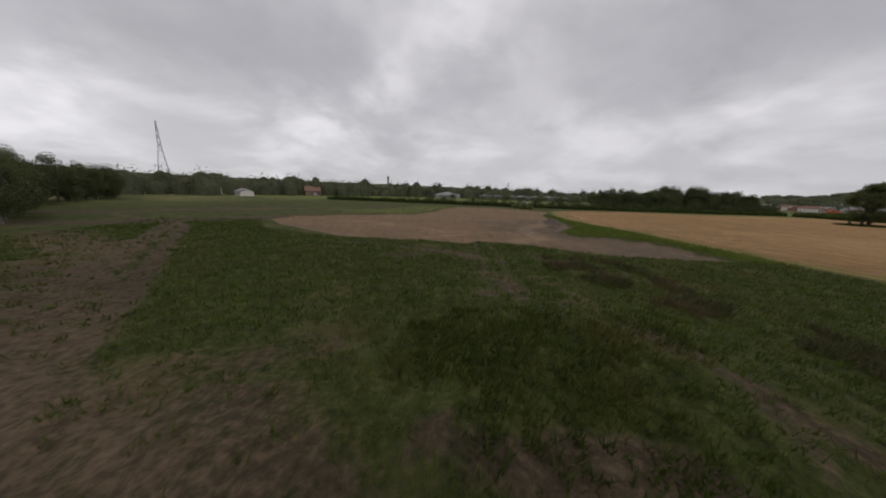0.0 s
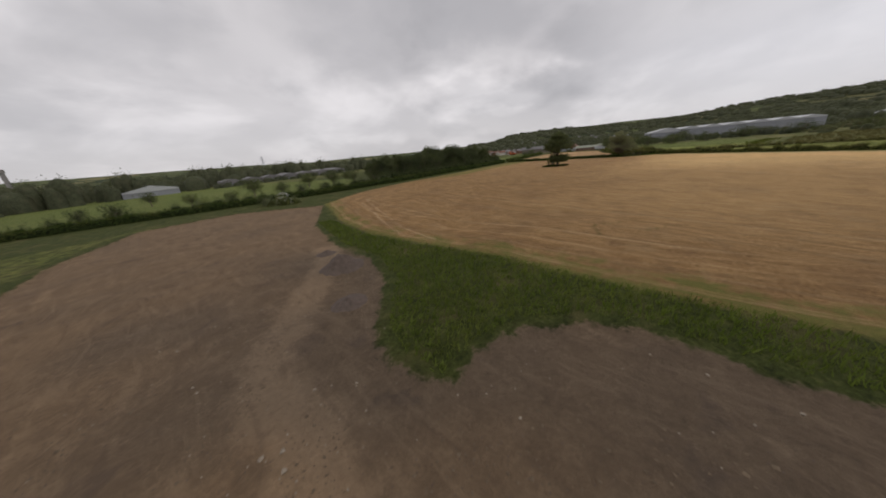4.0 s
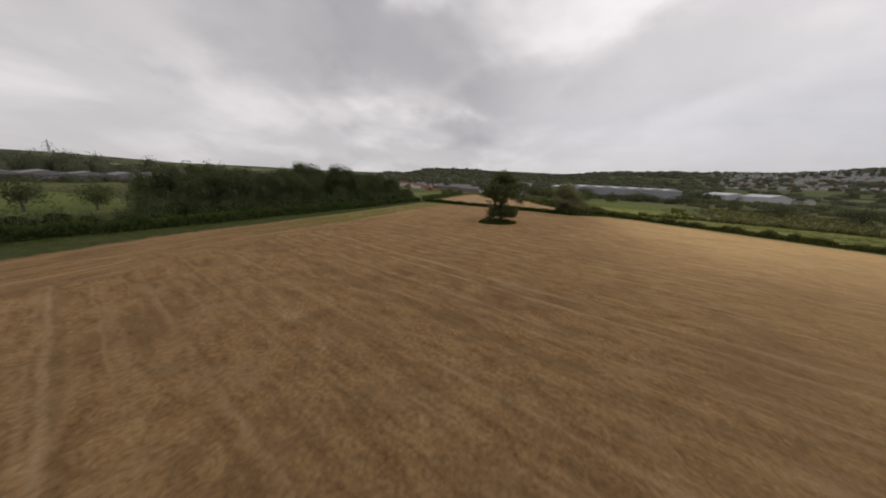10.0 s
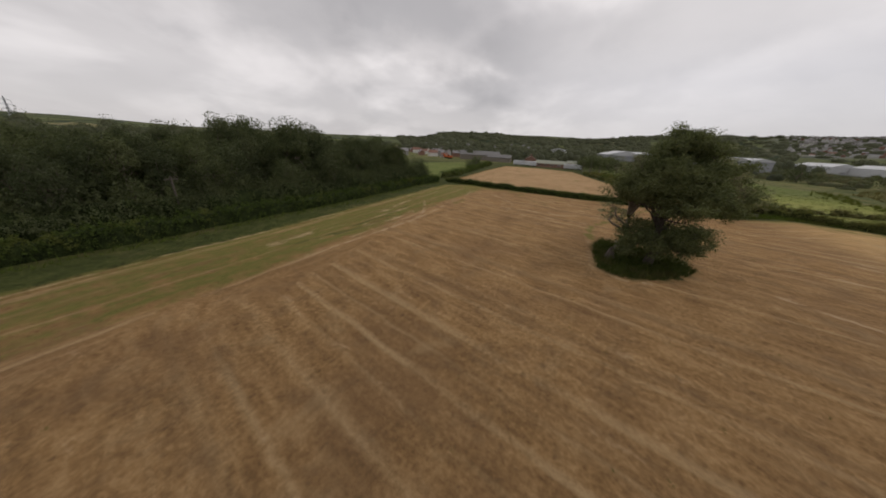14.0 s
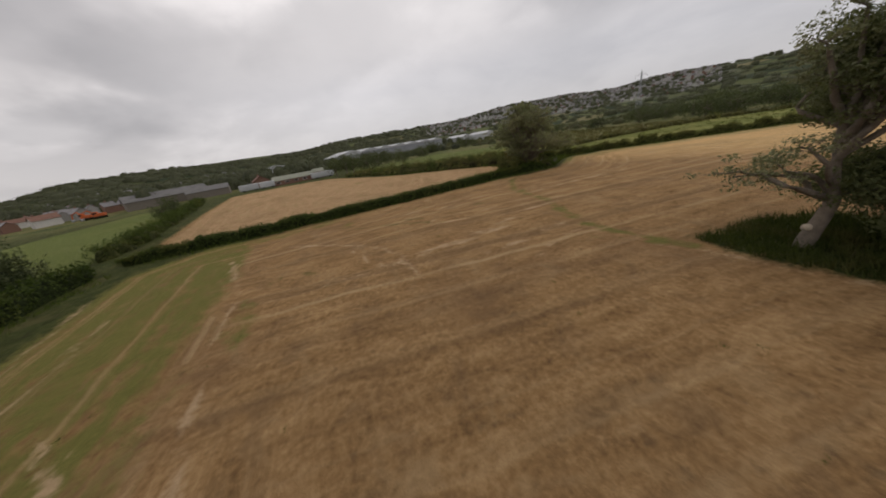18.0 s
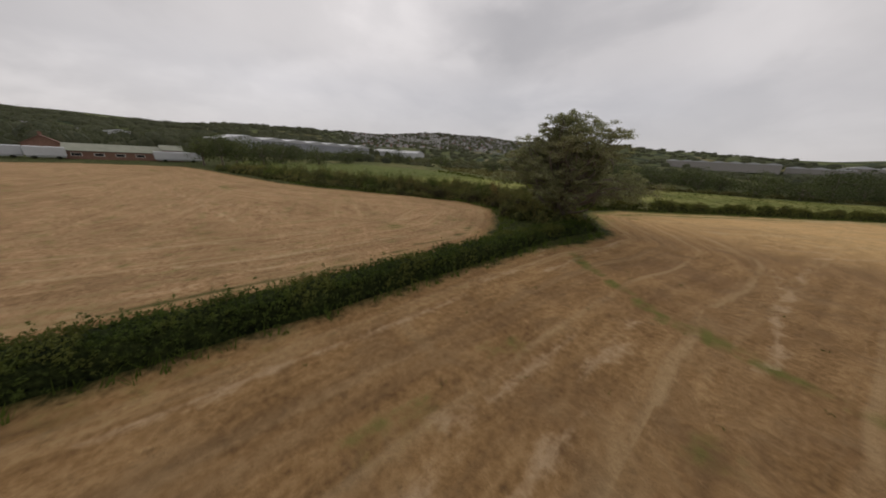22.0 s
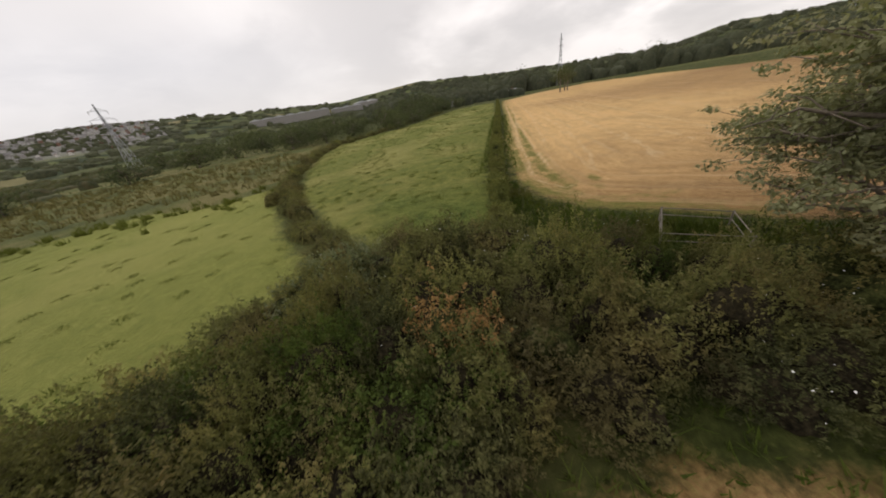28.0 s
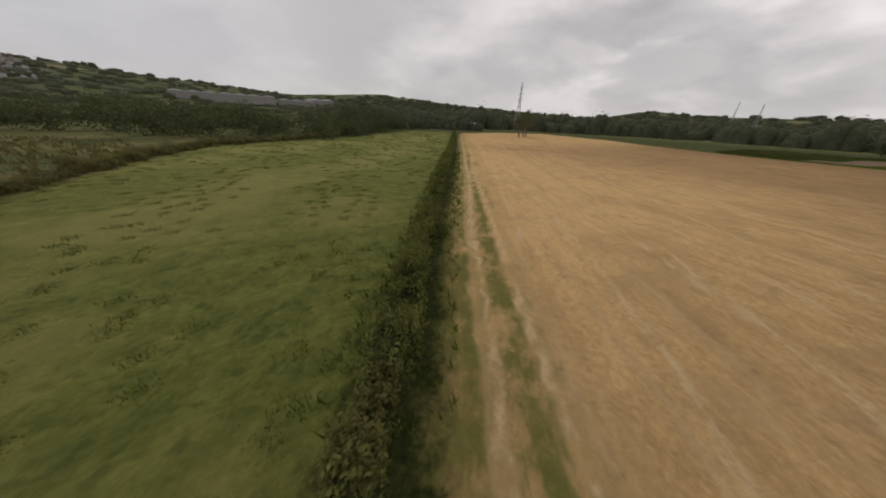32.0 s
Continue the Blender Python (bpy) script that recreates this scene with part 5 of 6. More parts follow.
thicket("thicket", [(171.4, 69.0, 1.5, 3.1), (170.6, 67.2, 1.4, 2.7), (172.6, 68.6, 1.3, 3.3), (173.5, 66.8, 1.9, 2.6), (175.5, 66.0, 1.8, 2.6), (171.2, 64.8, 1.5, 1.8), (174.4, 63.9, 1.6, 2.2), (169.6, 64.6, 1.3, 1.4), (176.6, 68.0, 1.2, 1.6)], LEAF_BELT,
        "dark bramble under a hedgerow tree", 24, 70, 0.075)

# ---- woods and single trees, from a few kinds ----
KINDS = [broadleaf("tree", 150 + 4 * k, 139 + 2 * (k % 3), h, w, 50 + k, LEAF_WOOD, "dark green broadleaved tree at a wood's edge", "trees of the wood", 54, 190, 0.12, low, 0.02)
         for k, (h, w, low) in enumerate(((11.0, 3.4, 0.12), (12.0, 3.0, 0.15), (9.5, 3.8, 0.08), (10.5, 3.2, 0.18), (8.0, 3.2, 0.05)))]
ROUND = broadleaf("tree", 71.5, 161.6, 6.5, 4.2, 61, LEAF_OAK, "round-headed pasture tree with a short trunk", "pasture trees", 44, 44, 0.2, 0.28, 0.04)
SHRUB = broadleaf("bush", -4.6, 162, 4.2, 2.6, 62, LEAF_WOOD, "round dark bush beside a hedge", "pasture bushes", 26, 44, 0.18, 0.02, 0.03, category="bush")


def again(ob, x, y, seed, size=1.0, sunk=0.0):
    rr = random.Random(seed)
    s = size * rr.uniform(0.9, 1.12)
    return copy_thing(ob, pose(x, y, height(x, y) - sunk, 0, 0, rr.uniform(0, 360)) @ Matrix.Diagonal((s * rr.uniform(0.92, 1.08), s, s * rr.uniform(0.92, 1.06), 1)))


WOOD = [(90, 138), (96, 134), (112, 133), (130, 133), (150, 134), (168, 136), (174, 143), (160, 160), (130, 166), (96, 164), (86, 152)]
for k, (x, y) in enumerate(scatter(WOOD, 4.6, 71)):
    again(KINDS[k % 4] if y > 137 else KINDS[(2, 4, 3)[k % 3]], x, y, k, (1.02 if y > 137 else 0.86) * (0.9 + 0.24 * float(ease(x, 116, 128)) - 0.26 * float(ease(x, 140, 154))))
UNDER = [bush_kind("wood_bush", 96 + 30 * k, 133.5, 2.6, 4.4, 2600, 0.11, LEAF_WOOD, "leafy undergrowth at the foot of a wood", "undergrowth along the wood", 180 + k, CORE_GAP_SHADE) for k in range(3)]
rr = random.Random(185)
for x, y, _, _ in along([(86, 140), (92, 134.5), (112, 131.6), (130, 131.4), (150, 132.4), (169, 134), (176, 141)], 2.1):
    s = rr.uniform(0.75, 1.15)
    copy_thing(UNDER[rr.randrange(3)], pose(x + rr.uniform(-0.8, 0.8), y + rr.uniform(-0.6, 1.6), height(x, y) - 0.05, 0, 0, rr.uniform(0, 360)) @ Matrix.Diagonal((s, s, s * rr.uniform(0.8, 1.25), 1)))
for x, y, _, _ in along([(-20, 147), (10, 142), (34, 137), (52, 133.5), (70, 132), (86, 132.4)], 3.4):
    s = rr.uniform(0.5, 0.95)
    copy_thing(UNDER[rr.randrange(3)], pose(x + rr.uniform(-1.5, 1.5), y + rr.uniform(-0.5, 5.0), height(x, y) - 0.05, 0, 0, rr.uniform(0, 360)) @ Matrix.Diagonal((s, s, s * rr.uniform(0.7, 1.2), 1)))
for k, (x, y) in enumerate(along([(-58, 36), (-80, 50), (-96, 70), (-110, 90), (-119, 106)], 3.6)[:, :2]):
    again(KINDS[k % 5], x + random.Random(k).uniform(-4, 4), y, 200 + k, 1.0)
    again(KINDS[(k + 2) % 5], x - 8 + random.Random(k).uniform(-4, 4), y + 6, 240 + k, 0.9)
for k, (x, y, s) in enumerate(((80, 157, 0.85), (84, 172, 0.8), (62, 166, 0.9), (39, 161, 1.1), (20, 160, 0.7), (46, 150, 0.8), (-30, 205, 0.9), (10, 190, 0.8), (258, 92, 1.35), (264, 96, 1.2), (268, 88, 1.2), (-2, 330, 1.2))):
    again(ROUND, x, y, 300 + k, s)
for k, (x, y, s) in enumerate(((2.8, 155, 1.1), (30, 150, 0.9), (50, 142, 1.0), (33, 123, 0.75), (90, 142, 1.2), (84, 146, 1.2), (240, 147, 1.0), (226, 144, 1.1), (252, 152, 1.3), (58, 140, 0.9))):
    again(SHRUB, x, y, 330 + k, s)
thicket("elder_bush", [(36.4, 117.6, 2.4, 3.2), (34.2, 120.5, 2.1, 2.8), (38.8, 116.4, 1.7, 2.3)], LEAF_GREY, "pale-flowering elder bush at the end of bare earth", 63, 40, 0.1, "bush")
rs = np.random.RandomState(66)
spots = [(36.4 + 2.1 * math.cos(a) * s, 117.6 + 2.1 * math.sin(a) * s, 3.3 * math.sqrt(max(0.05, 1 - s * s)) + height(36.4, 117.6)) for a, s in zip(rs.uniform(0, math.tau, 130), rs.uniform(0.1, 1.0, 130))]
heads = new("elder_flowers", leaf_mesh("elder_flowers", spots, 0.16, 67, None, 0.8))
heads.data.materials.append(BLOSSOM)
tagged(heads, "flat creamy white flower heads on an elder bush", "flowers", kind="stuff")
for k, (x, y, s) in enumerate(((60, -64, 1.0), (65, -62, 0.9), (56, -66, 0.95), (50, -72, 0.7))):
    if k == 0:
        FIELD_TREE = broadleaf("tree", x, y, 12.5, 5.4, 64, LEAF_OAK, "open field tree on a bare trunk in stubble", "field trees", 34, 46, 0.22, 0.4, 0.028)
    else:
        again(FIELD_TREE, x, y, 350 + k, s)
SCRUB_BUSH = broadleaf("bush", 160.5, -44, 6.2, 5.0, 65, LEAF_WOOD, "broad grey-green willow bush on rough ground", "scrub bushes", 40, 44, 0.22, 0.0, 0.03, category="bush")
spots = [(143, -66, 1), (187, -47, 1.1), (199, -53, 1.2), (210, -67, 1.2), (221, -66, 1.2), (145, -104, 1.2), (171, -68, 1), (150, -58, 0.9), (134, -84, 1.1), (122, -100, 1.2), (112, -112, 1.3), (100, -118, 1.2),
         (176, -55, 1.0), (194, -62, 1.3), (232, -62, 1.3), (246, -48, 1.1), (285, 72, 1.2), (286, 58, 1.1), (300, 84, 1.4), (274, 80, 1.2), (318, 60, 1.3), (334, 20, 1.3), (329, -8, 1.3), (262, -30, 1), (300, 40, 1.1),
         (310, -30, 1.2), (205, -112, 1.5), (212, -106, 1.4), (222, -118, 1.6), (196, -101, 1.4), (188, -98, 1.5), (181, -92, 1.3), (160, -66, 1.3), (155, -72, 1.2), (141, -95, 1.6), (134, -104, 1.7), (126, -114, 1.6), (118, -124, 1.7), (110, -130, 1.6), (232, -132, 1.7), (245, -120, 1.5), (172, -86, 1.2), (240, -90, 1.2), (262, -110, 1.3), (216, -110, 1.2), (190, -96, 1.1)]
for k, (x, y, s) in enumerate(spots):
    again(SCRUB_BUSH, x, y, 400 + k, s * 1.15)


def woodland(name, spots, label, seed, leaf, leaves=80, size=0.7):
    """Far woods: lumpy crowns of leaf sprays round a leafy inner mass, too many to count."""
    r = np.random.RandomState(seed)
    leaves, size = int(leaves * 1.5), size * 0.72
    at, out, co, faces = [], [], [], []
    for x, y, tall, wide in spots:
        o = r.normal(size=(leaves, 3))
        o[:, 2] = np.where(o[:, 2] < -0.3, -o[:, 2], o[:, 2])
        o /= np.linalg.norm(o, axis=1, keepdims=True)
        z = height(x, y)
        a = np.arctan2(o[:, 1], o[:, 0])
        k = (0.9 + 0.16 * r.uniform(0, 1, leaves)) * (1 + 0.16 * np.sin(3 * a + x) + 0.12 * np.sin(5 * a + y + 4 * o[:, 2]))
        at.append(np.stack([x + o[:, 0] * wide * k, y + o[:, 1] * wide * k, z + tall * 0.42 + o[:, 2] * tall * 0.56 * k], 1)), out.append(o)
        base = len(co)
        for v in range(4):
            f = v / 3 * math.pi / 2
            for s in range(7):
                a = math.tau * s / 7
                w = wide * 0.9 * math.cos(f * 0.93) * r.uniform(0.8, 1.15)
                co.append((x + math.cos(a) * w, y + math.sin(a) * w, z - 0.5 + tall * (0.24 + 0.68 * math.sin(f)) * (v > 0)))
        faces += [(base + v * 7 + s, base + v * 7 + (s + 1) % 7, base + v * 7 + 7 + (s + 1) % 7, base + v * 7 + 7 + s) for v in range(3) for s in range(7)]
    leafy = leaf_mesh(name, np.concatenate(at), size, seed, np.concatenate(out), 0.15)
    sprays = np.zeros(len(leafy.vertices) * 3, np.float32)
    leafy.vertices.foreach_get("co", sprays)
    count = len(sprays) // 3
    bpy.data.meshes.remove(leafy)
    mesh = faces_mesh(name, np.concatenate([sprays.reshape(-1, 3), np.array(co)]), np.concatenate([np.arange(count).reshape(-1, 4), np.array(faces) + count]))
    ob = new(name, mesh)
    ob.data.materials.append(leaf)
    return tagged(ob, label, "woodland", kind="stuff")


def round_about(low, high, near, far, count, seed, tall=(7, 12), wide=(3.5, 6)):
    """Places by the way they lie from the fields, in degrees and metres."""
    r = random.Random(seed)
    out = []
    for _ in range(count):
        a, d = math.radians(r.uniform(low, high)), r.uniform(near, far)
        swell = 0.82 + 0.3 * math.sin(a * 23 + d * 0.03) * math.sin(a * 9 + 1) + 0.12 * math.sin(a * 57)
        out.append((110 + math.sin(a) * d, 60 + math.cos(a) * d, r.uniform(*tall) * swell, r.uniform(*wide)))
    return out


woodland("woodland", round_about(-75, 15, 250, 340, 340, 81, (10, 17), (4, 7.5)), "far belt of dark trees beyond pasture", 82, LEAF_HAZED)
woodland("woodland", round_about(5, 60, 340, 560, 180, 183, (6, 10), (5, 8)), "low far woods behind a works", 184, LEAF_HAZED, 60, 0.8)
woodland("woodland", round_about(-75, 5, 340, 620, 330, 83, (9, 15), (4, 7)), "far woods on rising ground", 84, LEAF_HAZED, 60, 0.9)
woodland("woodland", round_about(50, 112, 330, 560, 330, 85, (6, 12), (4, 7)), "trees round far works and farm buildings", 86, LEAF_HAZED, 60, 0.8)
woodland("woodland", round_about(56, 92, 222, 310, 130, 187, (6, 11), (3, 6)), "dark trees behind farm sheds", 188, LEAF_HAZED, 90, 0.5)
woodland("woodland", round_about(60, 180, 560, 1380, 1100, 87, (5, 10), (6, 13)), "scattered trees on a far hillside", 88, LEAF_HAZED, 44, 1.1)
woodland("woodland", round_about(108, 156, 840, 1390, 330, 205, (6, 9.5), (8, 15)), "trees among the houses of a hillside town", 206, LEAF_HAZED, 44, 1.2)
woodland("woodland", round_about(176, 272, 235, 330, 440, 89, (10, 17), (5, 9)), "far wood beyond the stubble field", 90, LEAF_HAZED, 70, 0.7)
woodland("woodland", round_about(180, 285, 330, 640, 460, 91, (11, 19), (7, 11)), "far wood on a low ridge", 92, LEAF_HAZED, 50, 1.0)
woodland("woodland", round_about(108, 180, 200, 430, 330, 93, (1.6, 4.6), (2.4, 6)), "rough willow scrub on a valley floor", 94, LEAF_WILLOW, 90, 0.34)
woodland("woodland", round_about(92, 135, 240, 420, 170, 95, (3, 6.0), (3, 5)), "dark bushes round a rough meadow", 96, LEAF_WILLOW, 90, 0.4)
woodland("woodland", round_about(74, 106, 225, 290, 110, 99, (3, 5.5), (3, 5)), "dark bushes along the far side of a pasture", 100, LEAF_HAZED, 60, 0.5)
woodland("woodland", round_about(178, 216, 400, 1100, 430, 191, (5, 10), (9, 15)), "woods over a far hill", 192, LEAF_HAZED, 50, 1.2)
woodland("woodland", round_about(200, 292, 640, 1280, 520, 201, (7, 13), (9, 16)), "wooded hillside far beyond the stubble", 202, LEAF_HAZED, 50, 1.3)
woodland("woodland", round_about(50, 106, 480, 1320, 760, 203, (6, 12), (9, 17)), "wooded hillside behind the works", 204, LEAF_HAZED, 50, 1.3)
woodland("woodland", [(x, 284 + 5 * math.sin(x), 3.4 + math.sin(x * 3), 3.6) for x in range(44, 146, 5)], "low trees before a factory", 193, LEAF_HAZED, 70, 0.5)
woodland("woodland", round_about(192, 205, 470, 560, 60, 97, (10, 15), (4, 6)), "trees crowning a far hill", 98, LEAF_HAZED, 60, 0.9)
woodland("woodland", round_about(170, 200, 190, 250, 130, 197, (4, 9), (3, 5)), "bushy trees beyond a pasture's end", 198, LEAF_HAZED, 70, 0.5)


# ---- buildings ----
RENDER_WALL = plain_material("white_render", (0.62, 0.60, 0.56), 0.85, vary=0.1, scale=0.6)
TOWN_WALL = plain_material("grey_render", (0.47, 0.455, 0.435), 0.9, vary=0.15, scale=0.6)
BRICK = plain_material("red_brick", (0.23, 0.13, 0.095), 0.9, vary=0.25, scale=2.0)
SLATE = plain_material("slate_roof", (0.22, 0.21, 0.21), 0.7, vary=0.2, scale=1.0)
TILE = plain_material("tile_roof", (0.21, 0.115, 0.085), 0.85, vary=0.25, scale=1.0)
SHEET_WHITE = plain_material("white_sheet_roof", (0.52, 0.53, 0.54), 0.45, vary=0.08, scale=0.3)
SHEET_GREY = plain_material("grey_cladding", (0.30, 0.31, 0.33), 0.55, vary=0.15, scale=0.3)
OLD_SHEET = plain_material("weathered_sheet_roof", (0.15, 0.145, 0.14), 0.8, vary=0.3, scale=0.5)
SHEET_GREEN = plain_material("mossy_sheet_roof", (0.27, 0.28, 0.22), 0.85, vary=0.2, scale=0.6)
CONCRETE = plain_material("weathered_concrete", (0.30, 0.285, 0.265), 0.9, vary=0.2, scale=0.5)
TIMBER = plain_material("grey_timber", (0.20, 0.175, 0.145), 0.85, vary=0.35, scale=4.0, relief=0.01)
STEEL = plain_material("galvanised_steel", (0.42, 0.43, 0.45), 0.5, 0.6, vary=0.15, scale=1.0)
DARK_GLASS, g = material("window_glass", 0.08, spec=0.6)
g.bsdf.inputs["Base Color"].default_value = (0.02, 0.024, 0.03, 1)
ORANGE = plain_material("orange_paint", (0.55, 0.13, 0.04), 0.6, vary=0.1)


def box(bm, x, y, z, a, b, c, bevel=0.0):
    """A box centred in x and y that stands on z."""
    got = bmesh.ops.create_cube(bm, size=1.0, matrix=Matrix.Translation((x, y, z + c / 2)) @ Matrix.Diagonal((a, b, c, 1)))
    if bevel:
        edges = {e for v in got["verts"] for e in v.link_edges}
        bmesh.ops.bevel(bm, geom=list(edges), offset=bevel, segments=1, affect="EDGES")
    return got["verts"]


def boxes(*rows):
    bm = bmesh.new()
    for row in rows:
        box(bm, *row)
    return bm


def gable_mesh(long, deep, eaves, ridge):
    """Walls of a house with two gable ends, ridge along x."""
    a, b = long / 2, deep / 2
    co = [(-a, -b, -0.4), (a, -b, -0.4), (a, b, -0.4), (-a, b, -0.4), (-a, -b, eaves), (a, -b, eaves), (a, b, eaves), (-a, b, eaves), (-a, 0, ridge), (a, 0, ridge)]
    bm = bmesh.new()
    v = [bm.verts.new(c) for c in co]
    for f in ((0, 1, 5, 4), (2, 3, 7, 6), (1, 2, 6, 9, 5), (3, 0, 4, 8, 7)):
        bm.faces.new([v[i] for i in f])
    return bm


def slab_mesh(long, deep, eaves, ridge, side, over=0.35, thick=0.14):
    """One slope of a roof."""
    a, b = long / 2 + over, (deep / 2 + over) * side
    drop = (ridge - eaves) * over / (deep / 2)
    low, high = eaves - drop + 0.04, ridge + 0.04
    bm = bmesh.new()
    v = [bm.verts.new(c) for c in ((-a, b, low), (a, b, low), (a, 0, high), (-a, 0, high), (-a, b, low + thick), (a, b, low + thick), (a, 0, high + thick), (-a, 0, high + thick))]
    for f in ((0, 1, 2, 3), (7, 6, 5, 4), (0, 4, 5, 1), (1, 5, 6, 2), (2, 6, 7, 3), (3, 7, 4, 0)):
        bm.faces.new([v[i] for i in f])
    bmesh.ops.recalc_face_normals(bm, faces=bm.faces)
    return bm


def house(name, x, y, turn, long, deep, eaves, ridge, wall, roof, label, group="", category="house", windows=0, chimney=True, door=False, z=None):
    ob = thing(name, x, y, label, category, group, turn=turn, z=z)
    part("wall", gable_mesh(long, deep, eaves, ridge), wall, ob)
    part("roof_slope", slab_mesh(long, deep, eaves, ridge, 1), roof, ob)
    part("roof_slope", slab_mesh(long, deep, eaves, ridge, -1), roof, ob)
    if chimney:
        part("chimney", boxes((long * 0.3, 0, ridge - 0.4, 0.7, 0.7, 1.4)), BRICK, ob)
    for side in (-1, 1):
        for k in range(windows):
            px = (k + 0.5) / windows * long - long / 2
            pane = part("window", boxes((px, side * (deep / 2 + 0.02), eaves * 0.38, long / windows * 0.5, 0.1, eaves * 0.36)), RENDER_WALL, ob)
            part("pane", boxes((px, side * (deep / 2 + 0.05), eaves * 0.42, long / windows * 0.42, 0.08, eaves * 0.28)), DARK_GLASS, pane)
    if door:
        part("door", boxes((long * 0.12, -(deep / 2 + 0.03), 0, long * 0.16, 0.12, eaves * 0.75)), SHEET_GREY, ob)
    return ob


# farm across the second field
house("barn", 305, 172, 118, 30, 15, 3.6, 6.2, TIMBER, OLD_SHEET, "long grey farm barn with a weathered sheet roof", category="barn", windows=0, chimney=False, door=True)
house("barn", 297, 153, 100, 16, 12, 3.0, 4.8, TIMBER, OLD_SHEET, "low open-fronted barn beside a farm track", category="barn", chimney=False, door=True)
house("house", 300, 131.5, 13, 12, 7, 3.0, 5.2, BRICK, TILE, "red brick house with a white-edged gable", windows=3)
house("shed", 281.5, 114, 97, 19, 7, 2.2, 3.8, BRICK, SHEET_GREEN, "long low brick shed with a mossy green roof", category="shed", windows=5, chimney=False)
house("shed", 281, 103.2, 97, 4.5, 5, 3.2, 4.4, BRICK, SHEET_GREEN, "small brick shed at the end of a longer one", category="shed", chimney=False, door=True)


def trailer(x, y, turn, long, label):
    ob = thing("trailer", x, y, label, "trailer", turn=turn)
    bm = bmesh.new()
    box(bm, 0, 0, 0.7, 2.5, long, 2.2, 0.12)
    part("body", bm, SHEET_WHITE, ob)
    part("chassis", boxes((0, 0, 0.45, 2.2, long * 0.94, 0.24)), STEEL, ob)
    for side in (-1, 1):
        for at in (-0.3, 0.3):
            bm = bmesh.new()
            bmesh.ops.create_cone(bm, cap_ends=True, segments=14, radius1=0.42, radius2=0.42, depth=0.25,
                                  matrix=Matrix.Translation((side * 1.0, at * long, 0.42)) @ Matrix.Rotation(math.pi / 2, 4, "Y"))
            part("wheel", bm, TWIGS, ob)
    return ob


trailer(276, 101.6, 7, 10.4, "white box trailer parked at a field edge")
trailer(275.4, 132.6, 12, 7.5, "long white caravan beside farm sheds")
trailer(275.2, 125.4, 10, 6.0, "white mobile home beside farm sheds")


def digger(x, y, turn, label):
    """A tracked excavator at rest."""
    ob = thing("excavator", x, y, label, "excavator", "diggers at the farm", turn=turn)
    for side in (-1, 1):
        part("track", boxes((0, side * 1.1, 0, 3.6, 0.5, 0.8, 0.2)), TWIGS, ob)
    part("body", boxes((-0.5, 0, 0.9, 2.8, 2.4, 1.1, 0.12)), ORANGE, ob)
    cab = part("cab", boxes((0.6, 0.6, 0.9, 1.4, 1.1, 1.9, 0.1)), ORANGE, ob)
    part("pane", boxes((0.72, 0.62, 1.7, 1.3, 1.12, 0.8)), DARK_GLASS, cab)
    part("boom", tube_mesh("boom", [[((0.6, -0.4, 1.4), 0.22), ((2.6, -0.4, 3.6), 0.24), ((4.4, -0.4, 3.0), 0.18)]], 6), ORANGE, ob)
    part("arm", tube_mesh("arm", [[((4.3, -0.4, 3.2), 0.18), ((5.0, -0.4, 1.0), 0.14)]], 6), ORANGE, ob)
    part("bucket", boxes((5.0, -0.4, 0.2, 0.8, 1.0, 0.8, 0.1)), STEEL, ob)
    return ob


digger(284, 187, 100, "orange tracked excavator parked beside a farm yard")
digger(288, 193, 80, "orange tracked excavator parked beside a farm yard")


def works(x, y, turn, long, deep, tall, bays, wall, roof, label, z=None):
    """A works hall of several low-pitched bays."""
    ob = thing("works_hall", x, y, label, "factory", turn=turn, z=z)
    part("wall", boxes((0, 0, -1, long, deep, tall + 1)), wall, ob)
    wide = long / bays
    for k in range(bays):
        px = (k + 0.5) * wide - long / 2
        bm = gable_mesh(deep + 0.6, wide * 0.995, 0.05, wide * 0.11)
        bmesh.ops.translate(bm, verts=bm.verts, vec=(0, 0, tall))
        bmesh.ops.holes_fill(bm, edges=bm.edges, sides=4)
        bay = part("roof_bay", bm, roof, ob)
        for side in (1, -1):
            s = slab_mesh(deep + 0.6, wide * 0.99, tall + 0.1, tall + wide * 0.11, side, 0.1, 0.2)
            part("roof_slope", s, roof, bay)
        bay.matrix_basis = pose(px, 0, 0, 0, 0, 90)
        part("door", boxes((px, -deep / 2 - 0.05, 0, wide * 0.2, 0.2, tall * 0.55)), SHEET_GREY, ob)
    return ob


works(424, 22, -71, 98, 38, 9.6, 6, SHEET_GREY, SHEET_WHITE, "wide white-roofed factory among trees")
works(402, 76, -71, 30, 26, 8.4, 1, SHEET_GREY, SHEET_WHITE, "lower white-roofed hall beside a factory")
works(468, -111, -60, 24, 26, 8, 1, SHEET_WHITE, SHEET_WHITE, "pale store building below a hillside town")
works(483, -84, -60, 24, 26, 8, 1, SHEET_WHITE, SHEET_WHITE, "pale store building below a hillside town")
works(238, -730, 2, 170, 60, 15, 7, CONCRETE, SHEET_WHITE, "very long grey works on the valley side")
works(108, -742, -3, 76, 50, 12, 3, CONCRETE, SHEET_WHITE, "pale works hall beside a longer one")
works(48, -800, 8, 60, 40, 12, 2, CONCRETE, SHEET_WHITE, "tall pale works building in the distance")
works(96, 306, -4, 96, 30, 3.4, 7, SLATE, SLATE, "long grey factory beyond pasture")
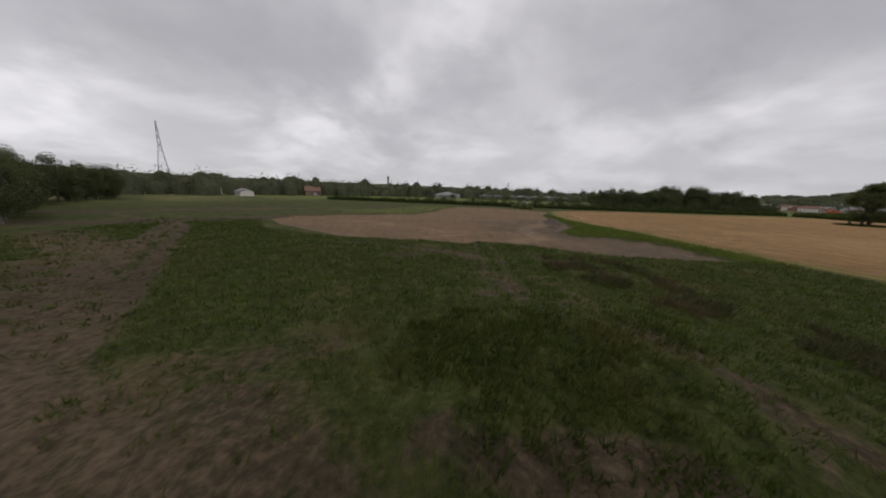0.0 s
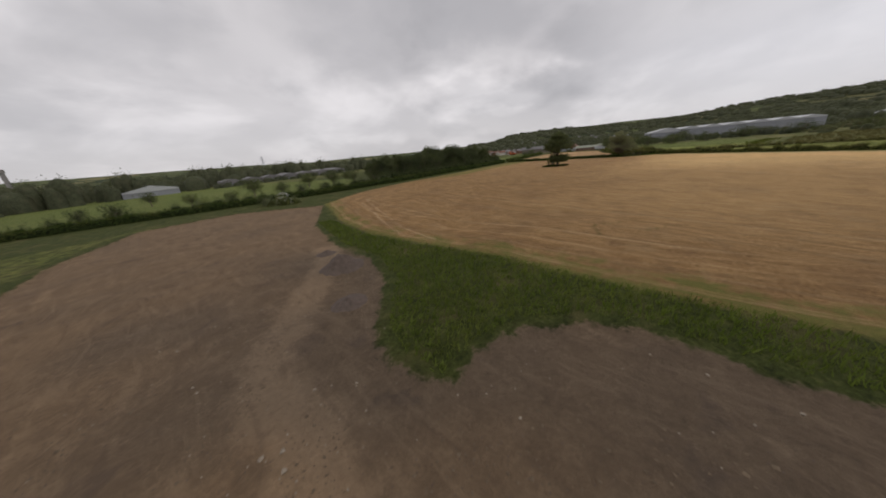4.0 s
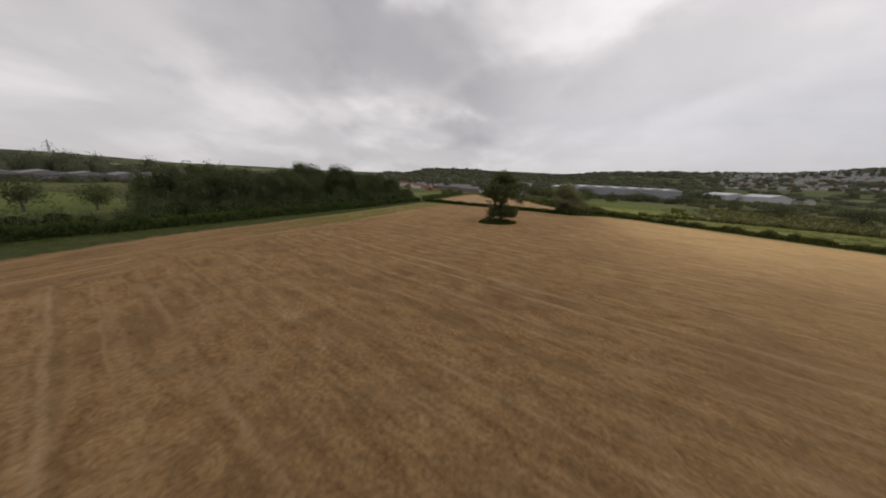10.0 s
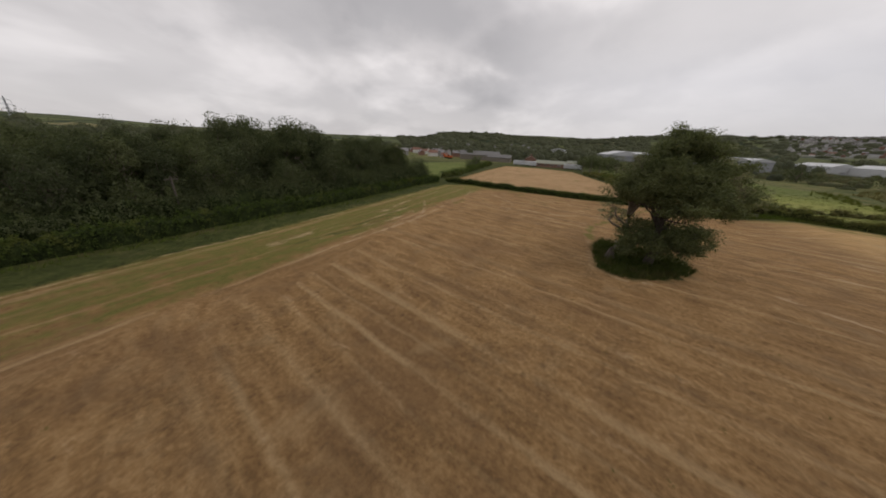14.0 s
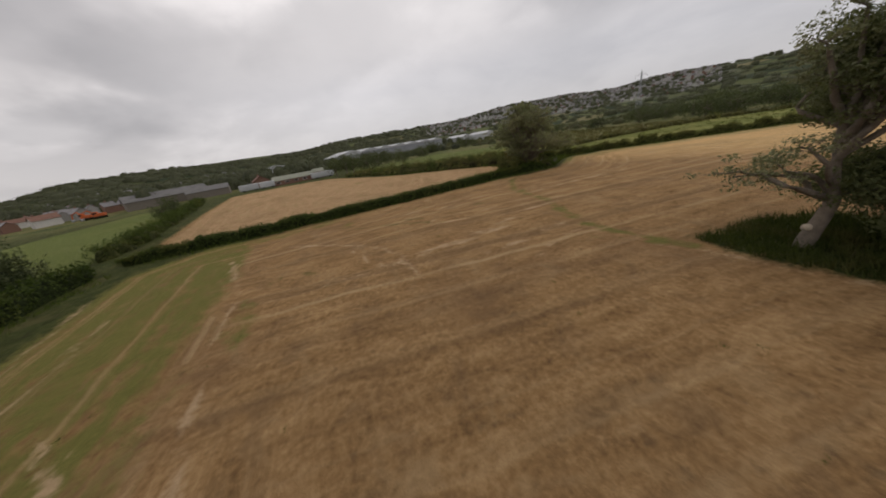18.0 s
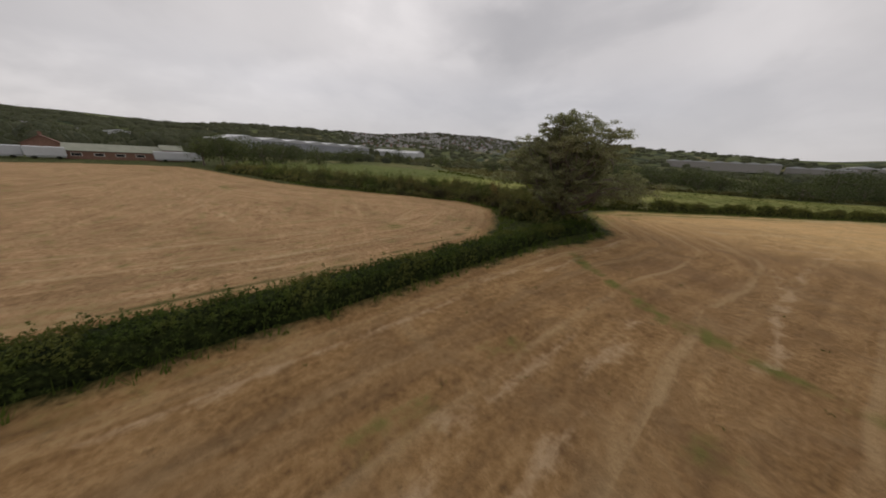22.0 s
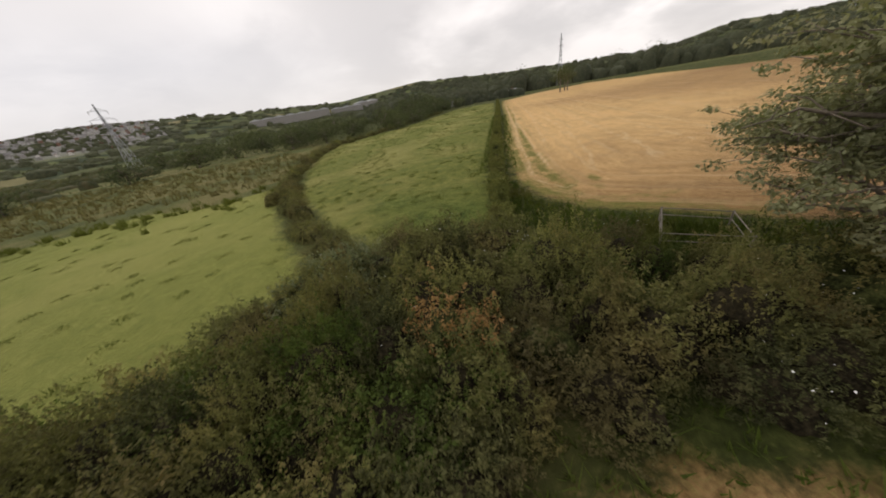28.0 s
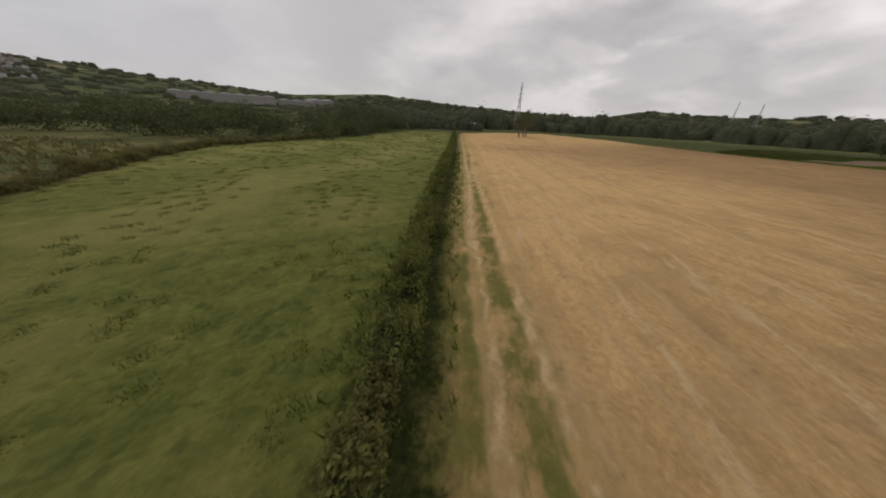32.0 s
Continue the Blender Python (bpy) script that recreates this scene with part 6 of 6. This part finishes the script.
works(11, 294, -2, 26, 12, 3.4, 1, SHEET_GREY, SHEET_WHITE, "white-roofed sports hall in a green field")
works(556, 150, -85, 22, 16, 9, 1, SHEET_WHITE, SHEET_WHITE, "white hall on a wooded slope")
tower = thing("water_tower", -140, 812, "distant slim tower rising above trees", "tower")
part("shaft", boxes((0, 0, -2, 4.5, 4.5, 42 - height(-140, 812))), CONCRETE, tower)
part("cap", boxes((0, 0, 40 - height(-140, 812), 6, 6, 5)), CONCRETE, tower)

# houses beyond the earthworks, and a few in far woods
for x, y, turn, long, deep, eaves, ridge, wall, roof, label in ((-137, 167, 152, 16, 9.2, 4.6, 8.8, RENDER_WALL, SLATE, "large white gabled house with a slate roof"), (-110, 160, 140, 10, 6.4, 2.4, 3.9, RENDER_WALL, SLATE, "white bungalow with a low dark roof"),
                                                                (-129, 203, 60, 6, 6, 3.6, 5.8, RENDER_WALL, SLATE, "white house with a grey roof"),
                                                                (-126, 228, 70, 9, 7, 4.6, 7.6, TOWN_WALL, SLATE, "grey rendered house with a slate roof"), (-93, 208, 30, 10, 7, 3.6, 6.6, BRICK, TILE, "orange brick house with a tiled roof"),
                                                                (-148, 196, 60, 11, 8, 3.4, 5.6, RENDER_WALL, SLATE, "white house with a grey roof"), (48, -126, 30, 9, 7, 2.7, 5.0, RENDER_WALL, SLATE, "white house among trees beyond a field"),
                                                                (86, -146, 80, 9, 7, 2.7, 5.0, RENDER_WALL, SLATE, "white house among trees beyond a field"), (-300, -20, 20, 13, 8, 5.0, 8.4, RENDER_WALL, SLATE, "white house in a far wood"),
                                                                (-320, 30, 70, 13, 8, 5.0, 8.4, RENDER_WALL, SLATE, "white house in a far wood")):
    house("house", x, y, turn, long, deep, eaves, ridge, wall, roof, label, "far houses", windows=3, door=True)

# the town on the hillside, and a smaller one to the north-east
TOWN = [house("house", 560, -190 + 16 * k, 20 * k, 8 + k, 6.5, 4.0, 6.4, (TOWN_WALL, CONCRETE, RENDER_WALL, BRICK)[k], (SLATE, SLATE, TILE, SLATE)[k],
              ("white rendered town house with a slate roof", "grey rendered town house with a slate roof", "white rendered town house with a tiled roof", "brick town house with a slate roof")[k],
              "houses of the hillside town") for k in range(4)]
r = random.Random(101)


def terraces(low, high, rows, pitch, seed):
    r = random.Random(seed)
    out = []
    for d in rows:
        a = low + r.uniform(0, 0.6)
        while a < high:
            out.append((110 + math.sin(math.radians(a)) * (d + r.uniform(-6, 6)), 60 + math.cos(math.radians(a)) * (d + r.uniform(-6, 6)), -a + 90 + r.choice((0, 0, 90)) + r.uniform(-8, 8)))
            a += math.degrees(pitch * r.uniform(0.8, 1.6) / d)
    return out


near = terraces(46, 58, (238, 256, 275, 296, 320), 13, 107) + terraces(110, 154, (835, 865), 15, 102) + terraces(56, 78, (430, 480, 540), 22, 103)
for k, (x, y, turn) in enumerate(near[:270]):
    copy_thing(TOWN[r.randrange(4)], pose(x, y, height(x, y), 0, 0, turn) @ Matrix.Scale(r.uniform(0.65, 0.85), 4))


def town_mass(name, spots, label, seed):
    """The rest of the town, joined: gabled blocks with walls and roofs."""
    r = random.Random(seed)
    co, faces, kinds = [], [], []
    for x, y, turn in spots:
        z, long, deep = height(x, y), r.uniform(5, 8.5), r.uniform(4.6, 6)
        eaves, ridge = r.uniform(3.2, 4.4), r.uniform(5.2, 6.4)
        m, n = pose(x, y, z, 0, 0, turn), len(co)
        a, b, c = long / 2, deep / 2, 0.4
        for p in ((-a, -b, -2), (a, -b, -2), (a, b, -2), (-a, b, -2), (-a, -b, eaves), (a, -b, eaves), (a, b, eaves), (-a, b, eaves), (-a, 0, ridge), (a, 0, ridge),
                  (-a - c, -b - c, eaves), (a + c, -b - c, eaves), (a + c, 0, ridge + 0.3), (-a - c, 0, ridge + 0.3), (a + c, b + c, eaves), (-a - c, b + c, eaves)):
            co.append(m @ Vector(p))
        wall = r.choice((0, 0, 0, 2, 2, 3))
        for f, kind in (((0, 1, 5, 4), wall), ((2, 3, 7, 6), wall), ((1, 2, 6, 9, 5), wall), ((3, 0, 4, 8, 7), wall), ((10, 11, 12, 13), 1), ((13, 12, 14, 15), 1)):
            faces.append(tuple(n + i for i in f))
            kinds.append(kind)
    mesh = bpy.data.meshes.new(name)
    mesh.from_pydata(co, [], faces)
    for m in (TOWN_WALL, SLATE, CONCRETE, BRICK):
        mesh.materials.append(m)
    mesh.polygons.foreach_set("material_index", kinds)
    return tagged(new(name, mesh), label, "town", kind="stuff")


town_mass("town", terraces(109, 155, range(895, 1390, 33), 12.5, 104), "grey and white houses crowded on a far hillside", 105)
town_mass("town", terraces(52, 80, (600, 680, 760), 20, 106), "scattered pale houses on a wooded slope", 107)


# ---- pylons and a pole ----
def pylon(x, y, tall, turn, label, base=3.2, top=None):
    ob = thing("pylon", x, y, label, "pylon", "power line pylons", turn=turn)
    sink = height(x, y)
    tall = (top - sink) if top else tall
    neck = tall * 0.62

    def girth(z):
        return base * (1 - 0.78 * z / neck) if z < neck else base * 0.22 * (1 - 0.75 * (z - neck) / (tall - neck))

    for sx, sy in ((1, 1), (1, -1), (-1, 1), (-1, -1)):
        part("leg", tube_mesh("leg", [[((sx * girth(z), sy * girth(z), z), 0.13) for z in (-0.5, neck * 0.5, neck, tall)]], 5), STEEL, ob)
    steps = [tall * (k / 11) for k in range(12)]
    lines = []
    for low, high in zip(steps, steps[1:]):
        a, b = girth(max(low, 0.01)), girth(high)
        for (ax, ay), (bx, by) in (((1, 1), (1, -1)), ((1, -1), (-1, -1)), ((-1, -1), (-1, 1)), ((-1, 1), (1, 1))):
            lines += [[((ax * a, ay * a, low), 0.06), ((bx * b, by * b, high), 0.06)], [((bx * a, by * a, low), 0.06), ((ax * b, ay * b, high), 0.06)]]
    part("bracing", tube_mesh("bracing", lines, 4), STEEL, ob, kind="stuff")
    for f, reach in ((0.66, 0.15), (0.78, 0.18), (0.9, 0.13)):
        z, w = tall * f, tall * reach
        part("cross_arm", tube_mesh("cross_arm", [[((-w, 0, z), 0.08), ((0, 0, z + 0.5), 0.16), ((w, 0, z), 0.08)], [((-w, 0, z), 0.06), ((0, 0, z + tall * 0.05), 0.1), ((w, 0, z), 0.06)]], 5), STEEL, ob)
        for side in (-1, 1):
            part("insulator", tube_mesh("insulator", [[((side * w * 0.96, 0, z), 0.12), ((side * w * 0.96, 0, z - 1.6), 0.12)]], 5), SLATE, ob)
    return ob


pylon(-190, 200, 46, -43, "tall lattice steel pylon behind trees", 4.2)
pylon(298, -166, 36, 60, "lattice pylon on the valley floor", 2.6)
pylon(-24, -156, 38, 60, "lattice pylon beyond a stubble field", 2.8)
pylon(-423, -120, 46, 20, "distant lattice pylon above a wood", 4)
pylon(-498, -111, 46, 20, "distant lattice pylon above a wood", 4)
pylon(135, 520, 28, 30, "distant lattice pylon above roofs", 2.6)
POLE_WOOD = plain_material("tarred_pole", (0.10, 0.085, 0.07), 0.85, vary=0.3, scale=4.0)
pole = thing("utility_pole", 110.6, 131.4, "weathered wooden pole standing behind a hedge", "utility pole")
part("post", tube_mesh("post", [[((0, 0, -0.5), 0.13), ((0, 0, 5.3), 0.1)]], 8), POLE_WOOD, pole)
part("crossbar", boxes((0, 0, 4.9, 1.3, 0.1, 0.12)), POLE_WOOD, pole)

# ---- a grey stump on the grass island ----
rr = random.Random(161)
bm = bmesh.new()
rings = []
for z, w in ((-0.15, 0.62), (0.1, 0.5), (0.45, 0.38), (0.8, 0.27), (1.05, 0.2), (1.12, 0.1)):
    rings.append([bm.verts.new((math.cos(a) * w * k + 0.08 * z, math.sin(a) * w * k, z + (rr.uniform(-0.08, 0.1) if z > 1 else 0))) for a, k in ((math.tau * n / 11, 1 + 0.16 * math.sin(3 * n + 1) + rr.uniform(-0.06, 0.06)) for n in range(11))])
for low, high in zip(rings, rings[1:]):
    for n in range(11):
        bm.faces.new((low[n], low[(n + 1) % 11], high[(n + 1) % 11], high[n]))
bm.faces.new(rings[-1])
mesh = bpy.data.meshes.new("tree_stump")
bm.to_mesh(mesh), bm.free()
mesh.materials.append(BARK_DARK)
stump = new("tree_stump", mesh)
stump.matrix_basis = pose(130.6, 83.9, height(130.6, 83.9))
tagged(stump, "grey weathered stump on the grass below trees", "stump")

# ---- the rail pen at the field corner ----
pen = thing("rail_pen", 173.6, 60.3, "small square pen of weathered wooden rails in long grass", "fence", z=height(173.6, 60.3))
CORNERS = [(-0.4, -1.9), (-1.9, 0.3), (0.1, 1.9), (2.1, -0.3)]
for (ax, ay), (bx, by) in zip(CORNERS, CORNERS[1:] + CORNERS[:1]):
    bm = bmesh.new()
    box(bm, ax, ay, -0.3, 0.07, 0.07, 1.2, 0.01)
    part("post", bm, TIMBER, pen)
    span, turn = math.hypot(bx - ax, by - ay), math.degrees(math.atan2(by - ay, bx - ax))
    for z in (0.45, 0.82):
        bm = bmesh.new()
        box(bm, 0, 0, 0, span + 0.14, 0.035, 0.045, 0.006)
        part("rail", bm, TIMBER, pen).matrix_basis = pose((ax + bx) / 2, (ay + by) / 2, z, 0, 0, turn)


# ---- grass, tufts and stones ----
def blade_mesh(name, spots, seed, tall=0.3, wide=0.035, blades=6, fan=0.16):
    """Tufts of upright blades."""
    r = np.random.RandomState(seed)
    spots = np.repeat(np.asarray(spots, float), blades, 0)
    n = len(spots)
    base = spots + np.stack([r.normal(size=n) * fan * 0.6, r.normal(size=n) * fan * 0.6, np.full(n, -0.03)], 1)
    a = r.uniform(0, math.tau, n)
    h = tall * r.uniform(0.5, 1.3, n)
    side = np.stack([np.cos(a), np.sin(a), np.zeros(n)], 1) * (wide * r.uniform(0.7, 1.4, n))[:, None]
    tip = base + np.stack([r.normal(size=n) * h * 0.4 + h * 0.18, r.normal(size=n) * h * 0.4 - h * 0.1, h], 1)
    return faces_mesh(name, np.stack([base - side, base + side, tip], 1), np.arange(n * 3).reshape(-1, 3))


def on_ground(spots):
    x, y = np.array([s[0] for s in spots]), np.array([s[1] for s in spots])
    return np.stack([x, y, ground_height(x, y)], 1)


def sward(name, spots, label, seed, leaf, **how):
    ob = new(name, blade_mesh(name, on_ground(spots), seed, **how))
    ob.data.materials.append(leaf)
    return tagged(ob, label, "grass", kind="stuff")


r = random.Random(111)
MEADOW = [(-40, 8), (-24, 4), (20, 3), (31, 8), (33, 22), (31, 27), (28.6, 26.4), (22, 26.8), (15, 28.3), (12, 30.6), (9, 32.8), (3.4, 34), (2, 32.6), (-4, 34.2), (-14, 35), (-26, 40), (-34, 52), (-48, 48)]
spots = scatter(MEADOW, 0.4, 112)
mx, my = np.array([s[0] for s in spots]), np.array([s[1] for s in spots])
clear = np.minimum.reduce([beside(mx, my, l) for l in ruts])
share = bare_share(mx, my) + 0.34 * waves(mx, my, 1.6, 135)
luck = np.random.RandomState(139).uniform(0, 1.0, len(spots)) ** 1.5
spots = [s for s, c, a, b in zip(spots, clear, share, luck) if c > 0.25 and a < 0.15 + b]
sward("meadow_grass", spots, "rough dark green grass at the edge of bare earth", 113, BLADES, tall=0.30, wide=0.02, blades=9, fan=0.2)
HUMMOCK = [(10, 14.4), (7, 13), (4, 12.2), (2, 13.4), (-0.8, 14), (-3.4, 12), (-4, 9.8), (-2.8, 7.6), (-1.2, 6.6), (-0.6, 4.4), (4, 4.6), (6, 6.4), (6, 8), (8, 9), (9, 11)]
spots = [s for s in scatter(HUMMOCK, 0.26, 136) if float(waves(np.array([s[0]]), np.array([s[1]]), 2.5, 137)[0]) + 0.5 * float(inside(np.array([s[0]]), np.array([s[1]]), HUMMOCK)[0]) > 0.7 + r.uniform(-1.2, 1.2)]
sward("tussock_grass", spots, "dark tall tussock grass on a low mound", 138, BLADES_HUMMOCK, tall=0.34, wide=0.03, blades=7)
SPIT = [(19.6, 40.9), (22.3, 41.3), (25.6, 40.2), (28, 37.8), (29.2, 35), (28.8, 31), (28.8, 27.2), (32.5, 24), (33.5, 30), (33, 37), (33.4, 47), (31.8, 57), (31.2, 69), (33, 81), (31, 82.6), (27.2, 66), (26.8, 57),
        (24.8, 51.6), (20, 46), (19.3, 43.4)]
sward("verge_grass", scatter(SPIT, 0.4, 114), "lush tall grass between bare earth and stubble", 115, BLADES_GREEN, tall=0.42, wide=0.03)
sward("island_grass", scatter(ISLAND, 0.25, 144), "dark tall grass round two field trees", 116, BLADES_HUMMOCK, tall=0.5, wide=0.03)
CORNER = [(168.4, 63.8), (171.6, 59.4), (174.4, 55.4), (175.2, 51.5), (173.8, 45.8), (175.6, 47), (179.4, 53.6), (178, 57), (175.4, 62), (174, 64.5)]
sward("corner_grass", scatter(CORNER, 0.34, 117), "long dark grass filling a field corner", 118, BLADES, tall=0.55, wide=0.03)
sward("pen_grass", scatter([(173.3, 59), (172, 61), (173.9, 62.3), (175.1, 60.7)], 0.16, 141) + scatter([(173.6, 57.6), (176.4, 59.6), (175.6, 62.6), (174, 63.4), (175.2, 60.6)], 0.2, 142), "tall dark grass and nettles in a rail pen", 143, BLADES, tall=0.62, wide=0.035)
line = [(175.8, 71.2), (178.2, 68.8), (181, 66.6), (184.0, 65.1), (187, 64.9), (190.6, 66), (204, 75.4), (217, 84)]
spots = [(x + nx * s, y + ny * s) for x, y, nx, ny in along(line, 0.22) for s in (r.uniform(-1.2, 0.7), r.uniform(-1.2, 0.7))]
line = [(168.9, 124), (168.6, 100), (168.8, 84), (168.9, 75), (167.8, 69), (168, 64.5)]
spots += [(x + r.uniform(-0.5, 0.6), y) for x, y, _, _ in along(line, 0.25)]
line = [(171.2, 112), (171.1, 98), (171.5, 84), (172.8, 76.5), (175.6, 71.8)]
spots += [(x + r.uniform(-0.5, 0.4), y) for x, y, _, _ in along(line, 0.25)]
line = [(173, 42.4), (163.2, 28), (138, -10)]
spots += [(x + nx * s, y + ny * s) for x, y, nx, ny in along(line, 0.3) for s in (r.uniform(-2.2, -0.9), r.uniform(0.9, 1.8))]
line = [(60, 124.5), (80, 123.6), (110, 123.8), (131, 124.4), (154, 126.4), (167, 126.6)]
spots += [(x, y + r.uniform(-1.0, 0.8)) for x, y, _, _ in along(line, 0.25)]
sward("hedge_bank_grass", spots, "long grass along the foot of field hedges", 119, BLADES_GREEN, tall=0.45, wide=0.03)
spots = scatter(PASTURE_NEAR, 1.7, 120) + [s for s in scatter(PASTURE_FAR, 2.4, 121) if s[0] < 250]
spots = [s for s in spots if float(waves(np.array([s[0]]), np.array([s[1]]), 9, 122)[0]) + r.uniform(-0.8, 0.8) > 0.1]
sward("pasture_tufts", spots, "dark uneven tufts in grazed pasture", 123, BLADES_TUFT, tall=0.14, wide=0.02, blades=90, fan=0.46)
spots = [(x + r.gauss(0, 2.6), y + r.gauss(0, 2.2)) for x, y, _, _ in along([(197.5, 18), (204, 23.5), (210, 21), (217, 18), (226, 20), (240, 17), (262, 10)], 0.55)]
sward("rush_clumps", spots, "dark rush clumps where pasture meets rough ground", 124, BLADES_DARK, tall=0.7, wide=0.06, blades=26, fan=0.36)
spots = scatter([(196, 16), (214, 12), (262, 4), (300, -20), (280, -60), (200, -40), (190, -8)], 2.6, 125)
sward("rough_grass", spots, "brown rough grass on a valley floor", 126, BLADES_BROWN, tall=0.8, wide=0.09, blades=12, fan=0.7)
spots = scatter([(7.2, 23.4), (8.2, 20.8), (9.4, 17.4), (11, 14.4), (12, 10), (14.4, 7), (17, 11), (16.4, 14.4), (15, 18), (15.4, 22), (15, 25.4), (12.2, 27.8), (9.2, 27.8), (7.8, 25.6)], 0.3, 127)
spots = [s for s in spots if float(waves(np.array([s[0]]), np.array([s[1]]), 4, 134)[0]) > 0.0]
sward("dock_weeds", spots, "dark brown and green dock weeds on rough ground", 128, BLADES_DOCK, tall=0.42, wide=0.04, blades=7, fan=0.2)
spots = [s for s in scatter([(60, 70), (110, 66), (168, 68), (167, 120), (70, 116)], 2.4, 129) if r.random() < 0.2]
sward("stubble_weeds", spots, "small green weeds dotted through stubble", 130, BLADES, tall=0.09, wide=0.022, blades=12, fan=0.13)


def stone_mesh(seed, size):
    rr = random.Random(seed)
    bm = bmesh.new()
    bmesh.ops.create_icosphere(bm, subdivisions=1, radius=size)
    for v in bm.verts:
        v.co *= rr.uniform(0.65, 1.2)
        v.co.z *= 0.6
    mesh = bpy.data.meshes.new("stone")
    bm.to_mesh(mesh)
    bm.free()
    mesh.materials.append(PALE_STONE)
    return mesh


CLOD = plain_material("clod_earth", (0.125, 0.092, 0.060), 0.95, vary=0.5, scale=2.0)
PALE_STONE = plain_material("pale_stone", (0.27, 0.225, 0.17), 0.9, vary=0.45, scale=6.0)
STONES = [stone_mesh(k, s) for k, s in enumerate((0.04, 0.055, 0.085, 0.13))]
near = scatter([(2, 35), (14, 31), (27, 29), (27, 36), (19, 42), (22, 52), (24, 60), (10, 58), (-4, 44)], 1.05, 131)
r.shuffle(near)
near = [(r.gauss(3.8, 1.3), r.gauss(38.6, 2.6)) for _ in range(110)] + [(r.gauss(13, 2.2), r.gauss(43, 3)) for _ in range(30)] + near[:110]
for x, y in near:
    s = new("stone", STONES[min(3, int(abs(r.gauss(0, 1.3))))])
    s.matrix_basis = pose(x, y, height(x, y) + 0.02, 0, 0, r.uniform(0, 360))
    tagged(s, "pale broken stone lying on bare earth", "stone", "stones on the bare earth")
spots = on_ground(scatter(SOIL[2:] , 0.6, 132))
rs = np.random.RandomState(133)
co = np.array([(1, 0, 0), (-0.5, 0.9, 0), (-0.5, -0.9, 0), (0, 0, 0.8)])
n = len(spots)
size = rs.uniform(0.02, 0.05, n)[:, None, None]
ang = rs.uniform(0, math.tau, n)
turned = np.stack([co[None, :, 0] * np.cos(ang)[:, None] - co[None, :, 1] * np.sin(ang)[:, None], co[None, :, 0] * np.sin(ang)[:, None] + co[None, :, 1] * np.cos(ang)[:, None], np.repeat(co[None, :, 2], n, 0)], -1)
tri = np.array([(0, 1, 3), (1, 2, 3), (2, 0, 3)])
gravel = new("gravel", faces_mesh("gravel", spots[:, None] + turned * size, (np.arange(n)[:, None, None] * 4 + tri).reshape(-1, 3)))
gravel.data.materials.append(HEAP_EARTH)
tagged(gravel, "small stones and clods scattered over bare earth", "gravel", kind="stuff")
CLODDY = [(0, 34), (14, 30), (27, 29), (27, 36), (19, 41), (21, 50), (24, 60), (10, 58), (-6, 46)]
lot = on_ground(scatter(CLODDY, 0.27, 151))
rs = np.random.RandomState(152)
keep = waves(lot[:, 0], lot[:, 1], 3.5, 153) + rs.normal(0, 0.5, len(lot)) > 0.25
lot = lot[keep & (inside(lot[:, 0], lot[:, 1], SOIL) > 0.2)]
n = len(lot)
co = np.array([(1, 0, 0), (0, 1, 0), (-1, 0, 0), (0, -1, 0), (0, 0, 0.75)])
tri = np.array([(0, 1, 4), (1, 2, 4), (2, 3, 4), (3, 0, 4)])
ang = rs.uniform(0, math.tau, n)
shape = co[None] * rs.uniform(0.55, 1.3, (n, 5, 3)) * np.exp(rs.normal(-3.1, 0.42, n))[:, None, None]
shape = np.stack([shape[..., 0] * np.cos(ang)[:, None] - shape[..., 1] * np.sin(ang)[:, None], shape[..., 0] * np.sin(ang)[:, None] + shape[..., 1] * np.cos(ang)[:, None], shape[..., 2]], -1)
clods = new("earth_clods", faces_mesh("earth_clods", lot[:, None] + shape, (np.arange(n)[:, None, None] * 5 + tri).reshape(-1, 3)))
clods.data.materials.append(CLOD)
tagged(clods, "crumbled clods of brown earth over stripped ground", "clods", kind="stuff")
# heaps of spoil on the bare earth
for k, (x, y, a, h) in enumerate(((23.4, 58.6, 1.7, 0.7), (20.2, 51.2, 1.2, 0.34), (24.4, 64.5, 1.0, 0.45))):
    rr = random.Random(140 + k)
    bm = bmesh.new()
    bmesh.ops.create_grid(bm, x_segments=14, y_segments=14, size=a * 1.5)
    for v in bm.verts:
        d = v.co.length / a
        v.co.z = height(x + v.co.x, y + v.co.y) - height(x, y) - 0.05 + h * math.exp(-d * d * 1.6) * rr.uniform(0.75, 1.25)
    heap = bpy.data.meshes.new("earth_heap")
    bm.to_mesh(heap), bm.free()
    heap.materials.append(HEAP_EARTH)
    ob = new("earth_heap", heap)
    ob.matrix_basis = pose(x, y, height(x, y))
    tagged(ob, "low heap of dark loose spoil on bare earth", "earth heap", "spoil heaps")
